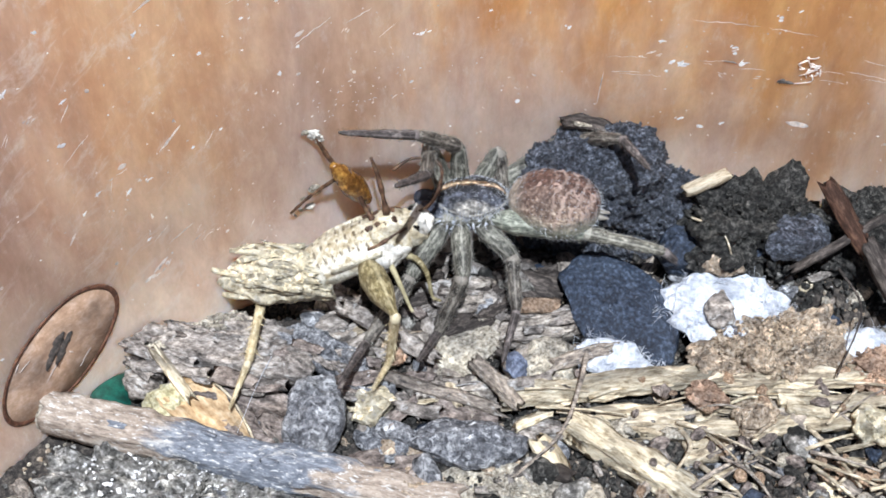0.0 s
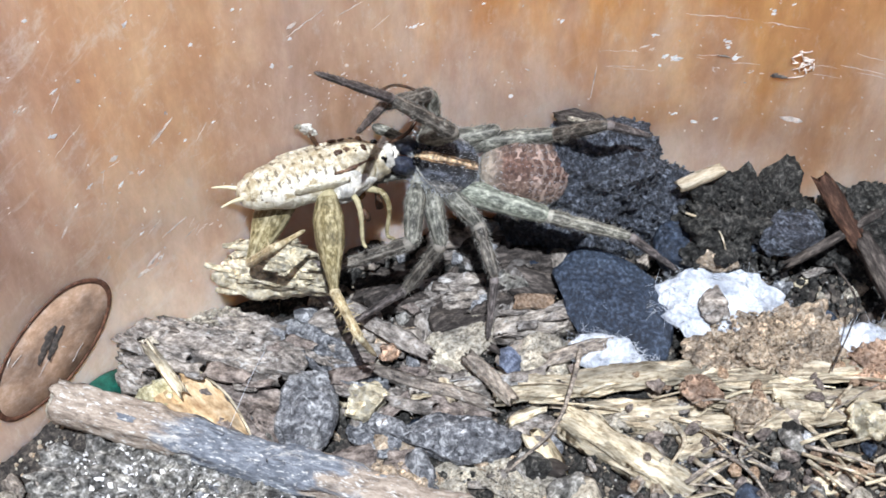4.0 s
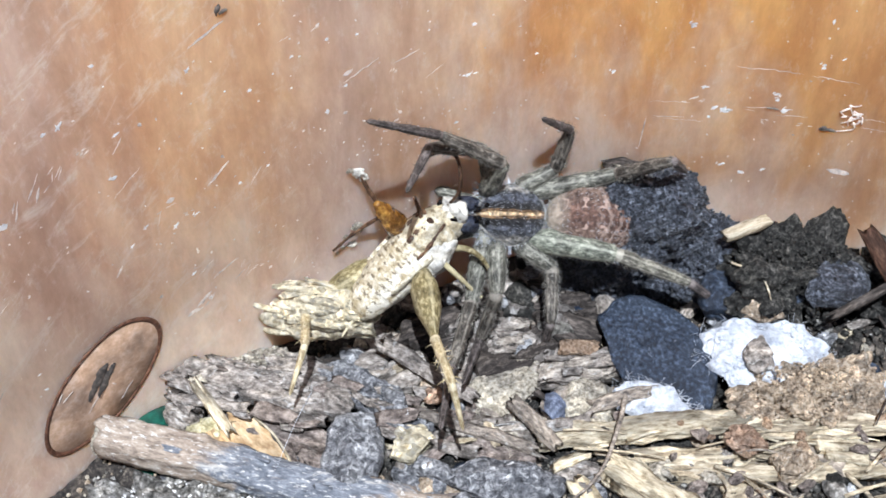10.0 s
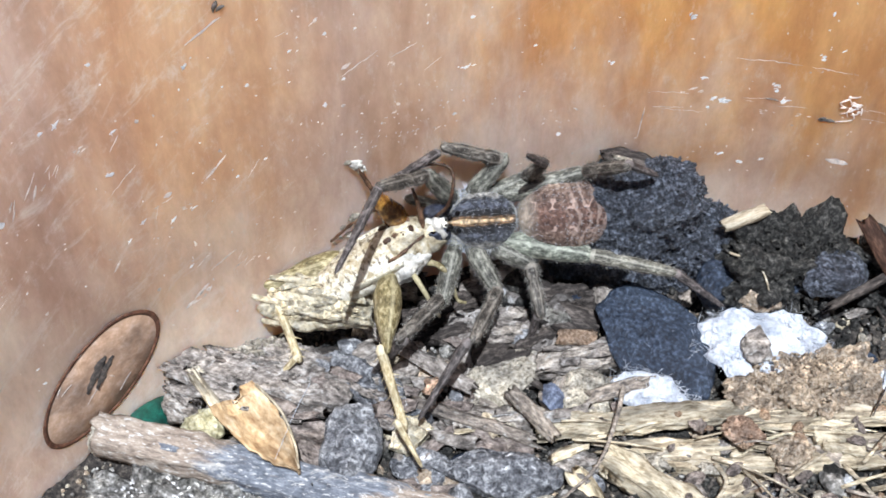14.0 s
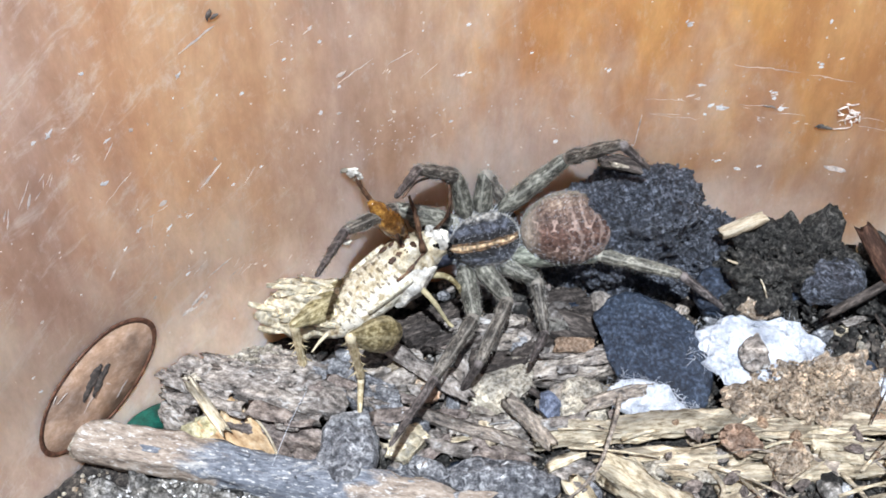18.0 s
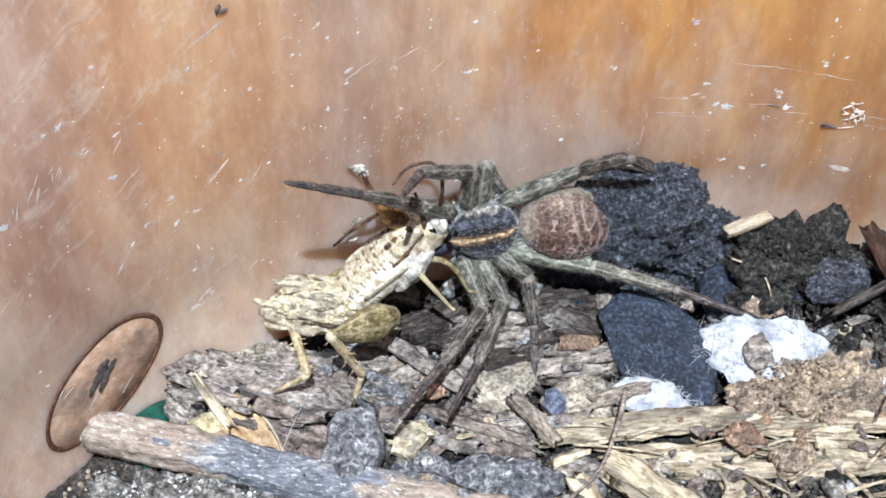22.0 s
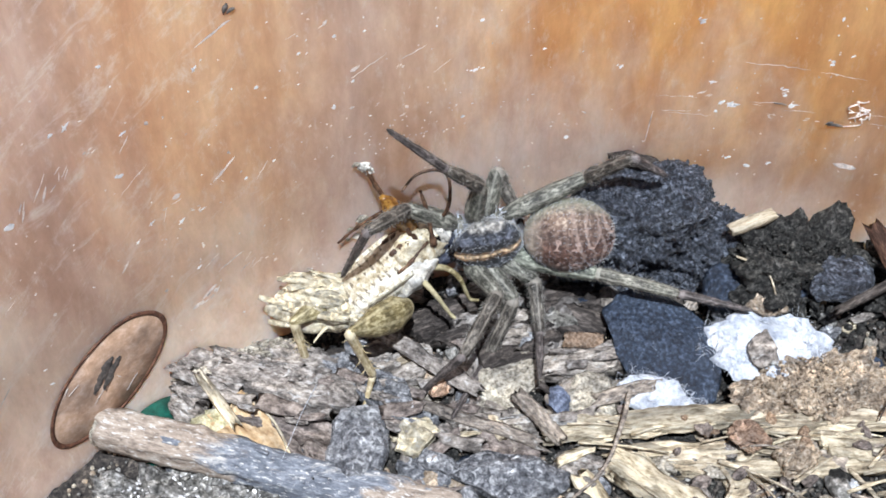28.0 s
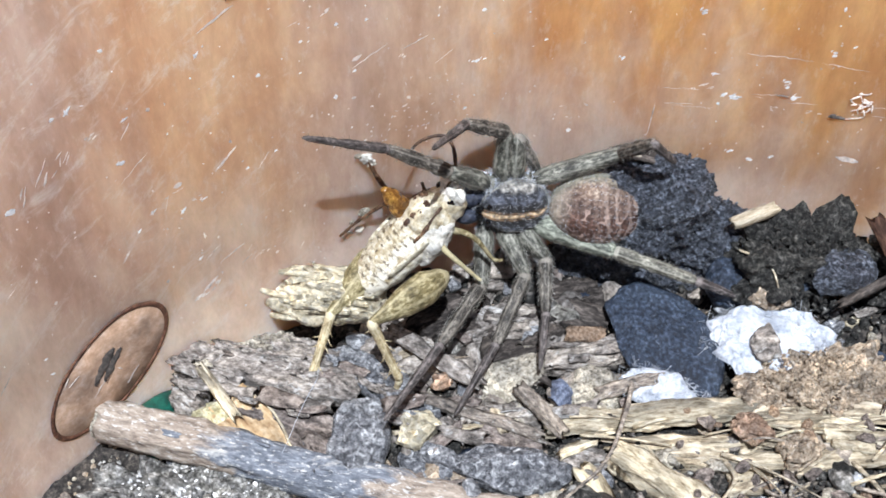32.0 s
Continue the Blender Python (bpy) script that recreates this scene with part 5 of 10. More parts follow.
def sphere_bm(r, scale=(1, 1, 1), sub=3, at_=(0, 0, 0), bm=None):
    bm = bm or bmesh.new()
    m = Matrix.Translation(at_) @ Matrix.Diagonal((r * scale[0], r * scale[1], r * scale[2], 1))
    bmesh.ops.create_icosphere(bm, subdivisions=sub, radius=1.0, matrix=m)
    return bm


def furry(name, bm, material, hair_material, parent, count, length, radius, seed, label="", lean=(0, 0, 0)):
    fur = hairs_bm(bm, count, length, radius, seed, lean)
    ob = part(name, bm, material, parent, label)
    tagged(part("hairs", fur, hair_material, ob, smooth=False), kind="stuff")
    return ob


# ---- the spider ----


def carapace_material():
    """Blue-grey velvet with a cream middle stripe, dark flanks and pale margins."""
    m, nt, nn, ll, bsdf = nodes_of("spider_carapace")
    tc = nt.nodes.new("ShaderNodeTexCoord")
    sep = nt.nodes.new("ShaderNodeSeparateXYZ")
    ll.new(tc.outputs["Object"], sep.inputs[0])
    grain = noise_node(nt, tc.outputs["Object"], 2600, 6, 0.7)
    broad = noise_node(nt, tc.outputs["Object"], 700, 4, 0.6)
    off = math_node(nt, 'MULTIPLY', math_node(nt, 'ABSOLUTE', sep.outputs["Y"]), 285.0)
    off = math_node(nt, 'ADD', off, math_node(nt, 'MULTIPLY', math_node(nt, 'SUBTRACT', broad, 0.5), 0.26))
    col = ramp_node(nt, off, [(0.0, rgb(0.66, 0.5, 0.31)), (0.04, rgb(0.56, 0.39, 0.21)), (0.07, rgb(0.07, 0.035, 0.018)), (0.12, rgb(0.2, 0.12, 0.06)), (0.15, rgb(0.014, 0.013, 0.013)),
                              (0.34, rgb(0.022, 0.024, 0.03)), (0.46, rgb(0.09, 0.1, 0.125)), (0.68, rgb(0.035, 0.039, 0.048)), (0.84, rgb(0.45, 0.43, 0.38)), (0.95, rgb(0.12, 0.12, 0.105))])
    dots = ramp_node(nt, noise_node(nt, tc.outputs["Object"], 1500, 4, 0.6), [(0.36, rgb(0.2, 0.2, 0.22)), (0.5, rgb(0.9, 0.9, 0.95)), (0.66, rgb(2.6, 2.6, 2.7))])
    col = mix_node(nt, 0.9, col, dots, 'MULTIPLY')
    ll.new(col, bsdf.inputs["Base Color"])
    bsdf.inputs["Roughness"].default_value = 0.5
    bump_into(nt, bsdf, math_node(nt, 'ADD', grain, math_node(nt, 'MULTIPLY', broad, 1.5)), 1.0, 0.0005)
    return m


def abdomen_material():
    """Mauve-brown velvet: a darker middle band, paired pale dots, pale wavy cross lines towards the rear and grey-green flanks."""
    m, nt, nn, ll, bsdf = nodes_of("spider_abdomen")
    tc = nt.nodes.new("ShaderNodeTexCoord")
    sep = nt.nodes.new("ShaderNodeSeparateXYZ")
    ll.new(tc.outputs["Object"], sep.inputs[0])
    grain = noise_node(nt, tc.outputs["Object"], 1900, 6, 0.7)
    broad = noise_node(nt, tc.outputs["Object"], 420, 4, 0.6)
    col = ramp_node(nt, grain, [(0.32, rgb(0.034, 0.018, 0.014)), (0.5, rgb(0.115, 0.072, 0.058)), (0.7, rgb(0.37, 0.28, 0.235))])
    wide = math_node(nt, 'ABSOLUTE', sep.outputs["Y"])
    wide = math_node(nt, 'ADD', wide, math_node(nt, 'MULTIPLY', math_node(nt, 'SUBTRACT', broad, 0.5), 0.0016))
    band = ramp_node(nt, math_node(nt, 'MULTIPLY', wide, 250.0), [(0.0, rgb(0.95, 0.78, 0.74)), (0.3, rgb(0.75, 0.62, 0.6)), (0.42, rgb(1.05, 1.05, 1.05)), (0.7, rgb(1.0, 1.0, 1.0)), (0.92, rgb(1.9, 2.15, 2.1))])
    col = mix_node(nt, 1.0, col, band, 'MULTIPLY')
    along = math_node(nt, 'MULTIPLY', sep.outputs["X"], -1.0)
    wave = math_node(nt, 'ADD', math_node(nt, 'MULTIPLY', along, 5200.0), math_node(nt, 'ADD', math_node(nt, 'MULTIPLY', wide, 1500.0), math_node(nt, 'MULTIPLY', broad, 12.0)))
    cross = ramp_node(nt, math_node(nt, 'MULTIPLY_ADD', math_node(nt, 'SINE', wave), 0.5, 0.5), [(0.66, rgb(0, 0, 0)), (0.92, rgb(1, 1, 1))])
    rear = ramp_node(nt, math_node(nt, 'MULTIPLY', along, 100.0), [(0.42, rgb(0, 0, 0)), (0.6, rgb(0.5, 0.5, 0.5))])
    col = mix_node(nt, mix_node(nt, 1.0, cross, rear, 'MULTIPLY'), col, rgb(0.5, 0.39, 0.34))
    beat = math_node(nt, 'ABSOLUTE', math_node(nt, 'SUBTRACT', math_node(nt, 'FRACT', math_node(nt, 'ADD', math_node(nt, 'MULTIPLY', along, 480.0), math_node(nt, 'MULTIPLY', broad, 1.6))), 0.5))
    row = math_node(nt, 'ABSOLUTE', math_node(nt, 'SUBTRACT', math_node(nt, 'ADD', wide, math_node(nt, 'MULTIPLY', math_node(nt, 'SUBTRACT', broad, 0.5), 0.006)), 0.0013))
    dot = math_node(nt, 'ADD', math_node(nt, 'POWER', math_node(nt, 'MULTIPLY', beat, 3.6), 2.0), math_node(nt, 'POWER', math_node(nt, 'MULTIPLY', row, 2200.0), 2.0))
    col = mix_node(nt, ramp_node(nt, dot, [(0.2, rgb(0.6, 0.6, 0.6)), (0.7, rgb(0, 0, 0))]), col, rgb(0.66, 0.5, 0.44))
    front = ramp_node(nt, math_node(nt, 'MULTIPLY', along, 100.0), [(0.06, rgb(0.75, 0.75, 0.75)), (0.22, rgb(0, 0, 0))])
    col = mix_node(nt, math_node(nt, 'MULTIPLY', front, math_node(nt, 'MULTIPLY', grain, 1.5)), col, rgb(0.64, 0.58, 0.49))
    col = mix_node(nt, 0.7, col, ramp_node(nt, broad, [(0.35, rgb(0.5, 0.47, 0.47)), (0.65, rgb(1.3, 1.25, 1.2))]), 'MULTIPLY')
    side = math_node(nt, 'ADD', math_node(nt, 'MULTIPLY', sep.outputs["Z"], 420.0), math_node(nt, 'MULTIPLY', broad, 0.8))
    mask = ramp_node(nt, side, [(0.15, rgb(1, 1, 1)), (0.9, rgb(0, 0, 0))])
    col = mix_node(nt, mask, col, ramp_node(nt, grain, [(0.3, rgb(0.1, 0.105, 0.08)), (0.7, rgb(0.4, 0.4, 0.32))]))
    ll.new(col, bsdf.inputs["Base Color"])
    bsdf.inputs["Roughness"].default_value = 0.6
    bump_into(nt, bsdf, math_node(nt, 'ADD', grain, math_node(nt, 'MULTIPLY', broad, 0.8)), 0.9, 0.0003)
    return m


def leg_material(name, dark, mid, light, ring=0.5):
    m, nt, nn, ll, bsdf = nodes_of(name)
    v = coords(nt, (0.5, 1, 1))
    tc = nt.nodes.new("ShaderNodeTexCoord")
    sep = nt.nodes.new("ShaderNodeSeparateXYZ")
    ll.new(tc.outputs["Object"], sep.inputs[0])
    grain = noise_node(nt, v, 2600, 6, 0.7)
    broad = noise_node(nt, v, 420, 4, 0.6)
    col = ramp_node(nt, grain, [(0.34, dark), (0.5, mid), (0.68, light)])
    shade = math_node(nt, 'SINE', math_node(nt, 'ADD', math_node(nt, 'MULTIPLY', sep.outputs["X"], 1500.0), math_node(nt, 'MULTIPLY', broad, 6.0)))
    bands = ramp_node(nt, math_node(nt, 'MULTIPLY_ADD', shade, 0.5, 0.5), [(0.1, rgb(0.3, 0.29, 0.28)), (0.6, rgb(1.3, 1.3, 1.27))])
    col = mix_node(nt, ring, col, bands, 'MULTIPLY')
    turn = math_node(nt, 'ARCTAN2', sep.outputs["Y"], sep.outputs["Z"])
    lines = math_node(nt, 'SINE', math_node(nt, 'ADD', math_node(nt, 'MULTIPLY', turn, 5.0), math_node(nt, 'MULTIPLY', broad, 0.8)))
    lines = math_node(nt, 'MULTIPLY', math_node(nt, 'SUBTRACT', lines, 0.6), 2.6)
    lc = nt.nodes.new("ShaderNodeClamp")
    ll.new(lines, lc.inputs[0])
    col = mix_node(nt, math_node(nt, 'MULTIPLY', math_node(nt, 'MULTIPLY', lc.outputs[0], grain), 0.8), col, light)
    joint = math_node(nt, 'LESS_THAN', math_node(nt, 'ADD', sep.outputs["X"], math_node(nt, 'MULTIPLY', grain, 0.0008)), 0.001)
    col = mix_node(nt, math_node(nt, 'MULTIPLY', joint, 0.6), col, light)
    ll.new(col, bsdf.inputs["Base Color"])
    bsdf.inputs["Roughness"].default_value = 0.6
    bump_into(nt, bsdf, grain, 0.8, 0.00015)
    return m


M_CARA = carapace_material()
M_ABDO = abdomen_material()
M_FEMUR = leg_material("spider_leg_green_grey", rgb(0.016, 0.017, 0.014), rgb(0.088, 0.088, 0.074), rgb(0.36, 0.355, 0.31), 0.6)
M_FEMUR4 = leg_material("spider_leg_pale_green", rgb(0.03, 0.034, 0.028), rgb(0.15, 0.165, 0.135), rgb(0.5, 0.52, 0.44), 0.4)
M_TIBIA4 = leg_material("spider_leg_pale_grey", rgb(0.025, 0.024, 0.02), rgb(0.14, 0.135, 0.11), rgb(0.5, 0.485, 0.42), 0.5)
M_TIBIA = leg_material("spider_leg_grey", rgb(0.014, 0.012, 0.011), rgb(0.068, 0.059, 0.051), rgb(0.31, 0.285, 0.25), 0.7)
M_TARSUS = leg_material("spider_leg_dark", rgb(0.014, 0.012, 0.012), rgb(0.06, 0.05, 0.049), rgb(0.25, 0.22, 0.215), 0.5)
M_FANG = earthy("chelicera_blue_black", rgb(0.005, 0.006, 0.011), rgb(0.016, 0.02, 0.036), rgb(0.08, 0.095, 0.14), 1800, 400, 0.4, 0.8, spec=0.6)
M_HAIR = earthy("spider_hair", rgb(0.12, 0.115, 0.1), rgb(0.28, 0.265, 0.235), rgb(0.5, 0.48, 0.43), 900, 300, 0.6, 0.0, grit=0.0)
M_HAIR_SILVER = earthy("silver_hair", rgb(0.3, 0.31, 0.33), rgb(0.46, 0.48, 0.51), rgb(0.66, 0.68, 0.7), 900, 300, 0.5, 0.0, grit=0.0)
M_HAIR_DARK = earthy("spider_hair_dark", rgb(0.04, 0.035, 0.033), rgb(0.09, 0.08, 0.075), rgb(0.18, 0.16, 0.15), 900, 300, 0.6, 0.0, grit=0.0)
M_EYE, _nt, _nn, _ll, _b = nodes_of("spider_eye")
_b.inputs["Base Color"].default_value = rgb(0.004, 0.004, 0.005)
_b.inputs["Roughness"].default_value = 0.06

spider = base("spider", at(3, 1, 8), "grey-brown hairy wolf spider with striped back, gripping a cricket", "spider")
spider_parts = {}


def carapace_bm():
    bm = bmesh.new()
    bmesh.ops.create_icosphere(bm, subdivisions=5, radius=1.0)
    for v in bm.verts:
        x, y, z = v.co
        w = 3.35 * (1 - 0.42 * max(0.0, x) ** 1.4)
        z *= 2.5 if z > 0 else 1.3
        z += 0.5 * max(0.0, x) * (1 if z > 0 else 0)
        if v.co.z > 0:
            z -= 0.45 * math.exp(-((x + 0.35) / 0.16) ** 2 - (y / 0.12) ** 2)
            z -= 0.12 * (0.5 + 0.5 * math.cos(math.atan2(y, x + 0.35) * 8)) * min(1.0, math.hypot(x + 0.35, y) * 2) * (1 - abs(y))
        v.co = (x * 4.1 - 0.4, y * w, z)
    return bm


furry("carapace", carapace_bm(), M_CARA, M_HAIR_SILVER, spider, 1100, 0.36, 0.022, 3, "blue-grey back with a cream stripe", (-1.6, 0, 0))
_rim = []
for _k in range(40):
    _a = 2 * math.pi * _k / 40
    _x, _y = math.cos(_a), math.sin(_a)
    _rim.append((_x * 4.15 - 0.4, _y * 3.4 * (1 - 0.42 * max(0.0, _x) ** 1.4), 0.25 + 0.2 * max(0.0, _x)))
_m = tube_bm(_rim + _rim[:1], 0.1, 6, steps=2, tip=1.0, wob=0.6)
furry("margin", _m, M_HAIR, M_HAIR_SILVER, spider, 700, 0.75, 0.03, 31, "fringe of white hairs round the back")
for _s in (1, -1):
    ch = sphere_bm(1.0, (1.5, 1.05, 1.9), 4, (0, 0, 0))
    for v in ch.verts:
        v.co.x += 0.25 * v.co.z
    _o = part("chelicera", ch, M_FANG, spider, "glossy blue-black jaw")
    _o.matrix_basis = at(4.3, 1.1 * _s, -0.5, 0, 30, 4 * _s)
    part("fang", tube_bm([(0.6, 0, -1.2), (0.7, 0, -1.9), (0.2, 0, -2.5)], 0.22, 7, tip=0.2), M_EYE, _o)
    _p = furry("palp", loft_bm(rounded([(0, 0.3), (0.5, 0.55), (2.2, 0.5), (3.0, 0.62), (4.4, 0.66), (5.0, 0.25)], 16), 10, 5), M_FEMUR, M_HAIR, spider, 60, 0.6, 0.025, 8)
    _p.matrix_basis = at(3.0, 1.7 * _s, -1.0, 0, 24, 16 * _s)
    for _x, _y, _z, _r in ((3.55, 0.5, 1.35, 0.36), (2.7, 0.95, 1.75, 0.3), (3.75, 0.9, 0.85, 0.16), (3.85, 0.3, 0.85, 0.17)):
        _e = part("eye", sphere_bm(_r), M_EYE, spider, "glossy black eye")
        _e.matrix_basis = at(_x, _y * _s, _z)


def abdomen_bm():
    rows = []
    for i in range(29):
        u = i / 28
        x = -10.4 * (0.5 - 0.5 * math.cos(math.pi * u))
        c = (0.5 - 0.5 * math.cos(math.pi * u))
        k = math.sqrt(max(0.0, 1 - (2 * c - 1) ** 2)) ** 0.92
        w = 4.35 * k * (0.86 + 0.22 * u)
        rows.append((x, max(0.15, w), max(0.15, 4.1 * k * (0.86 + 0.2 * u)), 0.2))
    return loft_bm(rows[::-1], 30, 9, 0.05)


ab = furry("abdomen", abdomen_bm(), M_ABDO, M_HAIR_SILVER, spider, 1900, 0.5, 0.018, 4, "mauve-brown hairy abdomen with pale dots", (-0.8, 0, 0))
spider_parts["abdomen"] = ab
for _s in (1, -1):
    _o = part("spinneret", loft_bm(rounded([(-1.4, 0.12), (-0.7, 0.3), (0, 0.4)], 8), 8, 3), M_TIBIA, ab)
    _o.matrix_basis = at(-10.0, 0.5 * _s, -0.6)

LEG = {"1": (7.5, 9.0, 11.5), "2": (7.0, 8.6, 10.0), "3": (6.0, 6.2, 7.0), "4": (11.0, 9.6, 8.5)}
HIP = {"1": 2.3, "2": 0.9, "3": -0.6, "4": -2.0}


def leg_segments(side, num):
    f, t, s = LEG[num]
    if (side, num) == ("R", "4"):
        f, t, s = 11.0, 8.5, 6.0
    elif (side, num) == ("R", "2"):
        f, t, s = 6.8, 7.6, 9.5
    seed = ord(side) + int(num) * 13
    hind = side + num == "L4"
    k = 1.28 if hind else 1.0
    fem = loft_bm(rounded([(-0.5, 0.3), (0.3, 0.7), (f * 0.3, 1.16 * k), (f * 0.7, 1.02 * k), (f - 0.2, 0.8 * k), (f + 0.3, 0.28)], 26), 14, seed, 0.08)
    tib = loft_bm(rounded([(-0.4, 0.25), (0.2, 0.76), (t * 0.24, 0.9), (t * 0.31, 0.62), (t * 0.36, 0.74), (t * 0.6, 0.8), (t - 0.2, 0.58), (t + 0.2, 0.22)], 30), 12, seed + 1, 0.08)
    tar = loft_bm(rounded([(-0.3, 0.18), (0.2, 0.54), (s * 0.5, 0.48), (s * 0.6, 0.35), (s * 0.66, 0.41), (s - 0.4, 0.27), (s + 0.1, 0.07)], 28), 10, seed + 2, 0.08)
    spider_parts[side + num, "femur"] = furry("femur", fem, M_FEMUR4 if hind else M_FEMUR, M_HAIR, spider, 460, 0.55, 0.02, seed, "", (1.2, 0, 0))
    spider_parts[side + num, "tibia"] = furry("tibia", tib, M_TIBIA4 if hind else M_TIBIA, M_HAIR, spider, 420, 0.6, 0.02, seed + 1, "", (0.9, 0, 0))
    spider_parts[side + num, "tarsus"] = furry("tarsus", tar, M_TARSUS, M_HAIR_DARK, spider, 180, 0.45, 0.022, seed + 2, "dark tapered foot", (0.8, 0, 0))


for _side in "LR":
    for _num in "1234":
        leg_segments(_side, _num)
        _c = furry("coxa", loft_bm(rounded([(-1.6, 0.5), (0, 0.85), (0.8, 0.5)], 10), 10, int(_num)), M_FEMUR, M_SILK, spider, 150, 1.0, 0.04, int(_num) + 60)
        _k = 1 if _side == "L" else -1
        _c.matrix_basis = at(HIP[_num], 2.7 * _k, -0.75, 0, 0, 90 * _k)

# ---- the cricket ----


def cricket_material():
    """Cream cuticle with brown mottling, dark dots in rows on the back and white flanks."""
    m, nt, nn, ll, bsdf = nodes_of("cricket_cuticle")
    tc = nt.nodes.new("ShaderNodeTexCoord")
    sep = nt.nodes.new("ShaderNodeSeparateXYZ")
    ll.new(tc.outputs["Object"], sep.inputs[0])
    grain = noise_node(nt, tc.outputs["Object"], 1500, 6, 0.65)
    broad = noise_node(nt, tc.outputs["Object"], 330, 4, 0.6)
    col = ramp_node(nt, grain, [(0.32, rgb(0.2, 0.15, 0.08)), (0.46, rgb(0.58, 0.51, 0.37)), (0.64, rgb(0.9, 0.87, 0.76))])
    patch = noise_node(nt, tc.outputs["Object"], 520, 5, 0.7, 0.8)
    back = math_node(nt, 'GREATER_THAN', sep.outputs["Z"], 0.0002)
    wide = math_node(nt, 'ABSOLUTE', sep.outputs["Y"])
    wob = math_node(nt, 'MULTIPLY', math_node(nt, 'SUBTRACT', patch, 0.5), 0.0036)
    wide = math_node(nt, 'ADD', wide, wob)
    ring = math_node(nt, 'FRACT', math_node(nt, 'MULTIPLY', math_node(nt, 'ADD', sep.outputs["X"], 0.0206), 1000.0))
    ring = math_node(nt, 'ADD', ring, math_node(nt, 'MULTIPLY', math_node(nt, 'SUBTRACT', grain, 0.5), 0.6))
    inner = math_node(nt, 'LESS_THAN', math_node(nt, 'ABSOLUTE', math_node(nt, 'SUBTRACT', wide, 0.0008)), 0.00026)
    outer = math_node(nt, 'LESS_THAN', math_node(nt, 'ABSOLUTE', math_node(nt, 'SUBTRACT', wide, 0.0021)), 0.0002)
    dash = math_node(nt, 'MULTIPLY', math_node(nt, 'MAXIMUM', inner, outer), math_node(nt, 'LESS_THAN', ring, 0.3))
    dark = math_node(nt, 'MULTIPLY', dash, back)
    dark = math_node(nt, 'MAXIMUM', dark, math_node(nt, 'MULTIPLY', math_node(nt, 'LESS_THAN', ring, 0.12), 0.22))
    tan = ramp_node(nt, patch, [(0.46, rgb(0, 0, 0)), (0.6, rgb(0.7, 0.7, 0.7))])
    col = mix_node(nt, math_node(nt, 'MULTIPLY', tan, back), col, rgb(0.36, 0.275, 0.145))
    edge = math_node(nt, 'LESS_THAN', math_node(nt, 'ABSOLUTE', math_node(nt, 'SUBTRACT', wide, 0.0026)), 0.00035)
    col = mix_node(nt, math_node(nt, 'MULTIPLY', edge, 0.8), col, rgb(0.86, 0.83, 0.74))
    col = mix_node(nt, math_node(nt, 'MULTIPLY', dark, 0.8), col, rgb(0.1, 0.07, 0.04))
    flank = ramp_node(nt, math_node(nt, 'MULTIPLY_ADD', sep.outputs["Z"], -260.0, math_node(nt, 'MULTIPLY', broad, 0.5)), [(0.2, rgb(0, 0, 0)), (0.45, rgb(1, 1, 1))])
    col = mix_node(nt, flank, col, ramp_node(nt, grain, [(0.3, rgb(0.5, 0.46, 0.32)), (0.6, rgb(0.82, 0.8, 0.7))]))
    ll.new(col, bsdf.inputs["Base Color"])
    bsdf.inputs["Roughness"].default_value = 0.4
    bsdf.inputs["Subsurface Weight"].default_value = 0.0
    bump_into(nt, bsdf, math_node(nt, 'ADD', grain, patch), 0.9, 0.0004)
    return m


M_CRICKET = cricket_material()
M_SHIELD = earthy("cricket_shield", rgb(0.2, 0.14, 0.07), rgb(0.58, 0.5, 0.34), rgb(0.88, 0.84, 0.72), 900, 330, 0.35, 0.8, dust=rgb(0.08, 0.055, 0.03), dust_at=0.6)
M_OLIVE = leg_material("cricket_leg_olive", rgb(0.06, 0.046, 0.018), rgb(0.21, 0.17, 0.078), rgb(0.56, 0.5, 0.32), 0.3)
M_SHIN = leg_material("cricket_leg_pale", rgb(0.2, 0.14, 0.06), rgb(0.48, 0.39, 0.23), rgb(0.76, 0.69, 0.5), 0.3)
M_PULP = earthy("white_pulp", rgb(0.5, 0.46, 0.38), rgb(0.75, 0.72, 0.64), rgb(0.9, 0.88, 0.82), 1400, 400, 0.25, 0.8, spec=0.6)
M_AMBER = earthy("amber_chitin", rgb(0.03, 0.012, 0.005), rgb(0.17, 0.07, 0.014), rgb(0.5, 0.27, 0.06), 700, 250, 0.22, 0.3, spec=0.6)
M_CHITIN = earthy("brown_chitin", rgb(0.02, 0.011, 0.008), rgb(0.08, 0.042, 0.026), rgb(0.2, 0.12, 0.07), 1500, 400, 0.4, 0.4)

cricket = base("cricket", at(-10, -2, 6), "cream brown-spotted cricket held in the spider's jaws", "cricket")
cricket_parts = {}


def cricket_abdomen_bm():
    rows = []
    n, segs = 132, 11
    for i in range(n + 1):
        u = i / n
        x = -10.6 + 11.6 * u
        body = float(np.interp(u, [0, 0.04, 0.14, 0.45, 0.8, 1.0], [0.5, 1.4, 2.1, 2.9, 3.05, 2.7]))
        ph = (u * segs) % 1.0
        groove = 1.0 - 0.035 * math.exp(-(ph / 0.1) ** 2) - 0.02 * ph
        rows.append((x, body * groove * 1.02, body * groove * 0.94, 0.35 * u))
    return loft_bm(rows, 28, 21, 0.06)


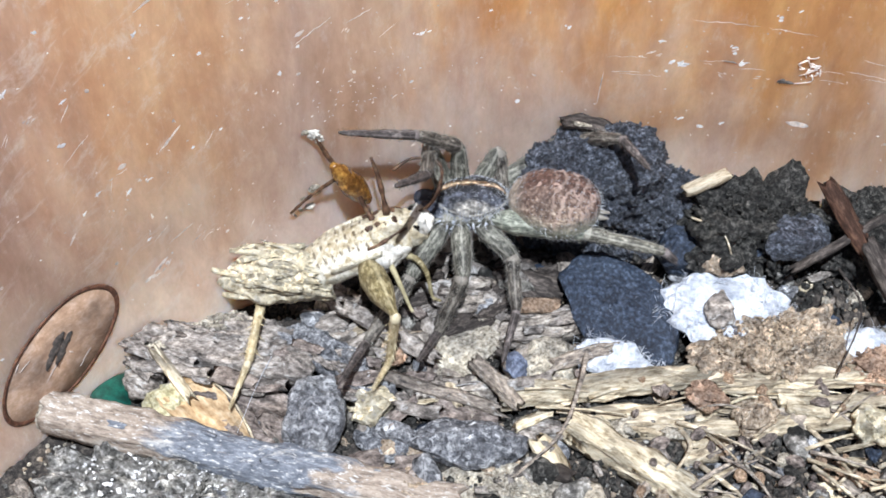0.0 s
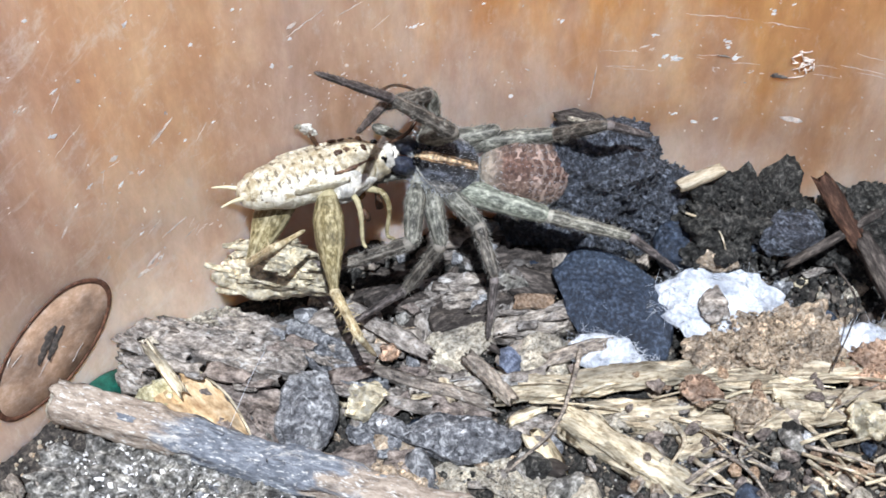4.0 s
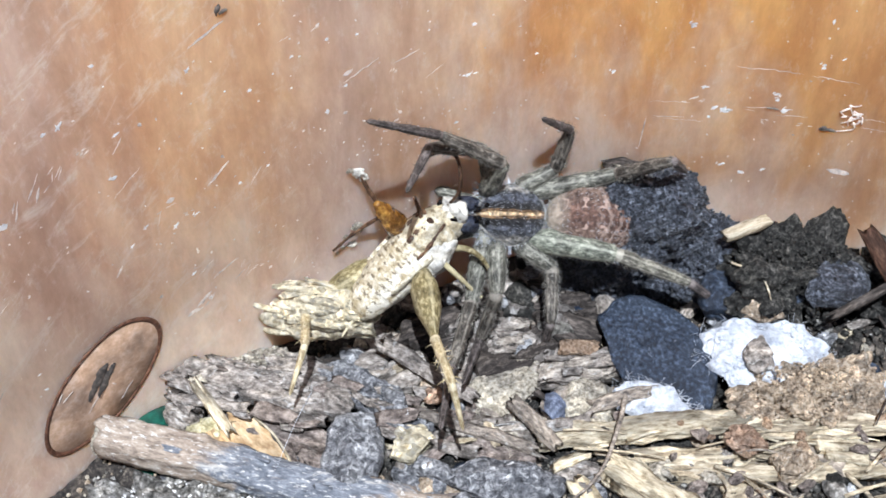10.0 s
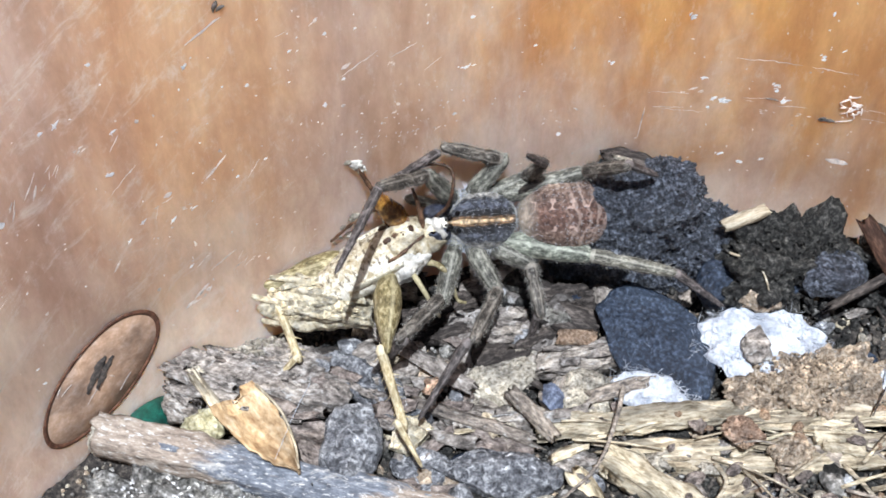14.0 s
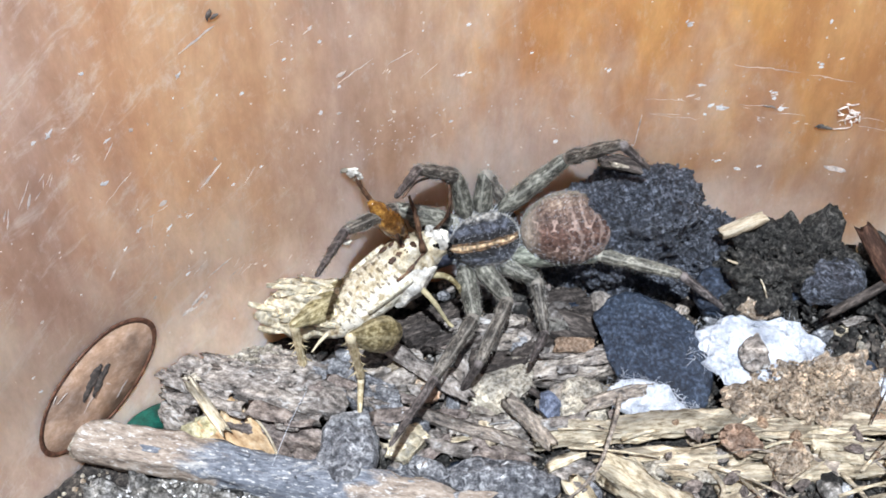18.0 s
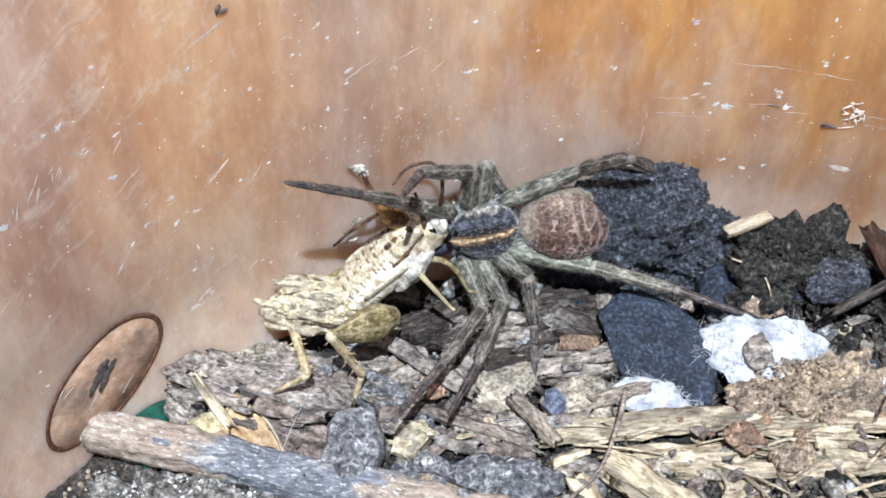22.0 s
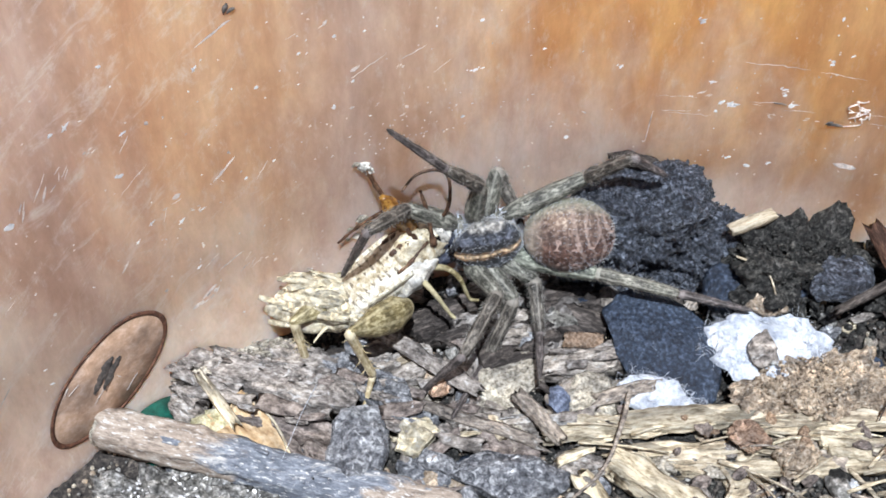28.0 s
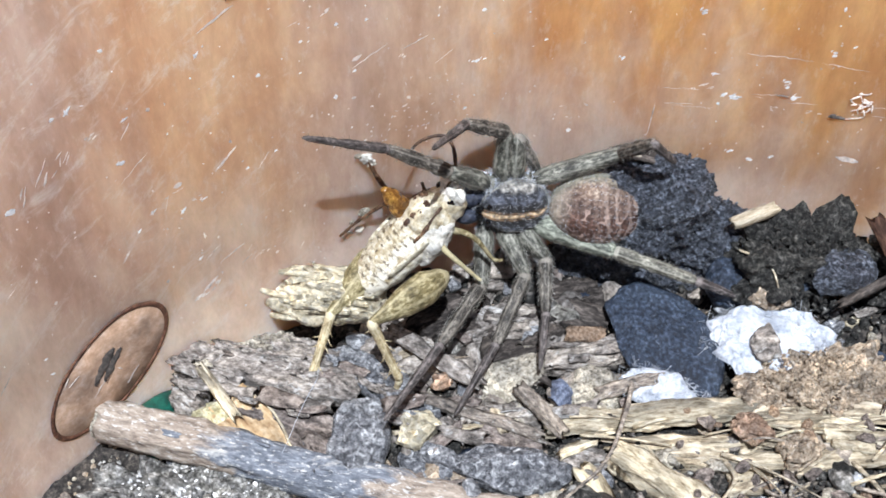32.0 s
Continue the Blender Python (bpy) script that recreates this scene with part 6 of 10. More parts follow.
part("abdomen", cricket_abdomen_bm(), M_CRICKET, cricket, "ringed cream abdomen with dark dots")
part("pronotum", loft_bm([(0.0, 2.5, 2.3, 0.4), (0.3, 3.0, 2.8, 0.4), (1.0, 3.05, 2.9, 0.45), (2.4, 2.85, 2.75, 0.45), (3.6, 2.5, 2.5, 0.4), (4.2, 2.2, 2.2, 0.35), (4.5, 1.8, 1.8, 0.3)], 28, 22, 0.08),
     M_SHIELD, cricket, "cream saddle-shaped neck shield")
part("head", stone_bm(1.7, 2.2, 2.3, 23, 0.15, 2, 4, 0.05), M_SHIELD, cricket, "crushed pale head").matrix_basis = at(4.9, 0, 0.1)
part("pulp", stone_bm(1.3, 1.7, 1.5, 24, 0.35, 0, 4, 0.12), M_PULP, cricket, "wet white chewed flesh").matrix_basis = at(5.9, -0.4, 0.9)
for _s in (1, -1):
    _o = part("wing_pad", splinter_bm(6.0, 1.6, 0.5, 25, 16, 12, 0.05, 0.0, 0.06), M_CRICKET, cricket, "short white wing pad")
    _o.matrix_basis = at(-2.2, 3.1 * _s, 0.8, 62 * _s, 0, 3 * _s)
    _o = part("cercus", tube_bm([(0, 0, 0), (-1.4, 0.5 * _s, 0.3), (-2.8, 1.0 * _s, 0.3)], 0.3, 7, tip=0.2), M_SHIN, cricket)
    _o.matrix_basis = at(-10.0, 0.9 * _s, 0.2)
    for _x, _d in ((3.0, 0.9), (0.9, 0.2)):
        _o = part("foreleg", tube_bm([(0, 0, 0), (_d * 1.2, 1.8 * _s, 0.3), (_d * 1.6, 2.8 * _s, -1.2), (_d * 1.0, 3.2 * _s, -4.2), (_d * 1.8, 3.8 * _s, -4.8)], 0.4, 8, tip=0.35, steps=5), M_OLIVE, cricket)
        _o.matrix_basis = at(_x, 2.2 * _s, -1.6)
    for _n, _g in (("A", 1), ("B", -1)):
        if _g != _s:
            continue
        cricket_parts[_n, "femur"] = part("hind_femur", loft_bm([(x, w * 0.75, w, 0) for x, w, _h, _z in rounded([(-0.6, 0.6), (0.4, 1.4), (2.8, 2.15), (5.6, 1.95), (9.2, 0.85), (10.7, 0.55), (11.0, 0.2)], 30)], 16, 30, 0.05), M_OLIVE, cricket, "swollen olive-brown hind thigh")
        cricket_parts[_n, "tibia"] = part("hind_tibia", loft_bm(rounded([(-0.4, 0.25), (0.1, 0.6), (4.5, 0.5), (8.8, 0.5), (9.2, 0.2)], 20), 10, 31, 0.06), M_SHIN, cricket)
        cricket_parts[_n, "tarsus"] = part("hind_tarsus", loft_bm(rounded([(-0.2, 0.2), (0.2, 0.42), (3.0, 0.3), (5.2, 0.22), (5.6, 0.08)], 14), 8, 32, 0.08), M_SHIN, cricket)
        tagged(part("spine_comb", hairs_bm(loft_bm(rounded([(0.5, 0.5), (8.6, 0.45)], 12), 8, 33), 26, 1.1, 0.09, 34, (0.7, 0, 0)), M_SHIN, cricket_parts[_n, "tibia"], smooth=False), kind="stuff")
for _s in (1, -1):
    part("side_stripe", tube_bm([(-0.6, 2.5 * _s, 1.5), (1.2, 2.62 * _s, 1.75), (2.8, 2.3 * _s, 1.95), (4.2, 1.7 * _s, 1.7)], 0.26, 7, wob=0.5, seed=4), M_CHITIN, cricket, "dark brown side stripe")
    part("flank_lobe", stone_bm(3.2, 0.9, 1.8, 61, 0.3, 2, 4, 0.12), M_PULP, cricket, "white soft flank").matrix_basis = at(0.4, 2.5 * _s, -0.5, 0, -14, 4 * _s)
    part("eye", sphere_bm(0.55, (1, 0.8, 1.1)), M_EYE, cricket, "dark eye").matrix_basis = at(5.3, 1.55 * _s, 1.1)
    for _k in range(4):
        part("blotch", stone_bm(0.5, 0.35, 0.2, 70 + _k, 0.4, 0, 3, 0.1), M_CHITIN, cricket).matrix_basis = at(0.5 + _k * 0.95, (1.1 - 0.1 * _k) * _s, 3.12 - 0.12 * _k, -20 * _s, 4, 30 * _k)
part("antenna", tube_bm([(5.6, -0.2, 1.8), (8.2, -1.6, 3.8), (10.2, -0.6, 6.0), (10.0, 0.4, 7.3), (7.8, 0.8, 8.4), (5.4, 0.3, 8.3)], 0.24, 6, tip=0.6), M_CHITIN, cricket, "long dark curved feeler")

# ---- dried remains by the wall ----
remains = base("insect_remains", at(-12.4, -1.4, 15.0), "dried amber insect leg and frass clinging to the wall", "remains")
part("shell", loft_bm(rounded([(-3.9, 0.4), (-2.6, 0.95), (0, 1.4), (2.4, 1.15), (3.8, 0.6)], 20), 12, 51, 0.15), M_AMBER, remains, "shiny amber shell").matrix_basis = at(2.3, -0.7, -0.6, 0, 62, 14)
for _k, _pts in enumerate((((1.2, -0.5, 1.2), (-0.2, -0.1, 3.6), (-1.2, 0.4, 5.8)), ((5.0, -3.4, -4.6), (3.4, -1.8, -2.2), (2.2, -0.7, 1.8)), ((6.2, -2.8, -3.2), (5.4, -1.0, 0.4), (4.6, 0.2, 2.6)),
                           ((1.6, -0.4, 0.6), (-2.0, -0.6, -2.6), (-4.6, -1.4, -5.0)))):
    part("leg", tube_bm(_pts, 0.36 if _k < 3 else 0.26, 7, seed=_k, wob=0.3), M_CHITIN, remains, "brittle brown leg")
for _k, (_x, _z, _s) in enumerate(((-2.6, -5.4, 0.5), (-1.8, -2.6, 0.7), (-4.4, -6.4, 0.6), (-3.2, -4.0, 0.4), (-0.8, 5.2, 0.5), (-2.2, 6.6, 0.4), (-3.6, -5.8, 0.35))):
    _o = part("frass", stone_bm(1.0, 0.4, 0.8, 350 + _k, 0.7, 2, 3, 0.4), (M_PULP, M_CORK)[_k % 2], remains)
    _o.matrix_basis = at(_x, 0.55 + 0.22 * _x, _z, 0, 40 * _k, 20) @ Matrix.Scale(_s, 4)
part("frass", stone_bm(0.8, 0.4, 0.7, 52, 0.6, 3, 4, 0.4), M_PULP, remains, "white frass").matrix_basis = at(-1.4, 0.3, 6.0)


# ---- what moves ----


def motions():
    walk(spider, [
        (0, at(2.78, -0.92, 10.03, 15, 5.8, -179.8)), (0.5, at(1.48, -1.76, 9.98, 10, 6.5, -167.5)), (1, at(2.1, -1.6, 10.54, 10, -0.5, 172.4)),
        (1.5, at(2.44, -6.02, 9.97, -5, 6.7, -160.9)), (2, at(1.38, -0.51, 13.25, -30, -33.3, -168)), (2.5, at(0.91, -0.62, 13.38, -35, -35, -167.8)),
        (3, at(0.6, -0.68, 15.94, -38, -25.3, -167.9)), (3.5, at(0.55, -0.69, 15.95, -38, -25.6, -167.9)),
        (5.5, at(0.87, -1.03, 12.82, -38, -30.3, -171.7)), (6, at(0.97, -0.94, 12.8, -38, -30, -171.1)), (7, at(3.79, 0.1, 13.46, -38, -27.6, -170.2)),
        (8, at(3.11, -0.1, 13.09, -38, -22.6, -169.1)), (9, at(2.82, -0.19, 12.35, -38, -19.2, -168.7)),
        (9.5, at(2.97, -0.15, 12.19, -38, -18, -168.9)), (10, at(2.35, -0.2, 13.7, -38, -11.2, -169.7)),
        (11, at(-0.15, -1.72, 10.67, -30, -2.2, 177.4)), (12, at(-0.1, -0.83, 12.52, -30, -15.8, -167.9)),
        (12.5, at(-0.18, -0.81, 11.46, -30, -5.7, -168.4)), (13, at(0.18, -1.04, 10.12, -25, 4.7, -172.7)),
        (13.5, at(-0.17, -0.81, 12.95, -32, -12.1, -168.3)), (15.5, at(-1.24, -4.51, 10, -60, 6.3, -159.1)),
        (16, at(-1.24, -4.18, 9.98, -60, 6.5, -157.3)), (17, at(0.03, -1.11, 9.97, -40, 6.7, -164.8)), (18, at(0.07, -1.17, 9.99, -52, 6.3, -169.3)),
        (19, at(-0.85, -1.39, 10.01, -62, 6.1, -169.9)), (20, at(-0.73, -1.02, 11.44, -62, 4.3, -167.3)),
        (21, at(-0.76, -0.98, 10.95, -62, 2.2, -167.8)), (23, at(-0.67, -0.95, 11.12, -62, 3.4, -167.9)),
        (24, at(0.48, -0.66, 12.25, -62, -6.2, -168.5)), (25, at(0.45, -0.67, 12.2, -62, -6.4, -168.5)),
        (28, at(-0.78, -2.24, 10.01, -76, 6.1, -171.1)), (28.5, at(-0.71, -2.08, 10.01, -76, 6.1, -171.2)),
        (29, at(1.85, -0.33, 11.87, -66, -16.3, -169.2)), (30, at(2.01, -0.32, 12.94, -74, -7.3, -168.9)),
        (32, at(1.84, -0.36, 13.23, -74, -6.8, -168.8))])
    walk(spider_parts["abdomen"], [
        (0, at(-4.6, 0, 0, -4, -5.9, -12)), (0.5, at(-4.6, 0, 0, -4.8, -4.2, -3.4)), (1, at(-4.6, 0, 0, -4.8, 4.5, 4.1)),
        (1.5, at(-4.6, 0, 0, -5, -2.6, -8.9)), (2, at(-4.6, 0, 0, -3.3, 40.4, -3.9)), (2.5, at(-4.6, 0, 0, 1.6, 40.9, 3.5)),
        (3, at(-4.6, 0, 0, 1.7, 10.3, 3.8)), (3.5, at(-4.6, 0, 0, 1.8, 10.6, 4.1)), (5.5, at(-4.6, 0, 0, 5, 32.7, 12.6)),
        (6, at(-4.6, 0, 0, 4.5, 32.9, 11.7)), (7, at(-4.6, 0, 0, 4.1, 24.2, 10.9)), (8, at(-4.6, 0, 0, 4.1, 19.7, 10.7)),
        (9, at(-4.6, 0, 0, 1.4, 22.6, 3.5)), (9.5, at(-4.6, 0, 0, 0.8, 22.8, 1.7)), (10, at(-4.6, 0, 0, -0.2, 2.5, -2.4)),
        (11, at(-4.6, 0, 0, 0.2, 1.4, 8.3)), (12, at(-4.6, 0, 0, -0.3, 15, 5)), (12.5, at(-4.6, 0, 0, -2.7, 10, -6.2)),
        (13, at(-4.6, 0, 0, -2.8, 1.5, -7.4)), (13.5, at(-4.6, 0, 0, -1.9, 9.1, 2.3)), (15.5, at(-4.6, 0, 0, -3.9, 10.1, -9.5)),
        (16, at(-4.6, 0, 0, -4.5, 14.6, -12.3)), (17, at(-4.6, 0, 0, -4, 2.9, -9.1)), (18, at(-4.6, 0, 0, -3.9, 0.7, -4.7)),
        (19, at(-4.6, 0, 0, -4.1, 7.8, -7.7)), (20, at(-4.6, 0, 0, -4.7, 5.6, -13.1)), (21, at(-4.6, 0, 0, -4.1, 6, -6.4)),
        (23, at(-4.6, 0, 0, -4.2, 3.4, -8.1)), (24, at(-4.6, 0, 0, -2.3, 8.9, 9.8)), (25, at(-4.6, 0, 0, -2.3, 8.9, 9.8)),
        (28, at(-4.6, 0, 0, -3.9, 4, -4.6)), (28.5, at(-4.6, 0, 0, -3.9, 4, -4.6)), (29, at(-4.6, 0, 0, -0.8, 11.7, 17.6)),
        (30, at(-4.6, 0, 0, -4.8, 10.6, -2.8)), (32, at(-4.6, 0, 0, -5.1, 8.7, -4.4))])
    walk(spider_parts["L1", "femur"], [
        (0, at(2.3, 2.3, -0.9, 2, 36.1, 42.2)), (0.5, at(2.3, 2.3, -0.9, 7.4, 4.8, 57)), (1, at(2.3, 2.3, -0.9, 14.5, 23.9, 85)),
        (1.5, at(2.3, 2.3, -0.9, 26.4, -51.3, 46.6)), (2, at(2.3, 2.3, -0.9, 13.4, -22.7, 67.4)), (2.5, at(2.3, 2.3, -0.9, 5.7, -31.3, 84.3)),
        (3, at(2.3, 2.3, -0.9, 5.9, -22.1, 83.7)), (3.5, at(2.3, 2.3, -0.9, 5.7, -21.3, 84.2)), (5.5, at(2.3, 2.3, -0.9, 7.1, 0.3, 77)),
        (6, at(2.3, 2.3, -0.9, 7.1, -1.1, 74.7)), (7, at(2.3, 2.3, -0.9, 6.3, 15.7, 68.8)), (8, at(2.3, 2.3, -0.9, 11, -42.2, 51.2)),
        (9, at(2.3, 2.3, -0.9, 9.7, 15.5, 56)), (9.5, at(2.3, 2.3, -0.9, 11, -1.5, 66.7)), (10, at(2.3, 2.3, -0.9, 11.2, 3, 79.4)),
        (11, at(2.3, 2.3, -0.9, -6, -56.4, 112)), (12, at(2.3, 2.3, -0.9, 28.5, -27.4, 63.4)), (12.5, at(2.3, 2.3, -0.9, 31.4, -38.6, 58.3)),
        (13, at(2.3, 2.3, -0.9, 30.7, -26.6, 59.5)), (13.5, at(2.3, 2.3, -0.9, 30.2, -11.9, 61)), (15.5, at(2.3, 2.3, -0.9, -18.3, -59.2, 131.8)),
        (16, at(2.3, 2.3, -0.9, 1.6, -54.7, 108.2)), (17, at(2.3, 2.3, -0.9, 29.5, -27.4, 67.8)), (18, at(2.3, 2.3, -0.9, 15.5, -49.9, 89.7)),
        (19, at(2.3, 2.3, -0.9, 3.8, -47.4, 105.2)), (20, at(2.3, 2.3, -0.9, 11.3, -46.3, 94.9)), (21, at(2.3, 2.3, -0.9, 4.9, -46.1, 103.8)),
        (23, at(2.3, 2.3, -0.9, 5.5, -44.4, 102.8)), (24, at(2.3, 2.3, -0.9, 17.2, -57.4, 88)), (25, at(2.3, 2.3, -0.9, 17.4, -57.4, 87.7)),
        (28, at(2.3, 2.3, -0.9, -60.6, -66.9, 172.5)), (28.5, at(2.3, 2.3, -0.9, -59.9, -66.9, 171.7)), (29, at(2.3, 2.3, -0.9, 33.6, -61, 72.2)),
        (30, at(2.3, 2.3, -0.9, 23.9, -35.6, 84.8)), (32, at(2.3, 2.3, -0.9, 25.7, -34.9, 81.7))])
    walk(spider_parts["L1", "tibia"], [
        (0, at(6.79, 6.37, -5.32, 2.2, 33.3, 44.5)), (0.5, at(6.37, 8.57, -1.52, -36, 60, -5.2)), (1, at(2.9, 9.13, -3.94, 8.6, 59.6, 45.6)),
        (1.5, at(5.52, 5.71, 4.95, -64.1, 67.9, -33.1)), (2, at(4.96, 8.69, 1.99, 165.4, 72.7, -166.1)), (2.5, at(2.94, 8.68, 3, 21.6, 59.3, 47.4)),
        (3, at(3.07, 9.21, 1.92, 8.8, 54.7, 32.1)), (3.5, at(3, 9.25, 1.82, 8.8, 54.9, 32.1)), (5.5, at(3.98, 9.61, -0.94, 18.9, 47.7, 45.1)),
        (6, at(4.28, 9.53, -0.76, 18.3, 48.1, 44.3)), (7, at(4.91, 9.03, -2.93, 17.3, 20.1, 42.6)), (8, at(5.78, 6.63, 4.14, 19.3, 15.8, 48.9)),
        (9, at(6.34, 8.29, -2.91, 17.8, -3.8, 35.1)), (9.5, at(5.27, 9.18, -0.7, 16.5, -23.5, 40.6)), (10, at(3.68, 9.66, -1.29, 6, -29.1, 64.1)),
        (11, at(0.75, 6.14, 5.35, 5.4, 16.9, 69.1)), (12, at(5.28, 8.25, 2.56, 2.5, 13.1, 57.9)), (12.5, at(5.38, 7.29, 3.77, 1.8, -3.3, 50)),
        (13, at(5.7, 8.08, 2.46, -0.1, -31.2, 56.1)), (13.5, at(5.86, 8.72, 0.64, 7.4, -30.7, 41.6)), (15.5, at(-0.26, 5.16, 5.54, 31.1, -56, 8.5)),
        (16, at(0.95, 6.41, 5.22, 32.9, -41.4, 6.1)), (17, at(4.82, 8.47, 2.55, 9.8, -48.4, 38.4)), (18, at(2.33, 7.13, 4.84, 10.6, -38.8, 37.1)),
        (19, at(0.97, 7.2, 4.62, 14.9, -43.8, 30.6)), (20, at(1.86, 7.46, 4.52, 20.7, -45.8, 22.4)), (21, at(1.06, 7.35, 4.5, 19, -44.6, 24.8)),
        (23, at(1.11, 7.52, 4.35, 19.1, -45.2, 24.7)), (24, at(2.44, 6.34, 5.42, 5.9, -20.3, 48.3)), (25, at(2.46, 6.33, 5.42, 5.9, -20.4, 48.2)),
        (28, at(-0.62, 2.68, 6, 26.4, -55.9, 17.1)), (28.5, at(-0.62, 2.73, 6, 25.7, -55.8, 17.9)), (29, at(3.41, 5.76, 5.66, -1.1, -16.7, 59.5)),
        (30, at(2.85, 8.37, 3.47, 5, -29.1, 44.1)), (32, at(3.19, 8.38, 3.4, 14.5, -44.4, 28.3))])
    walk(spider_parts["L1", "tarsus"], [
        (0, at(12.16, 11.64, -10.26, 5.7, -19.9, 81.7)), (0.5, at(10.84, 8.16, -9.32, 6.5, -31.9, 79.8)),
        (1, at(6.09, 12.38, -11.7, 0.1, -27.7, 92.7)), (1.5, at(8.36, 3.86, -3.39, 29.3, -53.4, 50.1)), (2, at(2.36, 8.05, -6.6, 54.9, -39, 15.3)),
        (2.25, at(4.21, 10.05, -5.67, 54.8, 29.4, 16.5)), (2.5, at(6.05, 12.05, -4.74, -132, 81.8, -169.8)),
        (3, at(7.48, 11.98, -5.42, 40.7, 70.6, 3.1)), (3.5, at(7.38, 12.01, -5.54, 40.1, 70.7, 2.5)), (4.5, at(7.82, 12.95, -6.57, 44.5, 21.5, 8.1)),
        (5.5, at(8.26, 13.9, -7.6, 44.4, -27.7, 10.1)), (6, at(8.58, 13.73, -7.46, 44.6, -27.7, 9.5)), (6.5, at(9.86, 14.24, -6.74, 43, 19.2, 29.9)),
        (7, at(11.13, 14.75, -6.03, 72, 61.8, 70.6)), (8, at(11.48, 13.15, 1.68, 63.8, 69.1, 61.7)), (9, at(13.68, 13.46, -2.31, 92.1, 83, 90.6)),
        (9.5, at(11.54, 14.55, 2.89, 91.4, 76.5, 89.8)), (9.75, at(9.33, 15.64, 2.99, 72.6, 11.9, 67.2)),
        (10, at(7.12, 16.73, 3.09, 76.2, -53.1, 58.6)), (11, at(3.82, 14.19, 2.73, 66.7, -53.2, 70.6)), (12, at(9.93, 15.68, 0.52, 79, -38.6, 53.6)),
        (12.25, at(10.54, 14.93, 2.41, 77.6, 10.7, 58.8)), (12.5, at(11.16, 14.17, 4.3, 82.8, 59.9, 66.9)),
        (13, at(9.99, 14.47, 7.13, 73.7, 61.2, 56.4)), (13.5, at(11.64, 13.86, 5.24, 87, 67.2, 71.2)), (15.5, at(4.72, 5.91, 13.01, 72.4, 44, 53.9)),
        (16, at(7.67, 7.13, 11.17, 62, 40.8, 38.6)), (17, at(9.5, 12.18, 9.28, 76.5, 54.8, 57.8)), (17.5, at(8.71, 11.77, 9.88, 68.4, -0.8, 42.3)),
        (18, at(7.92, 11.37, 10.48, 77.2, -56.2, 26.1)), (19, at(6.56, 10.51, 10.85, 102.7, -51.6, -5.1)),
        (20, at(7.66, 9.85, 10.97, 99.1, -55.2, -0.7)), (21, at(6.87, 10.04, 10.82, 96.8, -54, 2.1)), (23, at(6.87, 10.17, 10.74, 97, -54.9, 1.9)),
        (24, at(8.06, 12.64, 8.54, 75.9, -46.2, 28.9)), (25, at(8.08, 12.63, 8.55, 76.1, -46, 28.7)), (28, at(4.21, 4.17, 13.45, 68.9, 22.5, 57.1)),
        (28.5, at(4.2, 4.28, 13.44, 68.8, 22.9, 56.9)), (29, at(7.78, 13.19, 8.25, 68.3, -15.5, 49)), (30, at(8.5, 13.84, 7.84, 84.6, -42.4, 17)),
        (32, at(8.85, 11.43, 9.7, 80.5, -45.5, 22.9))])
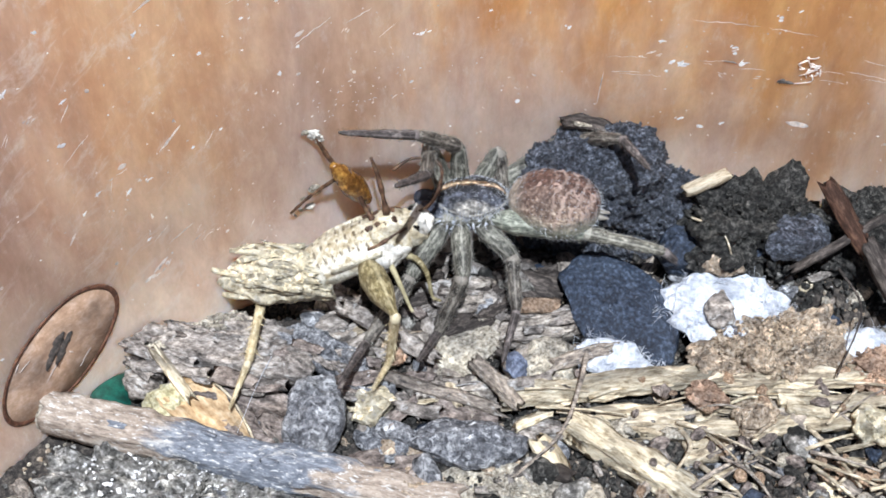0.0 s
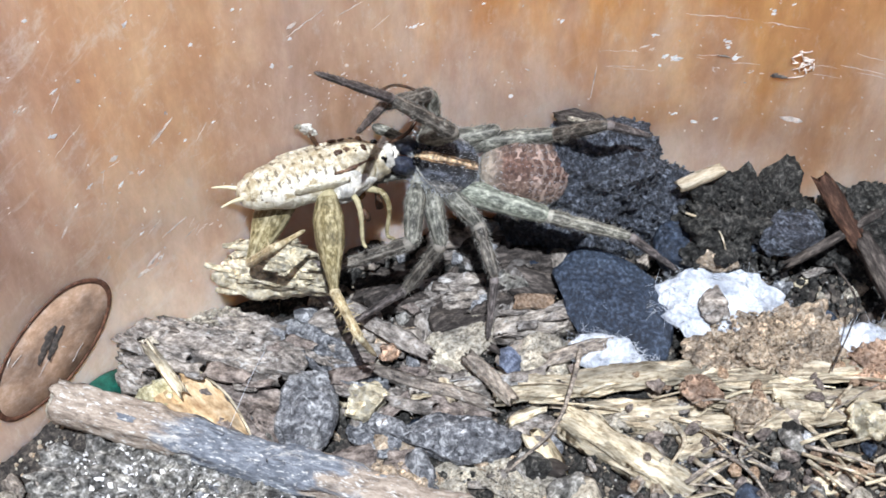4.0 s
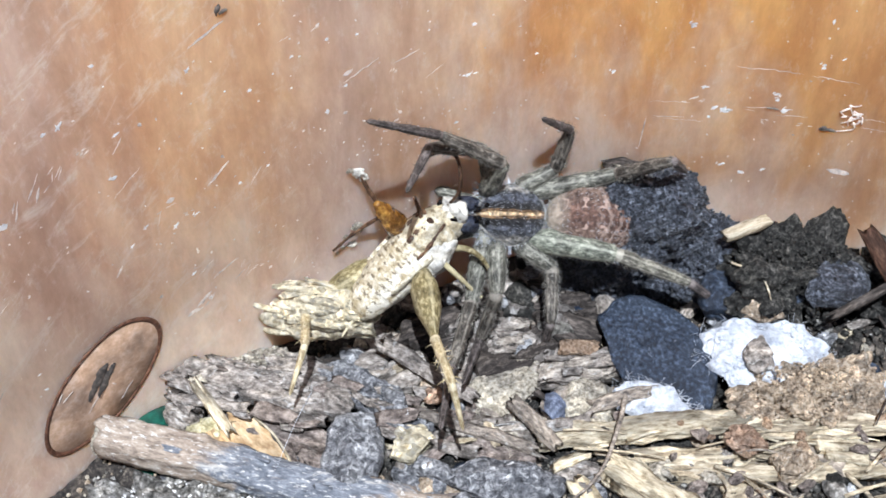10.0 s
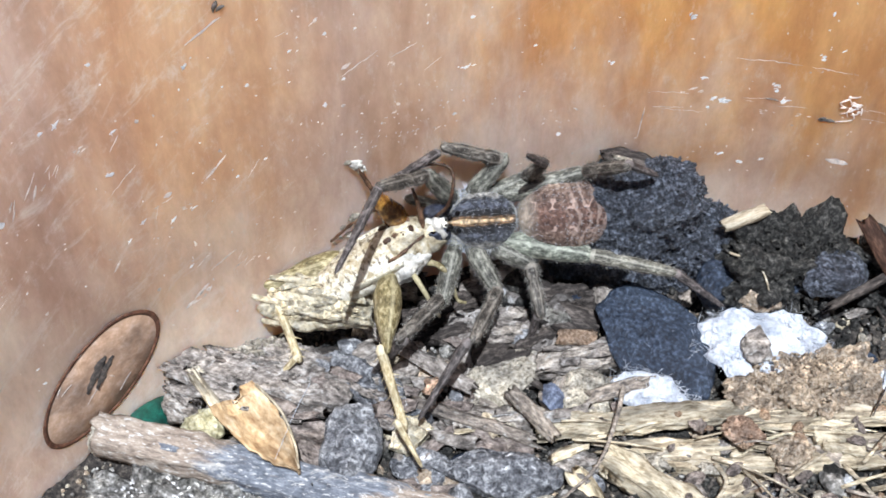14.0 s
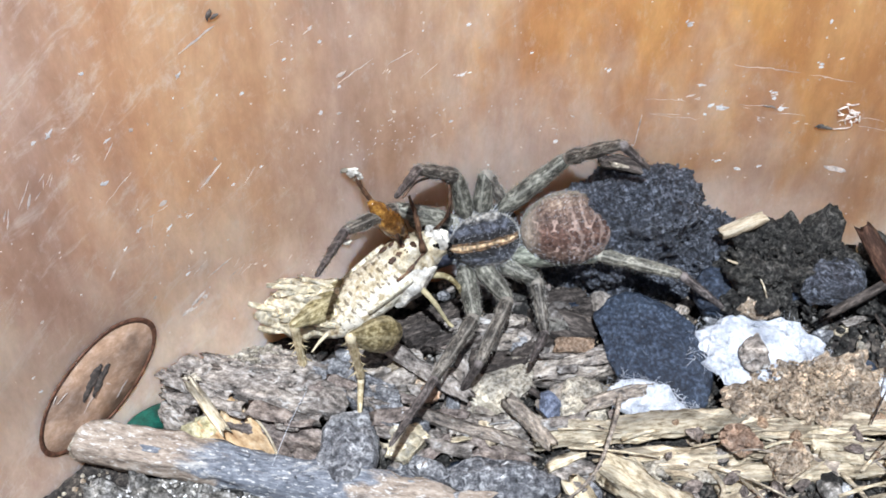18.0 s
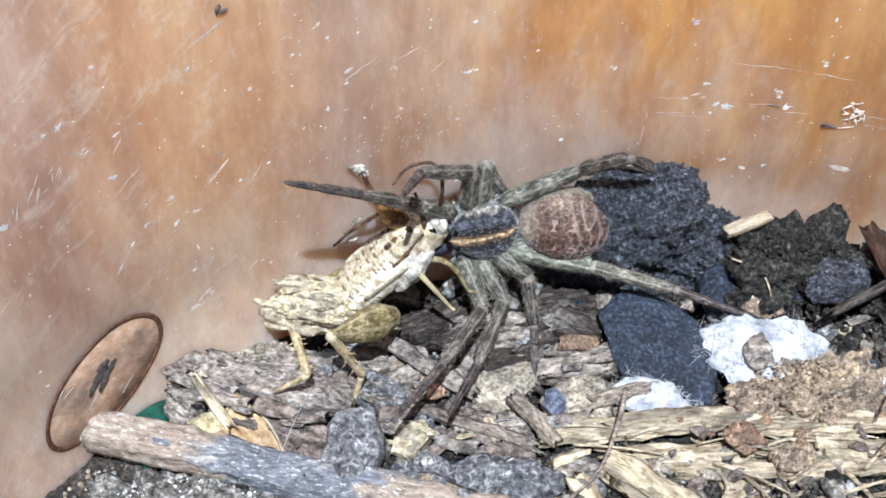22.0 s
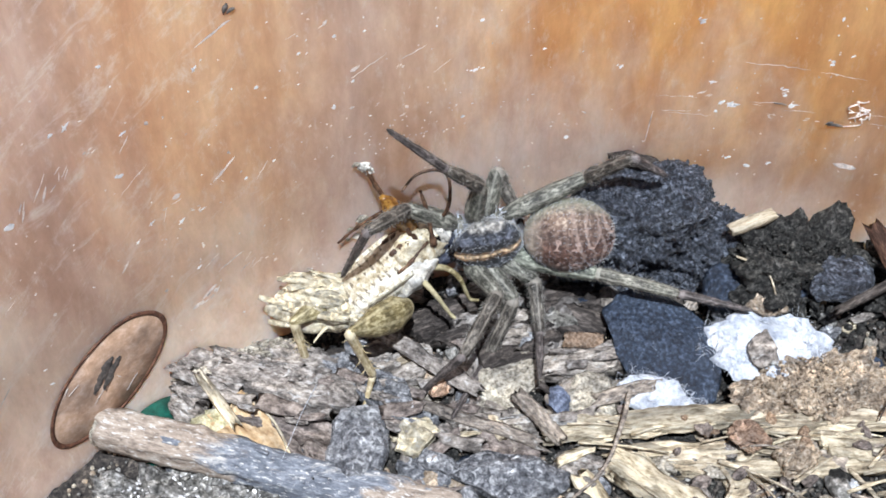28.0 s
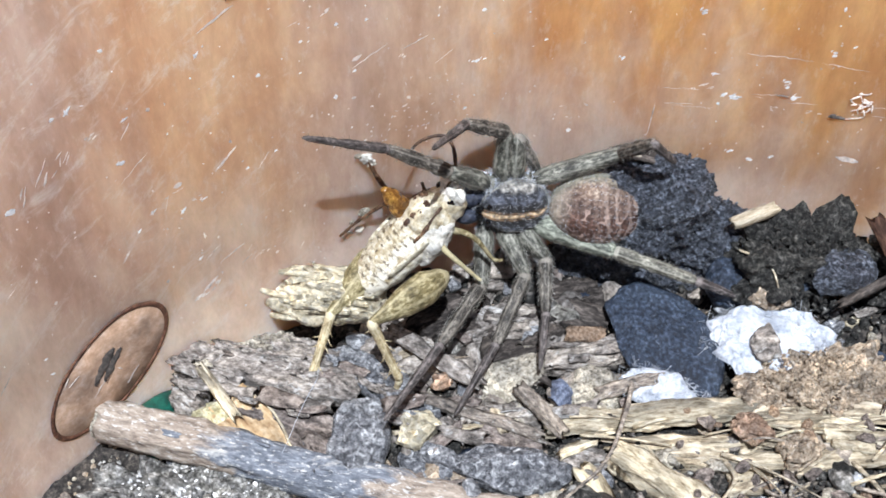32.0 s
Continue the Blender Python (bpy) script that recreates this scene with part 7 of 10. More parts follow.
    walk(spider_parts["L2", "femur"], [
        (0, at(0.9, 2.3, -0.9, 6.4, 28.1, 91.1)), (0.5, at(0.9, 2.3, -0.9, 7.7, 2.9, 96)), (1, at(0.9, 2.3, -0.9, 8.9, 3.2, 118.9)),
        (1.5, at(0.9, 2.3, -0.9, 17.3, -35.5, 91)), (2, at(0.9, 2.3, -0.9, 20.4, -34.3, 85.6)), (2.5, at(0.9, 2.3, -0.9, 4.6, -33.7, 113.5)),
        (3, at(0.9, 2.3, -0.9, 6.1, -4.4, 109.2)), (3.5, at(0.9, 2.3, -0.9, 6, -4.1, 109.4)), (5.5, at(0.9, 2.3, -0.9, 9.7, -21.1, 93.1)),
        (6, at(0.9, 2.3, -0.9, 10.4, -21.9, 91)), (7, at(0.9, 2.3, -0.9, 10.1, -20.7, 91.9)), (8, at(0.9, 2.3, -0.9, 16.5, -18.1, 72.8)),
        (9, at(0.9, 2.3, -0.9, 14.8, 1.5, 84.4)), (9.5, at(0.9, 2.3, -0.9, 14.9, -16.8, 83.9)), (10, at(0.9, 2.3, -0.9, 14.8, -21.1, 84.2)),
        (11, at(0.9, 2.3, -0.9, -19.7, -52.1, 137.5)), (12, at(0.9, 2.3, -0.9, -2.9, -4.7, 105.8)), (12.5, at(0.9, 2.3, -0.9, -0.2, -12.7, 87.8)),
        (13, at(0.9, 2.3, -0.9, 0.5, -40.3, 86.3)), (13.5, at(0.9, 2.3, -0.9, -6.4, -36.9, 97.4)), (15.5, at(0.9, 2.3, -0.9, -26.9, -27.3, 134.7)),
        (16, at(0.9, 2.3, -0.9, -28.1, -27.5, 137.5)), (17, at(0.9, 2.3, -0.9, -5, -53.4, 103.2)), (18, at(0.9, 2.3, -0.9, -21.5, -48.4, 124.5)),
        (19, at(0.9, 2.3, -0.9, -11.9, -35.2, 110.1)), (20, at(0.9, 2.3, -0.9, -14.6, -30.1, 115.2)), (21, at(0.9, 2.3, -0.9, -14.5, -27.5, 115)),
        (23, at(0.9, 2.3, -0.9, -13.9, -26.8, 113.6)), (24, at(0.9, 2.3, -0.9, -13.8, -32.6, 113.4)), (25, at(0.9, 2.3, -0.9, -13.8, -32.6, 113.4)),
        (28, at(0.9, 2.3, -0.9, -31.5, -50.6, 139.6)), (28.5, at(0.9, 2.3, -0.9, -31.4, -50.6, 139.4)), (29, at(0.9, 2.3, -0.9, -20.7, -47, 125.2)),
        (30, at(0.9, 2.3, -0.9, -18.4, -38.6, 121.8)), (32, at(0.9, 2.3, -0.9, -17.5, -38.5, 120.3))])
    walk(spider_parts["L2", "tibia"], [
        (0, at(0.79, 8.47, -4.2, -5.4, 65.3, 0.9)), (0.5, at(0.17, 9.25, -1.26, -55, 74.7, -51.3)), (1, at(-2.48, 8.42, -1.29, -23.7, 78.5, -19.2)),
        (1.5, at(0.81, 8, 3.16, 8.6, 70.4, 14.2)), (2, at(1.35, 8.06, 3.05, 115.1, 60.1, 125.7)), (2.5, at(-1.42, 7.64, 2.98, 89, 51.9, 94.5)),
        (3, at(-1.39, 8.89, -0.36, 77.5, 50.8, 79.8)), (3.5, at(-1.42, 8.88, -0.4, 77.8, 51, 80.2)), (5.5, at(0.54, 8.82, 1.62, 105.5, 56.2, 114.3)),
        (6, at(0.79, 8.79, 1.71, 105.1, 56.5, 113.8)), (7, at(0.68, 8.85, 1.57, 94.4, 47.6, 100.3)), (8, at(2.87, 8.65, 1.28, 87.5, 48.8, 91)),
        (9, at(1.58, 9.26, -1.08, 79.6, 51.5, 80.7)), (9.5, at(1.61, 8.96, 1.12, 80.8, 53.1, 82.3)), (10, at(1.56, 8.8, 1.62, 87, 54.1, 89.9)),
        (11, at(-2.27, 5.21, 4.62, 77.3, 10.3, 73.2)), (12, at(-1, 9.01, -0.32, 78.9, -30.5, 64.7)), (12.5, at(1.16, 9.12, 0.64, 82.5, -19.9, 56.2)),
        (13, at(1.24, 7.63, 3.63, 76.1, -13.5, 78.2)), (13.5, at(0.18, 7.85, 3.3, 86.7, -29.9, 50.5)), (15.5, at(-3.47, 6.72, 2.32, 89.6, -52.1, 46)),
        (16, at(-3.68, 6.5, 2.33, 85.5, -46.8, 51.5)), (17, at(-0.06, 6.37, 4.72, 74.3, -7.3, 74.4)), (18, at(-1.73, 6.13, 4.33, 87.6, -42.2, 44.7)),
        (19, at(-1.07, 7.67, 3.14, 96.4, -58.3, 33.4)), (20, at(-1.68, 7.78, 2.61, 97.7, -54.8, 31.8)), (21, at(-1.73, 7.92, 2.33, 88.9, -42.3, 43.4)),
        (23, at(-1.6, 8.02, 2.26, 88.7, -42.4, 43.8)), (24, at(-1.44, 7.71, 2.87, 78.4, -19.2, 63.3)), (25, at(-1.44, 7.71, 2.87, 78.4, -19.1, 63.3)),
        (28, at(-2.48, 5.18, 4.51, 79.2, -9.5, 60.2)), (28.5, at(-2.47, 5.19, 4.51, 79.2, -9.2, 60.2)), (29, at(-1.85, 6.21, 4.22, 78.4, 4.8, 81.3)),
        (30, at(-1.98, 6.95, 3.47, 83, -28.1, 59.6)), (32, at(-1.87, 7.03, 3.46, 82.8, -28.5, 59.9))])
    walk(spider_parts["L2", "tarsus"], [
        (0, at(4.38, 8.53, -12.01, 5.8, -23.2, 80.7)), (0.5, at(1.59, 7.48, -9.55, 8.5, -28.7, 74.5)), (1, at(-0.85, 7.85, -9.71, 2.2, -22.7, 89)),
        (1.5, at(3.6, 8.7, -4.94, 18.7, -44.5, 60.2)), (2, at(-1.16, 11.55, -4.41, 15.3, -27, 65.9)),
        (2.5, at(-1.84, 12.93, -3.79, 28.3, -15.1, 30.9)), (3, at(-0.43, 14.24, -7.03, 28.8, -21.9, 29.3)),
        (3.5, at(-0.5, 14.22, -7.08, 28.6, -21.6, 29.7)), (5.5, at(-1.43, 13.18, -5.53, 28.1, 18.1, 44.9)),
        (6, at(-1.13, 13.14, -5.46, 27.9, 18.3, 44.2)), (7, at(-0.35, 14.55, -4.79, 27.5, -29.5, 48)), (8, at(2.77, 14.31, -5.2, 28.4, -3.6, 44.7)),
        (9, at(2.44, 14.54, -7.82, 29, -24.2, 42.4)), (9.5, at(2.3, 14.08, -5.75, 30.6, -33.1, 39.2)), (10, at(1.57, 13.84, -5.34, 23.8, -51, 49.1)),
        (10.5, at(0.87, 13.57, -1.13, 18.4, -8, 59.3)), (11, at(0.17, 13.31, 3.08, 20.4, 35.3, 67.1)), (12, at(2.17, 15.72, 4.04, 61.5, 65.9, 117.3)),
        (12.5, at(5.66, 15.85, 3.56, 22.7, 54.4, 73.3)), (13, at(2.95, 15.82, 5.63, 1.4, 49.1, 46.4)), (13.5, at(4.93, 13.6, 7.59, 12.9, 35, 63.3)),
        (14.5, at(2.56, 12.06, 8.34, 10, -16, 47.9)), (15.5, at(0.2, 10.53, 9.1, 32.2, -64.7, 17)), (16, at(-0.01, 11.1, 8.6, 41.8, -62.9, 6.3)),
        (17, at(2.23, 14.58, 5.81, -10.5, -56.4, 65.5)), (17.5, at(2.51, 12.6, 7.96, -8.4, -9, 62)), (18, at(2.79, 10.62, 10.1, -9.1, 38.5, 59.6)),
        (18.5, at(2.75, 10.39, 10.28, -14.8, -11.9, 37.4)), (19, at(2.71, 10.16, 10.45, 8.2, -59.4, 1.8)),
        (20, at(2.53, 10.39, 9.65, -0.1, -61.8, 11.4)), (21, at(2.89, 12.29, 8.13, 5, -62.1, 5.6)), (23, at(2.98, 12.42, 8.05, 5, -63, 5.6)),
        (24, at(2.2, 14.98, 5.69, 0.5, -58.7, 10.8)), (25, at(2.2, 14.98, 5.69, 0.6, -58.4, 10.6)), (28, at(1.74, 12.54, 5.94, 16.6, -61, -7.9)),
        (28.5, at(1.75, 12.56, 5.88, 15.8, -61.1, -7)), (29, at(-0.55, 14.68, 3.49, -0.3, -55.1, 11.9)), (30, at(1.86, 13.49, 7.52, -15.2, -46.8, 31)),
        (32, at(1.92, 13.57, 7.56, -15.7, -46.2, 31.7))])
    walk(spider_parts["L3", "femur"], [
        (0, at(-0.6, 2.3, -0.9, 7.1, 36.3, 146.9)), (0.5, at(-0.6, 2.3, -0.9, 2.4, 30.6, 138.5)), (1, at(-0.6, 2.3, -0.9, 11.4, 24.3, 157.8)),
        (1.5, at(-0.6, 2.3, -0.9, 9.2, -13.2, 136.5)), (2, at(-0.6, 2.3, -0.9, 7.4, -21.2, 142.9)), (2.5, at(-0.6, 2.3, -0.9, 4, -27.5, 150.9)),
        (3, at(-0.6, 2.3, -0.9, 9.7, -17.7, 136.2)), (3.5, at(-0.6, 2.3, -0.9, 9.7, -17.5, 136.4)), (5.5, at(-0.6, 2.3, -0.9, 5.3, -23.9, 148.7)),
        (6, at(-0.6, 2.3, -0.9, 5.6, -23.7, 147.9)), (7, at(-0.6, 2.3, -0.9, 5.1, -24.5, 149.1)), (8, at(-0.6, 2.3, -0.9, 11.3, -50.1, 139.3)),
        (9, at(-0.6, 2.3, -0.9, 6, -50.3, 146.1)), (9.5, at(-0.6, 2.3, -0.9, 4.4, -38.3, 148.4)), (10, at(-0.6, 2.3, -0.9, 7.3, -13.8, 142)),
        (11, at(-0.6, 2.3, -0.9, 2.5, -2.6, 174.8)), (12, at(-0.6, 2.3, -0.9, 5.7, -17.8, 156.8)), (12.5, at(-0.6, 2.3, -0.9, 5.2, -11.6, 158.7)),
        (13, at(-0.6, 2.3, -0.9, 5.7, 1.7, 153.1)), (13.5, at(-0.6, 2.3, -0.9, 6.1, -14, 149.1)), (15.5, at(-0.6, 2.3, -0.9, 3.9, -21.8, 156.3)),
        (16, at(-0.6, 2.3, -0.9, 7.1, -25.1, 148.2)), (17, at(-0.6, 2.3, -0.9, 7.6, -9.3, 146.5)), (18, at(-0.6, 2.3, -0.9, 7.7, -13.6, 146.2)),
        (19, at(-0.6, 2.3, -0.9, 12.6, -23, 130.7)), (20, at(-0.6, 2.3, -0.9, 12.1, -24.8, 131.9)), (21, at(-0.6, 2.3, -0.9, 8.5, -23.9, 140.6)),
        (23, at(-0.6, 2.3, -0.9, 9.2, -23.1, 138.8)), (24, at(-0.6, 2.3, -0.9, 3.7, -25, 152.3)), (25, at(-0.6, 2.3, -0.9, 3.7, -25.3, 152.4)),
        (28, at(-0.6, 2.3, -0.9, 5, -26.8, 149.2)), (28.5, at(-0.6, 2.3, -0.9, 5.1, -26.4, 149)), (29, at(-0.6, 2.3, -0.9, -0.7, -31.3, 161)),
        (30, at(-0.6, 2.3, -0.9, 11.3, -36.5, 139.7)), (32, at(-0.6, 2.3, -0.9, 12.5, -36.6, 137.7))])
    walk(spider_parts["L3", "tibia"], [
        (0, at(-4.65, 4.94, -4.45, 8.5, 50.2, 90.8)), (0.5, at(-4.47, 5.72, -3.95, -4.2, 44.1, 73.7)), (1, at(-5.66, 4.37, -3.37, 21.3, 44.7, 109.4)),
        (1.5, at(-4.84, 6.32, 0.47, -29.9, 65.7, 49.8)), (1.75, at(-4.95, 6, 0.87, 4.5, 28.4, 93.4)), (2, at(-5.06, 5.67, 1.27, 6.8, -14.4, 110.5)),
        (2.5, at(-5.25, 4.89, 1.87, 6.4, -5.6, 112.8)), (3, at(-4.73, 6.25, 0.93, 6.5, -8.1, 111.5)), (3.5, at(-4.74, 6.25, 0.91, 6.5, -7.8, 111.8)),
        (5.5, at(-5.29, 5.15, 1.53, 6.2, -9.8, 113.5)), (6, at(-5.25, 5.22, 1.51, 6.4, -9.3, 112.3)), (7, at(-5.29, 5.1, 1.59, 10.2, 35.5, 127.6)),
        (8, at(-3.51, 4.81, 3.71, -0.1, 0.3, 96.2)), (9, at(-3.78, 4.44, 3.72, -0.2, 0.9, 92.3)), (9.5, at(-4.61, 4.77, 2.82, -0.2, 1.2, 91.1)),
        (10, at(-5.19, 5.89, 0.54, -0.2, 0.2, 88.3)), (11, at(-6.57, 2.85, -0.63, -4.4, -25.2, 106.9)), (12, at(-5.85, 4.55, 0.93, -1.9, 6.1, 92.4)),
        (12.5, at(-6.08, 4.43, 0.31, -2.5, 6.1, 86.7)), (13, at(-5.95, 5.01, -1.08, -1, -23.2, 76.7)), (13.5, at(-5.6, 5.29, 0.56, -5, -4.1, 93.5)),
        (15.5, at(-5.7, 4.54, 1.33, 2.4, -63.8, 82)), (16, at(-5.22, 5.16, 1.65, 11.2, -53.9, 71.7)), (17, at(-5.54, 5.56, 0.07, 7.2, -6.3, 79.1)),
        (18, at(-5.45, 5.54, 0.51, 5.3, -18.2, 87.8)), (19, at(-4.2, 6.49, 1.44, 3, -9.9, 97.5)), (20, at(-4.24, 6.35, 1.62, 3.4, -0.7, 92.3)),
        (21, at(-4.84, 5.78, 1.54, 3.5, -3.4, 90.6)), (23, at(-4.75, 5.93, 1.46, 3.6, -3.4, 89.5)), (24, at(-5.41, 4.83, 1.64, 3.6, -25.5, 89.5)),
        (25, at(-5.41, 4.82, 1.66, 3.6, -25.6, 89.5)), (28, at(-5.2, 5.04, 1.8, 7.4, -48.6, 83.4)), (28.5, at(-5.21, 5.07, 1.77, 7.4, -48.3, 83.3)),
        (29, at(-5.45, 3.97, 2.22, 1.5, -28.9, 92.6)), (30, at(-4.28, 5.42, 2.67, 5.4, -36.7, 85.5)), (32, at(-4.16, 5.54, 2.68, 5.2, -36.8, 85.9))])
    walk(spider_parts["L3", "tarsus"], [
        (0, at(-4.71, 8.91, -9.22, 4.8, 11.5, 75.5)), (0.5, at(-3.22, 10, -8.27, 5.2, -17.7, 68.5)), (1, at(-7.13, 8.52, -7.73, 1.3, -9.4, 85.2)),
        (1.5, at(-3.2, 8.26, -5.19, 9.5, -35.4, 64.5)), (1.75, at(-5.18, 9.78, -1.19, 3.1, 10.1, 90.7)), (2, at(-7.16, 11.3, 2.81, 24.2, 52.8, 127.4)),
        (2.5, at(-7.64, 10.58, 2.48, 20.1, 30.9, 121.4)), (3, at(-6.98, 11.96, 1.8, 12.9, 29, 107)), (3.5, at(-7.02, 11.95, 1.75, 13, 29.1, 107.3)),
        (4.5, at(-7.38, 11.35, 2.17, 10, -13.6, 86.9)), (5.5, at(-7.73, 10.75, 2.59, 28.6, -53.7, 55.9)),
        (6, at(-7.58, 10.88, 2.52, 29.9, -53.8, 54.3)), (7, at(-8.37, 9.1, -2.01, 18.7, -21.8, 71.8)), (7.5, at(-6.28, 10.04, 0.83, 18.1, 19.1, 93.8)),
        (8, at(-4.19, 10.97, 3.67, 42.9, 55.6, 131.8)), (9, at(-4.03, 10.63, 3.62, 34.3, 51, 121)), (9.5, at(-4.72, 10.97, 2.69, 30.6, 55.5, 116.5)),
        (10, at(-5, 12.09, 0.51, 23.1, 62, 107.8)), (11, at(-8.2, 8.22, 2.01, 0.6, 54.1, 81.3)), (12, at(-6.11, 10.71, 0.28, 15.9, 53.2, 100.3)),
        (12.5, at(-5.72, 10.59, -0.35, 2.9, 52.6, 84.1)), (13, at(-4.64, 10.56, 1.37, -13, 57.8, 64.8)), (13.5, at(-5.97, 11.46, 1, 13, 61.1, 94.8)),
        (15.5, at(-5.32, 7.25, 6.89, 1.8, 25.1, 79.2)), (16, at(-4.07, 8.63, 6.66, 7.1, 35, 89.9)), (16.5, at(-4.22, 10.12, 3.71, 2.7, -8.4, 72.2)),
        (17, at(-4.37, 11.62, 0.75, 15, -50.6, 49.2)), (18, at(-5.22, 11.43, 2.44, 43.7, -67.7, 16.4)), (19, at(-5, 12.54, 2.51, 16.2, -67.4, 46)),
        (20, at(-4.49, 12.54, 1.7, 2.4, -60.4, 61.3)), (21, at(-4.9, 11.97, 1.91, -4.7, -49.6, 70)), (23, at(-4.7, 12.12, 1.83, -4.9, -49.5, 70.2)),
        (24, at(-5.37, 10.42, 4.31, -9.4, -24.4, 77.4)), (25, at(-5.36, 10.41, 4.34, -9.3, -24.5, 77.4)), (28, at(-4.73, 9.11, 6.46, 48, -80.6, 14.8)),
        (28.5, at(-4.72, 9.16, 6.4, 44.8, -80.5, 18)), (29, at(-5.69, 9.4, 5.21, 19.2, -43.6, 45.5)), (30, at(-3.89, 10.38, 6.37, 8.8, -59.4, 58.6)),
        (32, at(-3.81, 10.49, 6.39, 6.9, -57.9, 60.8))])
    walk(spider_parts["L4", "femur"], [
        (0, at(-2, 2.3, -0.9, 3.8, 8.7, 171.1)), (0.5, at(-2, 2.3, -0.9, 2.7, 6.3, 162.3)), (1, at(-2, 2.3, -0.9, 3.4, -1.6, 179.4)),
        (1.5, at(-2, 2.3, -0.9, 4.3, -5.9, 165.8)), (2, at(-2, 2.3, -0.9, 3.1, -36, 169)), (2.5, at(-2, 2.3, -0.9, 0.1, -37.9, 174)),
        (3, at(-2, 2.3, -0.9, 4.7, -29.2, 165.6)), (3.5, at(-2, 2.3, -0.9, 4.7, -29.2, 165.7)), (5.5, at(-2, 2.3, -0.9, -1, -33.2, 176.6)),
        (6, at(-2, 2.3, -0.9, -0.6, -33.2, 175.9)), (7, at(-2, 2.3, -0.9, -6, -34.9, -174.3)), (8, at(-2, 2.3, -0.9, 6.4, -60.7, 169.3)),
        (9, at(-2, 2.3, -0.9, 7.7, -56.4, 167.9)), (9.5, at(-2, 2.3, -0.9, 7.5, -51.2, 168.1)), (10, at(-2, 2.3, -0.9, 8.6, -31.3, 166.4)),
        (11, at(-2, 2.3, -0.9, 2.4, -6.2, -175)), (12, at(-2, 2.3, -0.9, 6.1, -24.1, 171.2)), (12.5, at(-2, 2.3, -0.9, 7.4, -15.8, 167.3)),
        (13, at(-2, 2.3, -0.9, 7, -4.3, 169.7)), (13.5, at(-2, 2.3, -0.9, 7.6, -20.7, 167)), (15.5, at(-2, 2.3, -0.9, 7.2, -19.8, 167.9)),
        (16, at(-2, 2.3, -0.9, 8.9, -22.5, 163.4)), (17, at(-2, 2.3, -0.9, 7.9, -11.6, 166.7)), (18, at(-2, 2.3, -0.9, 7.1, -10, 171.1)),
        (19, at(-2, 2.3, -0.9, 9.3, -15.8, 161.1)), (20, at(-2, 2.3, -0.9, 10.4, -20.2, 157.6)), (21, at(-2, 2.3, -0.9, 8.6, -19.8, 163)),
        (23, at(-2, 2.3, -0.9, 9.1, -18.9, 161.5)), (24, at(-2, 2.3, -0.9, 4.6, -21.3, 174.5)), (25, at(-2, 2.3, -0.9, 4.5, -21.6, 174.6)),
        (28, at(-2, 2.3, -0.9, 7.6, -19.4, 166)), (28.5, at(-2, 2.3, -0.9, 7.6, -19.2, 165.8)), (29, at(-2, 2.3, -0.9, -1.3, -24.6, -170.6)),
        (30, at(-2, 2.3, -0.9, 6.8, -27.7, 171.1)), (32, at(-2, 2.3, -0.9, 7.6, -28.1, 169.5))])
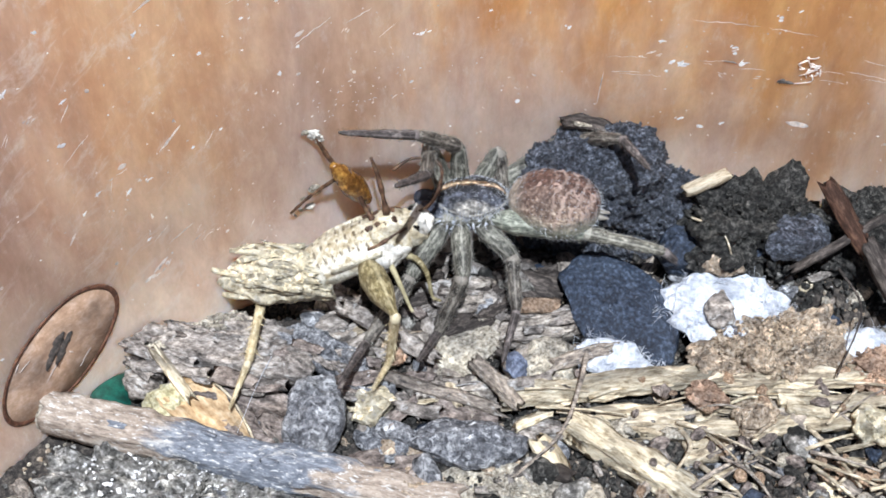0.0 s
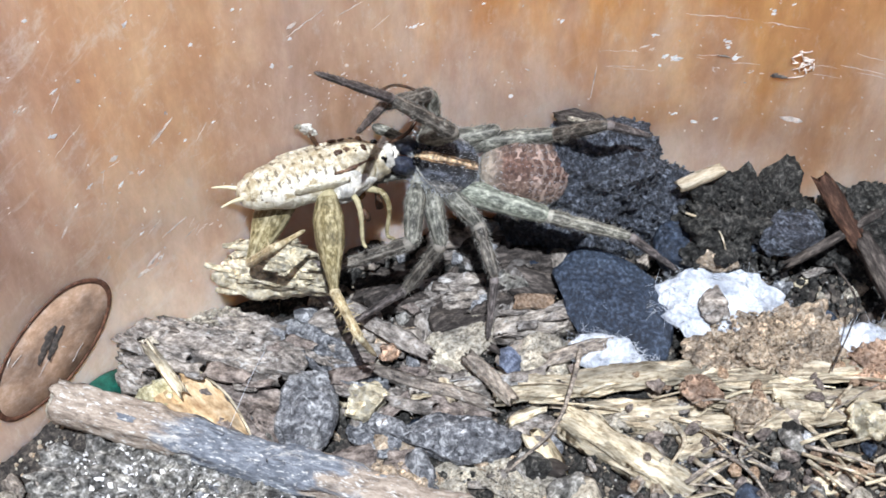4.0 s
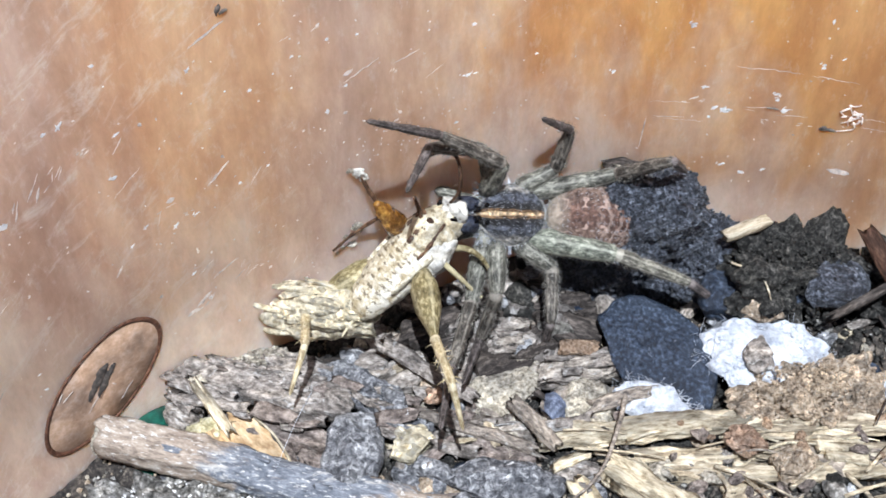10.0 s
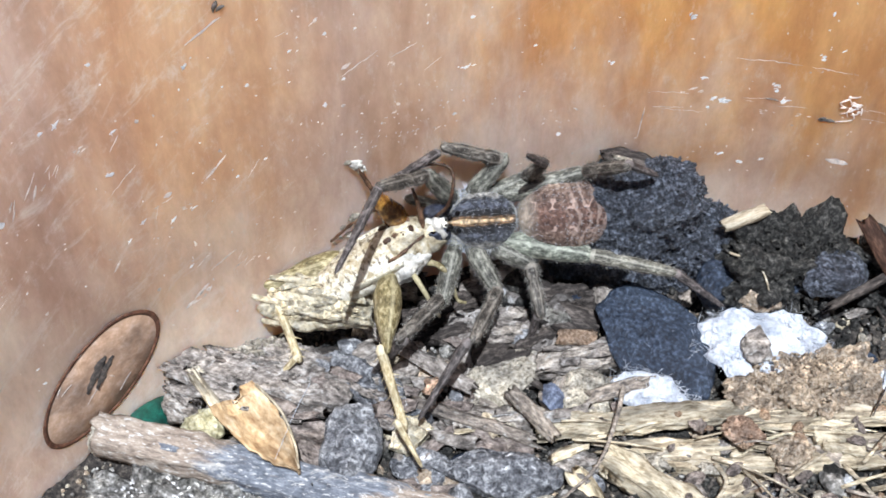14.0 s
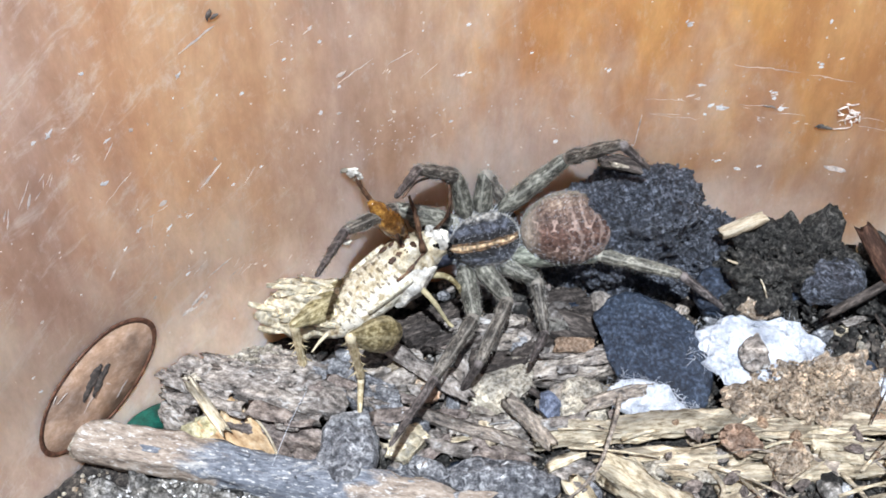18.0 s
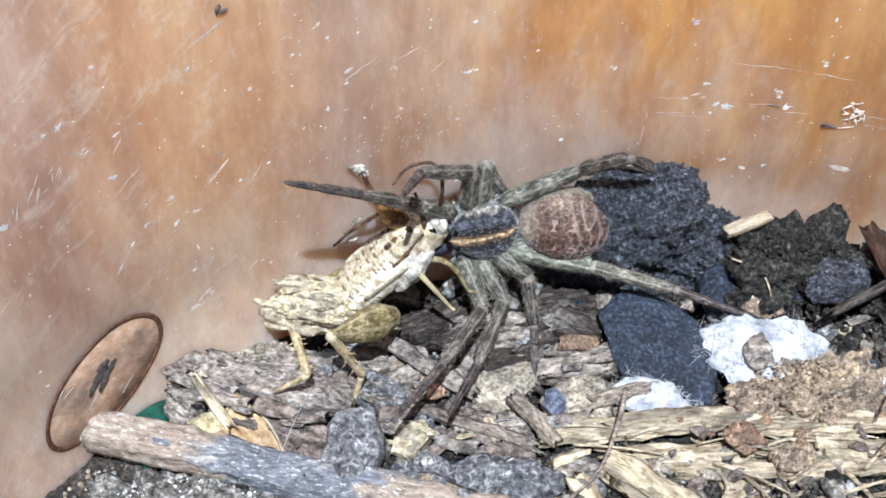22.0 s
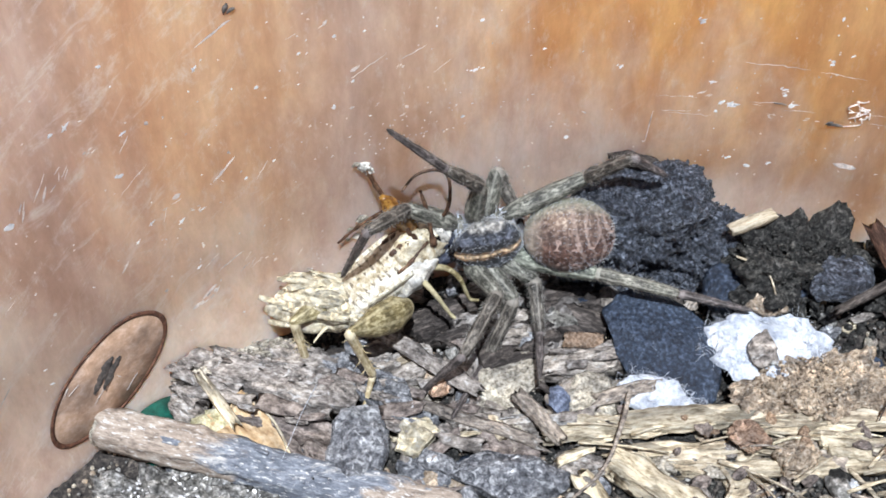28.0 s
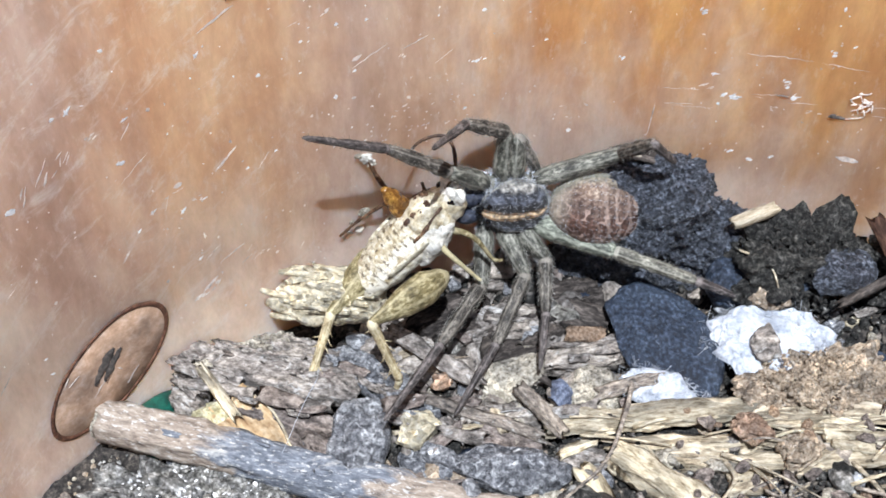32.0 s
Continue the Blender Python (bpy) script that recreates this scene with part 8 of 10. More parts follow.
    walk(spider_parts["L4", "tibia"], [
        (0, at(-12.74, 3.99, -2.57, 2.8, 23.4, -176.4)), (0.5, at(-12.42, 5.62, -2.11, 3.6, 32.4, -174.7)),
        (1, at(-13, 2.41, -0.59, 3.7, 8.4, -174.4)), (1.5, at(-12.61, 4.98, 0.23, 0.8, 32.3, 177.4)), (2, at(-10.74, 3.99, 5.56, 1.5, -38.3, 166.7)),
        (2.5, at(-10.64, 3.21, 5.85, -0.2, -39.7, 169.4)), (3, at(-11.31, 4.68, 4.46, -1.6, -19.9, 172.1)),
        (3.5, at(-11.31, 4.67, 4.46, -1.6, -20, 172.3)), (5.5, at(-11.19, 2.84, 5.12, -2.4, -24.4, 174.4)),
        (6, at(-11.19, 2.97, 5.12, -2.3, -21.9, 174.1)), (7, at(-10.98, 1.41, 5.39, 0.5, -17.6, 165.9)), (8, at(-7.29, 3.3, 8.69, -1.1, -18.5, 170.9)),
        (9, at(-7.95, 3.58, 8.26, 1.5, -24.9, 163.9)), (9.5, at(-8.74, 3.73, 7.68, 0.7, -12.6, 166.6)), (10, at(-11.14, 4.5, 4.81, 1, 5, 161.3)),
        (11, at(-12.89, 1.34, 0.29, 0.7, -8, 172.7)), (12, at(-11.93, 3.83, 3.58, 3, -19.2, 163.1)), (12.5, at(-12.32, 4.62, 2.1, 3.6, -5.5, 160.3)),
        (13, at(-12.79, 4.25, -0.08, 3.6, 5.2, 161.5)), (13.5, at(-12.03, 4.62, 2.99, 3, -23.6, 165.1)),
        (15.5, at(-12.12, 4.46, 2.83, 6, -30.3, 158.5)), (16, at(-11.74, 5.19, 3.32, 6.7, -32.4, 157.2)),
        (17, at(-12.48, 4.79, 1.31, 8.9, -14.5, 151.7)), (18, at(-12.7, 3.97, 1, 7.3, -16.3, 157.8)), (19, at(-12.01, 5.73, 2.1, 6.7, -20, 159.7)),
        (20, at(-11.55, 6.23, 2.9, 6.3, -22.6, 160.8)), (21, at(-11.9, 5.32, 2.83, 5.8, -23.8, 161.9)),
        (23, at(-11.86, 5.61, 2.67, 6.3, -22.7, 160.7)), (24, at(-12.2, 3.28, 3.1, 4, -27.4, 166.1)), (25, at(-12.18, 3.26, 3.15, 4, -27.6, 166.2)),
        (28, at(-12.07, 4.82, 2.75, 3.4, -22.3, 167.6)), (28.5, at(-12.07, 4.85, 2.71, 3.5, -22.1, 167.3)),
        (29, at(-11.87, 0.66, 3.67, -1.2, -32.4, 177.5)), (30, at(-11.62, 3.8, 4.22, 1.2, -30.7, 172.8)),
        (32, at(-11.54, 4.07, 4.28, 1.6, -30.6, 172.2))])
    walk(spider_parts["L4", "tarsus"], [
        (0, at(-21.53, 3.43, -6.38, -0.6, 53.1, -150.9)), (0.25, at(-21.01, 4.15, -6.82, -50.4, 34, 141.9)),
        (0.5, at(-20.48, 4.87, -7.26, -59.6, -4.8, 108.3)), (0.75, at(-21.47, 3.18, -4.62, -49.6, 32.8, 146.1)),
        (1, at(-22.45, 1.49, -1.99, -1.7, 48.7, -146)), (1.25, at(-21.58, 3.42, -3.45, -56.4, 24.3, 133.3)),
        (1.5, at(-20.71, 5.35, -4.91, -56.3, -24.5, 87.8)), (2, at(-18.08, 5.73, 11.51, -76.7, 1.2, 169.7)),
        (2.5, at(-17.89, 4.57, 11.99, -76.7, -1.9, 172.5)), (3, at(-20.25, 5.91, 7.72, -77, 3.9, 155.5)), (3.5, at(-20.25, 5.88, 7.75, -77, 4, 155.8)),
        (5.5, at(-19.89, 3.69, 9.09, -73.5, 13.9, 178)), (6, at(-20.05, 3.88, 8.69, -73.6, 13.8, 177.3)),
        (7, at(-19.86, 3.64, 8.29, -75.6, 2.2, 163.6)), (8, at(-16.28, 4.74, 11.74, -74.5, 18.3, 169.4)),
        (9, at(-16.31, 5.99, 12.31, -76.5, 17.9, 162.8)), (9.5, at(-17.85, 5.9, 9.77, -77, 18.9, 161.4)),
        (10, at(-20.2, 7.57, 3.98, -79.6, 28.8, 154.9)), (11, at(-22.32, 2.56, 1.62, -78.7, 24.9, 157.1)),
        (12, at(-20.6, 6.46, 6.74, -81.8, 24.1, 149.6)), (12.5, at(-21.32, 7.84, 3.02, -83.4, 26.5, 145.9)),
        (13, at(-21.86, 7.28, -0.95, -83.3, 39.8, 146)), (13.5, at(-20.53, 6.87, 6.83, -78.6, 20.1, 155.2)),
        (15.5, at(-19.83, 7.49, 7.68, -86.4, 12.5, 128)), (16, at(-19.21, 8.34, 8.46, -84.3, 7.5, 140)),
        (17, at(-20.67, 9.19, 3.71, -87.3, 19.5, 127.2)), (18, at(-21.23, 7.46, 3.7, -86.6, 6.9, 130.6)),
        (19, at(-20.47, 8.86, 5.38, -90.9, -22.1, 162)), (20, at(-19.92, 9.15, 6.58, -89.3, -26.5, 158.1)),
        (21, at(-20.25, 8.05, 6.7, -87.6, -10.1, 152.7)), (23, at(-20.22, 8.53, 6.38, -87.4, -8.3, 151.4)),
        (24, at(-20.47, 5.33, 7.52, -87.4, 8, 144.4)), (25, at(-20.44, 5.28, 7.61, -87.4, 7.7, 144.6)), (28, at(-20.74, 6.72, 6.4, -87.8, -10.7, 160)),
        (28.5, at(-20.75, 6.8, 6.33, -87.8, -10.9, 160.1)), (29, at(-19.96, 1.02, 8.82, -86, -4.8, 147)),
        (30, at(-19.81, 4.83, 9.12, -86, 5.1, 152.6)), (32, at(-19.72, 5.19, 9.18, -86.1, 5.1, 152.2))])
    walk(spider_parts["R1", "femur"], [
        (0, at(2.3, -2.3, -0.9, -5.8, -79.1, 22.4)), (0.5, at(2.3, -2.3, -0.9, 150, -74.1, -133.9)), (1, at(2.3, -2.3, -0.9, -43, -75.6, 58.5)),
        (1.5, at(2.3, -2.3, -0.9, 124.4, -35.8, -110.4)), (2, at(2.3, -2.3, -0.9, 66.5, -50.9, -33.1)),
        (2.5, at(2.3, -2.3, -0.9, 76.6, -37.8, -47.4)), (3, at(2.3, -2.3, -0.9, -120.4, -86.6, 149.1)),
        (3.5, at(2.3, -2.3, -0.9, -111.5, -86.4, 140.2)), (5.5, at(2.3, -2.3, -0.9, 64.3, -75.4, -35.7)), (6, at(2.3, -2.3, -0.9, 65.5, -75, -37)),
        (7, at(2.3, -2.3, -0.9, 56.8, -72.2, -27.8)), (8, at(2.3, -2.3, -0.9, 63.2, -69.2, -34.7)), (9, at(2.3, -2.3, -0.9, 71.7, -72.2, -43.6)),
        (9.5, at(2.3, -2.3, -0.9, 84.5, -72.1, -57.1)), (10, at(2.3, -2.3, -0.9, 118.6, -68.4, -93.2)), (11, at(2.3, -2.3, -0.9, 51.1, -34.5, -14.6)),
        (12, at(2.3, -2.3, -0.9, 64, -61.6, -31.4)), (12.5, at(2.3, -2.3, -0.9, 86.4, -67.9, -56)), (13, at(2.3, -2.3, -0.9, 89.7, -65.1, -59.6)),
        (13.5, at(2.3, -2.3, -0.9, 64.9, -44.7, -30.1)), (15.5, at(2.3, -2.3, -0.9, 84, -42.6, -57.4)), (16, at(2.3, -2.3, -0.9, 76, -22.2, -42.7)),
        (17, at(2.3, -2.3, -0.9, 71, -19.8, -29.1)), (18, at(2.3, -2.3, -0.9, 71, -16.8, -28.9)), (19, at(2.3, -2.3, -0.9, 79.4, -42.2, -45.5)),
        (20, at(2.3, -2.3, -0.9, 78.5, -46.4, -44.1)), (21, at(2.3, -2.3, -0.9, 76.4, -43.2, -41.2)), (23, at(2.3, -2.3, -0.9, 77.2, -44.6, -42.4)),
        (24, at(2.3, -2.3, -0.9, 68.7, -32.7, -28.8)), (25, at(2.3, -2.3, -0.9, 68.6, -32.3, -28.7)), (28, at(2.3, -2.3, -0.9, 74.1, -15.1, -42.3)),
        (28.5, at(2.3, -2.3, -0.9, 74.1, -15.4, -42)), (29, at(2.3, -2.3, -0.9, 71.5, -7.5, -29)), (30, at(2.3, -2.3, -0.9, 73.5, -25.2, -36.1)),
        (32, at(2.3, -2.3, -0.9, 73.4, -27.1, -35.8))])
    walk(spider_parts["R1", "tibia"], [
        (0, at(3.62, -1.76, 6.46, 6, -13.1, 90.6)), (0.5, at(0.87, -3.78, 6.31, 9.2, -15.6, 77.6)), (1, at(3.28, -0.7, 6.36, 4.5, -14.6, 95.7)),
        (1.5, at(0.19, -8, 3.49, 15.6, -39.7, 72.2)), (2, at(6.26, -4.89, 4.92, 37.3, -8.1, 23.2)), (2.5, at(6.31, -6.66, 3.7, 36.1, -11.9, 30.2)),
        (3, at(1.92, -2.07, 6.59, 46.4, -14.9, -12.4)), (3.5, at(1.94, -2, 6.59, 46.3, -14.9, -11.9)), (5.5, at(3.84, -3.4, 6.36, 45.4, -11.6, -8)),
        (6, at(3.85, -3.47, 6.34, 45.5, -11.6, -8.7)), (7, at(4.33, -3.37, 6.24, 46.1, 5.5, -19.5)), (8, at(4.49, -3.82, 6.11, 45.8, -13.4, -15.5)),
        (9, at(3.96, -3.89, 6.24, 47, -18.1, -19.9)), (9.5, at(3.55, -4.23, 6.24, 46.7, -18.3, -18.8)), (10, at(2.15, -5.06, 6.07, 45.9, -25, -16.7)),
        (11, at(8.28, -3.86, 3.34, 10.8, -53.2, 35.2)), (12, at(5.34, -4.16, 5.7, 28.1, -29.7, 9.8)), (12.5, at(3.87, -4.64, 6.05, 31.8, -47.6, 4)),
        (13, at(3.89, -5.02, 5.9, 27.3, -48.4, 10)), (13.5, at(6.92, -4.97, 4.37, 23.3, -41.5, 15.7)),
        (15.5, at(5.27, -6.96, 4.17, 53.2, -35.1, -30.9)), (16, at(7.4, -7.01, 1.93, 50.8, -35.1, -26.7)),
        (17, at(8.47, -5.73, 1.64, 27.9, -44.2, 8.5)), (18, at(8.59, -5.77, 1.27, 35.6, -51.1, -1.9)),
        (19, at(6.19, -6.26, 4.14, 61.3, -39.5, -37.4)), (20, at(6.01, -5.9, 4.53, 62, -34.8, -38.5)), (21, at(6.41, -5.9, 4.24, 60.4, -33.9, -35.7)),
        (23, at(6.24, -5.9, 4.37, 61.1, -34.9, -36.9)), (24, at(7.83, -5.35, 3.15, 54.7, -32.1, -25.3)),
        (25, at(7.86, -5.34, 3.11, 54.6, -31.9, -25.2)), (28, at(7.66, -7.17, 1.06, 63.1, -53.3, -37.6)),
        (28.5, at(7.67, -7.14, 1.09, 62.9, -53.7, -37.3)), (29, at(8.8, -5.91, 0.08, 49.1, -31.5, -17.4)),
        (30, at(7.79, -6.3, 2.29, 54.7, -15.9, -31.1)), (32, at(7.71, -6.21, 2.51, 54.9, -16.3, -31.7))])
    walk(spider_parts["R1", "tarsus"], [
        (0, at(3.52, 7.01, 8.51, 5.9, -28.8, 77.8)), (0.5, at(2.73, 4.68, 8.74, 12.7, -35.2, 65.1)), (1, at(2.41, 7.96, 8.62, 2.8, -34.9, 82.2)),
        (1.5, at(2.31, -1.4, 9.24, 20.4, -52.6, 57.3)), (2, at(14.45, -1.38, 6.19, 25.6, -43.1, 50.2)),
        (2.5, at(13.92, -2.24, 5.56, 31.3, -47.6, 42.2)), (3, at(10.42, -3.93, 8.9, 57.5, -24.2, -0.3)),
        (3.5, at(10.45, -3.8, 8.9, 57.3, -24.2, 0.2)), (5.5, at(12.57, -4.64, 8.16, 56.6, -26.7, 2)), (6, at(12.57, -4.8, 8.15, 56.8, -26.7, 1.4)),
        (7, at(12.77, -6.36, 5.37, 53.3, -15.1, 11.2)), (8, at(12.93, -6.15, 8.2, 55.4, -28.5, 5.5)), (9, at(12.01, -6.8, 9.04, 58.6, -26.3, -1.4)),
        (9.5, at(11.64, -6.98, 9.06, 59, -30.3, -2.3)), (10, at(9.96, -7.4, 9.87, 58.5, -37.6, -1.4)), (11, at(12.69, -0.75, 10.55, 3, -57.5, 68.8)),
        (12, at(13.05, -2.82, 10.16, 43.2, -42.7, 18.2)), (12.5, at(9.93, -4.21, 12.7, 41.7, -55.7, 20.1)),
        (13, at(9.78, -3.99, 12.63, 15, -47.2, 53.8)), (13.5, at(13.4, -3.15, 10.34, 23.4, -45.2, 42.1)),
        (14.5, at(12.5, -6.95, 9.84, 14.3, 4.7, 65.9)), (15.5, at(11.59, -10.74, 9.35, 30, 53.8, 94.7)), (16, at(13.98, -10.32, 7.1, 3.8, 50.9, 62)),
        (16.5, at(14.42, -7.55, 7.51, 1, -8.9, 55.1)), (17, at(14.85, -4.78, 7.91, 9.5, -68.3, 43.4)),
        (18, at(14.24, -5.96, 8.27, 26.5, -72.9, 25.3)), (19, at(11.71, -10.48, 9.86, 85.3, -46.4, -39.6)),
        (20, at(11.8, -10.51, 9.66, 84.5, -36.3, -38.3)), (21, at(12.48, -10.25, 9.26, 82.3, -35.9, -34.6)),
        (23, at(12.15, -10.32, 9.52, 83, -36.8, -35.8)), (24, at(14.72, -8.61, 7.94, 72.8, -40.2, -19.5)),
        (25, at(14.77, -8.6, 7.86, 72.8, -39.9, -19.4)), (26.5, at(13.34, -9.52, 8.06, 126.1, 21.5, -3.1)),
        (28, at(11.92, -10.45, 8.27, -145.9, 26.4, 66.7)), (28.5, at(11.91, -10.37, 8.35, -146.4, 26.8, 66.5)),
        (28.75, at(14.02, -9.29, 6.56, 126.6, 31.2, 9)), (29, at(16.12, -8.2, 4.78, 66.7, -15.8, -8.6)),
        (30, at(15.19, -10.77, 4.76, 72.6, -25.4, -25.3)), (32, at(15.06, -10.75, 5.04, 72.9, -25.8, -26))])
    walk(spider_parts["R2", "femur"], [
        (0, at(0.9, -2.3, -0.9, 31, -86.5, 159.5)), (0.5, at(0.9, -2.3, -0.9, -7.5, -49.1, -161.3)), (1, at(0.9, -2.3, -0.9, -38.7, -83.5, -128.7)),
        (1.5, at(0.9, -2.3, -0.9, -51.7, -35.5, -115)), (2, at(0.9, -2.3, -0.9, -130.3, -56, -18.3)), (2.5, at(0.9, -2.3, -0.9, -119.1, -60.5, -31.4)),
        (3, at(0.9, -2.3, -0.9, -97.2, -41, -59.1)), (3.5, at(0.9, -2.3, -0.9, -97.7, -41.5, -58.2)), (5.5, at(0.9, -2.3, -0.9, -111, -25.4, -34.6)),
        (6, at(0.9, -2.3, -0.9, -110.9, -26, -34.9)), (7, at(0.9, -2.3, -0.9, -109.2, -30.2, -38.5)), (8, at(0.9, -2.3, -0.9, -104.6, -34.8, -47.1)),
        (9, at(0.9, -2.3, -0.9, -101.9, -37.4, -51.6)), (9.5, at(0.9, -2.3, -0.9, -100, -38.6, -54.7)), (10, at(0.9, -2.3, -0.9, -96.7, -40.6, -59.8)),
        (11, at(0.9, -2.3, -0.9, -73.3, -42.2, -94.7)), (12, at(0.9, -2.3, -0.9, -70, -50.2, -99.2)),
        (12.5, at(0.9, -2.3, -0.9, -57.7, -46.7, -115.6)), (13, at(0.9, -2.3, -0.9, -61.7, -51.9, -110.3)),
        (13.5, at(0.9, -2.3, -0.9, -53.1, -44.5, -121.8)), (15.5, at(0.9, -2.3, -0.9, -51.7, 12.9, -126.3)),
        (16, at(0.9, -2.3, -0.9, -53.2, -18.3, -96.9)), (17, at(0.9, -2.3, -0.9, -56.9, -40.5, -89.4)), (18, at(0.9, -2.3, -0.9, -59.3, -27, -85.1)),
        (19, at(0.9, -2.3, -0.9, -53.4, -27.7, -97.9)), (20, at(0.9, -2.3, -0.9, -56, -38.8, -93.2)), (21, at(0.9, -2.3, -0.9, -54.4, -30.5, -96.1)),
        (23, at(0.9, -2.3, -0.9, -53.4, -31.4, -97.9)), (24, at(0.9, -2.3, -0.9, -58.3, -35.4, -89)), (25, at(0.9, -2.3, -0.9, -57.7, -28.7, -90.2)),
        (28, at(0.9, -2.3, -0.9, -52.5, -17.4, -103.4)), (28.5, at(0.9, -2.3, -0.9, -52.5, -17.9, -103.5)),
        (29, at(0.9, -2.3, -0.9, -55.9, -9.8, -89.3)), (30, at(0.9, -2.3, -0.9, -55.9, 0.4, -88.5)), (32, at(0.9, -2.3, -0.9, -55.9, -3.5, -88.4))])
    walk(spider_parts["R2", "tibia"], [
        (0, at(0.52, -2.16, 5.89, 3.5, -38.2, 50.1)), (0.5, at(-3.31, -3.73, 4.24, 2.4, -47.9, 51.8)), (1, at(0.42, -2.9, 5.86, 9.6, -37.7, 41.1)),
        (1.5, at(-1.44, -7.32, 3.04, 49.5, -65.9, -7.1)), (2, at(4.51, -3.49, 4.74, 48.7, -10.1, -5.9)), (2.5, at(3.76, -4.05, 5.02, 49, -13.8, -7.6)),
        (3, at(3.53, -6.7, 3.56, 38.6, -22.6, 24.9)), (3.5, at(3.58, -6.63, 3.61, 38.4, -22.4, 25.3)), (5.5, at(5.96, -5.78, 2.01, 42.6, -16.2, 12.6)),
        (6, at(5.91, -5.79, 2.08, 43, -15.7, 11.2)), (7, at(5.5, -5.96, 2.52, 45.7, -14.6, 1)), (8, at(4.7, -6.39, 2.98, 45.4, -13.4, 2.1)),
        (9, at(4.25, -6.53, 3.23, 46.1, -5.4, -2.2)), (9.5, at(3.97, -6.64, 3.34, 46.2, -7.6, -2.7)), (10, at(3.5, -6.76, 3.53, 45, -24.7, 1.4)),
        (11, at(0.49, -7.32, 3.67, 41, -42.8, 8.6)), (12, at(0.2, -6.6, 4.32, 41.9, -16.1, 6.7)), (12.5, at(-1.11, -6.5, 4.05, 44.8, -25.4, -1.3)),
        (13, at(-0.55, -6.24, 4.45, 37.6, -55.8, 9.3)), (13.5, at(-1.65, -6.42, 3.87, 43.6, -19.3, -0.1)),
        (15.5, at(-3.02, -7.64, -2.42, 60.6, -32, -38)), (16, at(0.13, -8.71, 1.23, 64.3, -40.7, -44.1)),
        (17, at(0.95, -7.47, 3.51, 51.6, -48, -26.1)), (18, at(1.41, -8.34, 2.18, 57.5, -51.8, -33.8)),
        (19, at(0.07, -8.26, 2.26, 59.1, -46.7, -35.8)), (20, at(0.6, -7.59, 3.36, 59.8, -35.9, -37)), (21, at(0.28, -8.13, 2.55, 52.2, -32.6, -23.4)),
        (23, at(0.1, -8.05, 2.65, 52.8, -33.7, -24.5)), (24, at(1, -7.84, 3.04, 56.5, -26.9, -31.8)), (25, at(0.88, -8.26, 2.37, 55.9, -34.6, -30.8)),
        (28, at(-0.6, -8.61, 1.14, 71.2, -30.2, -58.9)), (28.5, at(-0.61, -8.59, 1.19, 71.2, -30.7, -58.8)),
        (29, at(0.98, -9, 0.26, 54.6, -31, -27.2)), (30, at(1.08, -9.1, -0.95, 56.8, -31, -31.4)), (32, at(1.08, -9.08, -0.48, 57.2, -31.4, -32))])
    walk(spider_parts["R2", "tarsus"], [
        (0, at(4.35, 2.43, 10.58, 0.3, -22.9, 28.9)), (0.5, at(-0.16, 0.27, 9.88, 12.8, -14, -9)), (1, at(4.95, 1.05, 10.5, 4.1, -8.4, 33.7)),
        (1.5, at(1.64, -7.71, 9.98, 11, -47, 19.7)), (2, at(11.96, -4.26, 6.06, 10.6, 1.3, 20.7)), (2.5, at(11.07, -5.02, 6.83, 10.5, -5, 22.8)),
        (3, at(9.9, -3.74, 6.48, 3.6, -41.8, 39.1)), (3.5, at(9.93, -3.62, 6.5, 3.3, -41.6, 39.6)), (5.5, at(13.08, -4.19, 4.14, -1, -48.5, 45.7)),
        (6, at(13.09, -4.38, 4.14, -0.6, -48.3, 45.2)), (7, at(12.85, -5.82, 4.44, -9.8, -33.3, 59)), (8, at(12.09, -6.12, 4.75, -8.7, -30.9, 56.9)),
        (9, at(11.81, -6.83, 3.94, -6.6, -38.5, 53.3)), (9.5, at(11.49, -7, 4.35, -6.9, -39.7, 53.8)), (10, at(10.4, -6.6, 6.7, -7, -44.8, 53.9)),
        (11, at(6, -6.48, 8.84, -29.6, -60.5, 81.9)), (12, at(7.46, -5.75, 6.43, -0.1, -30.8, 42.7)), (12.5, at(5.75, -6.66, 7.32, -0.4, -35.1, 43.2)),
        (13, at(3.67, -5.55, 10.73, -5.4, -51.2, 50.5)), (13.5, at(5.52, -6.44, 6.38, 4.6, -22.1, 34.4)),
        (15.5, at(2.06, -11.61, 1.6, 45, -65.9, -18)), (16, at(4.26, -12.72, 6.19, 39.1, -61.6, -11.4)),
        (17, at(5.52, -9.71, 9.17, -11.1, -64.2, 44.1)), (18, at(5.32, -10.95, 8.16, 18.5, -72.4, 12.5)),
        (19, at(4.3, -11.31, 7.79, 61.4, -71.1, -32.5)), (20, at(5.52, -11.29, 7.82, 54.3, -72.2, -25.1)),
        (21, at(6.15, -10.67, 6.65, 55.8, -70.8, -26.6)), (23, at(5.85, -10.67, 6.86, 57.1, -71.9, -28)),
        (24, at(6.75, -11.41, 6.49, 39.3, -59.2, -8.6)), (25, at(6.26, -11.46, 6.68, 48.1, -71.9, -18.3)),
        (28, at(2.79, -14.24, 4.96, 77.5, -14.6, -55.4)), (28.5, at(2.78, -14.19, 5.07, 77.5, -15, -55.3)),
        (29, at(6.77, -11.97, 4.17, 62.4, -39.9, -23.9)), (30, at(6.64, -12.49, 2.96, 57.5, -54.8, -17.3)),
        (32, at(6.59, -12.53, 3.47, 58, -55, -17.9))])
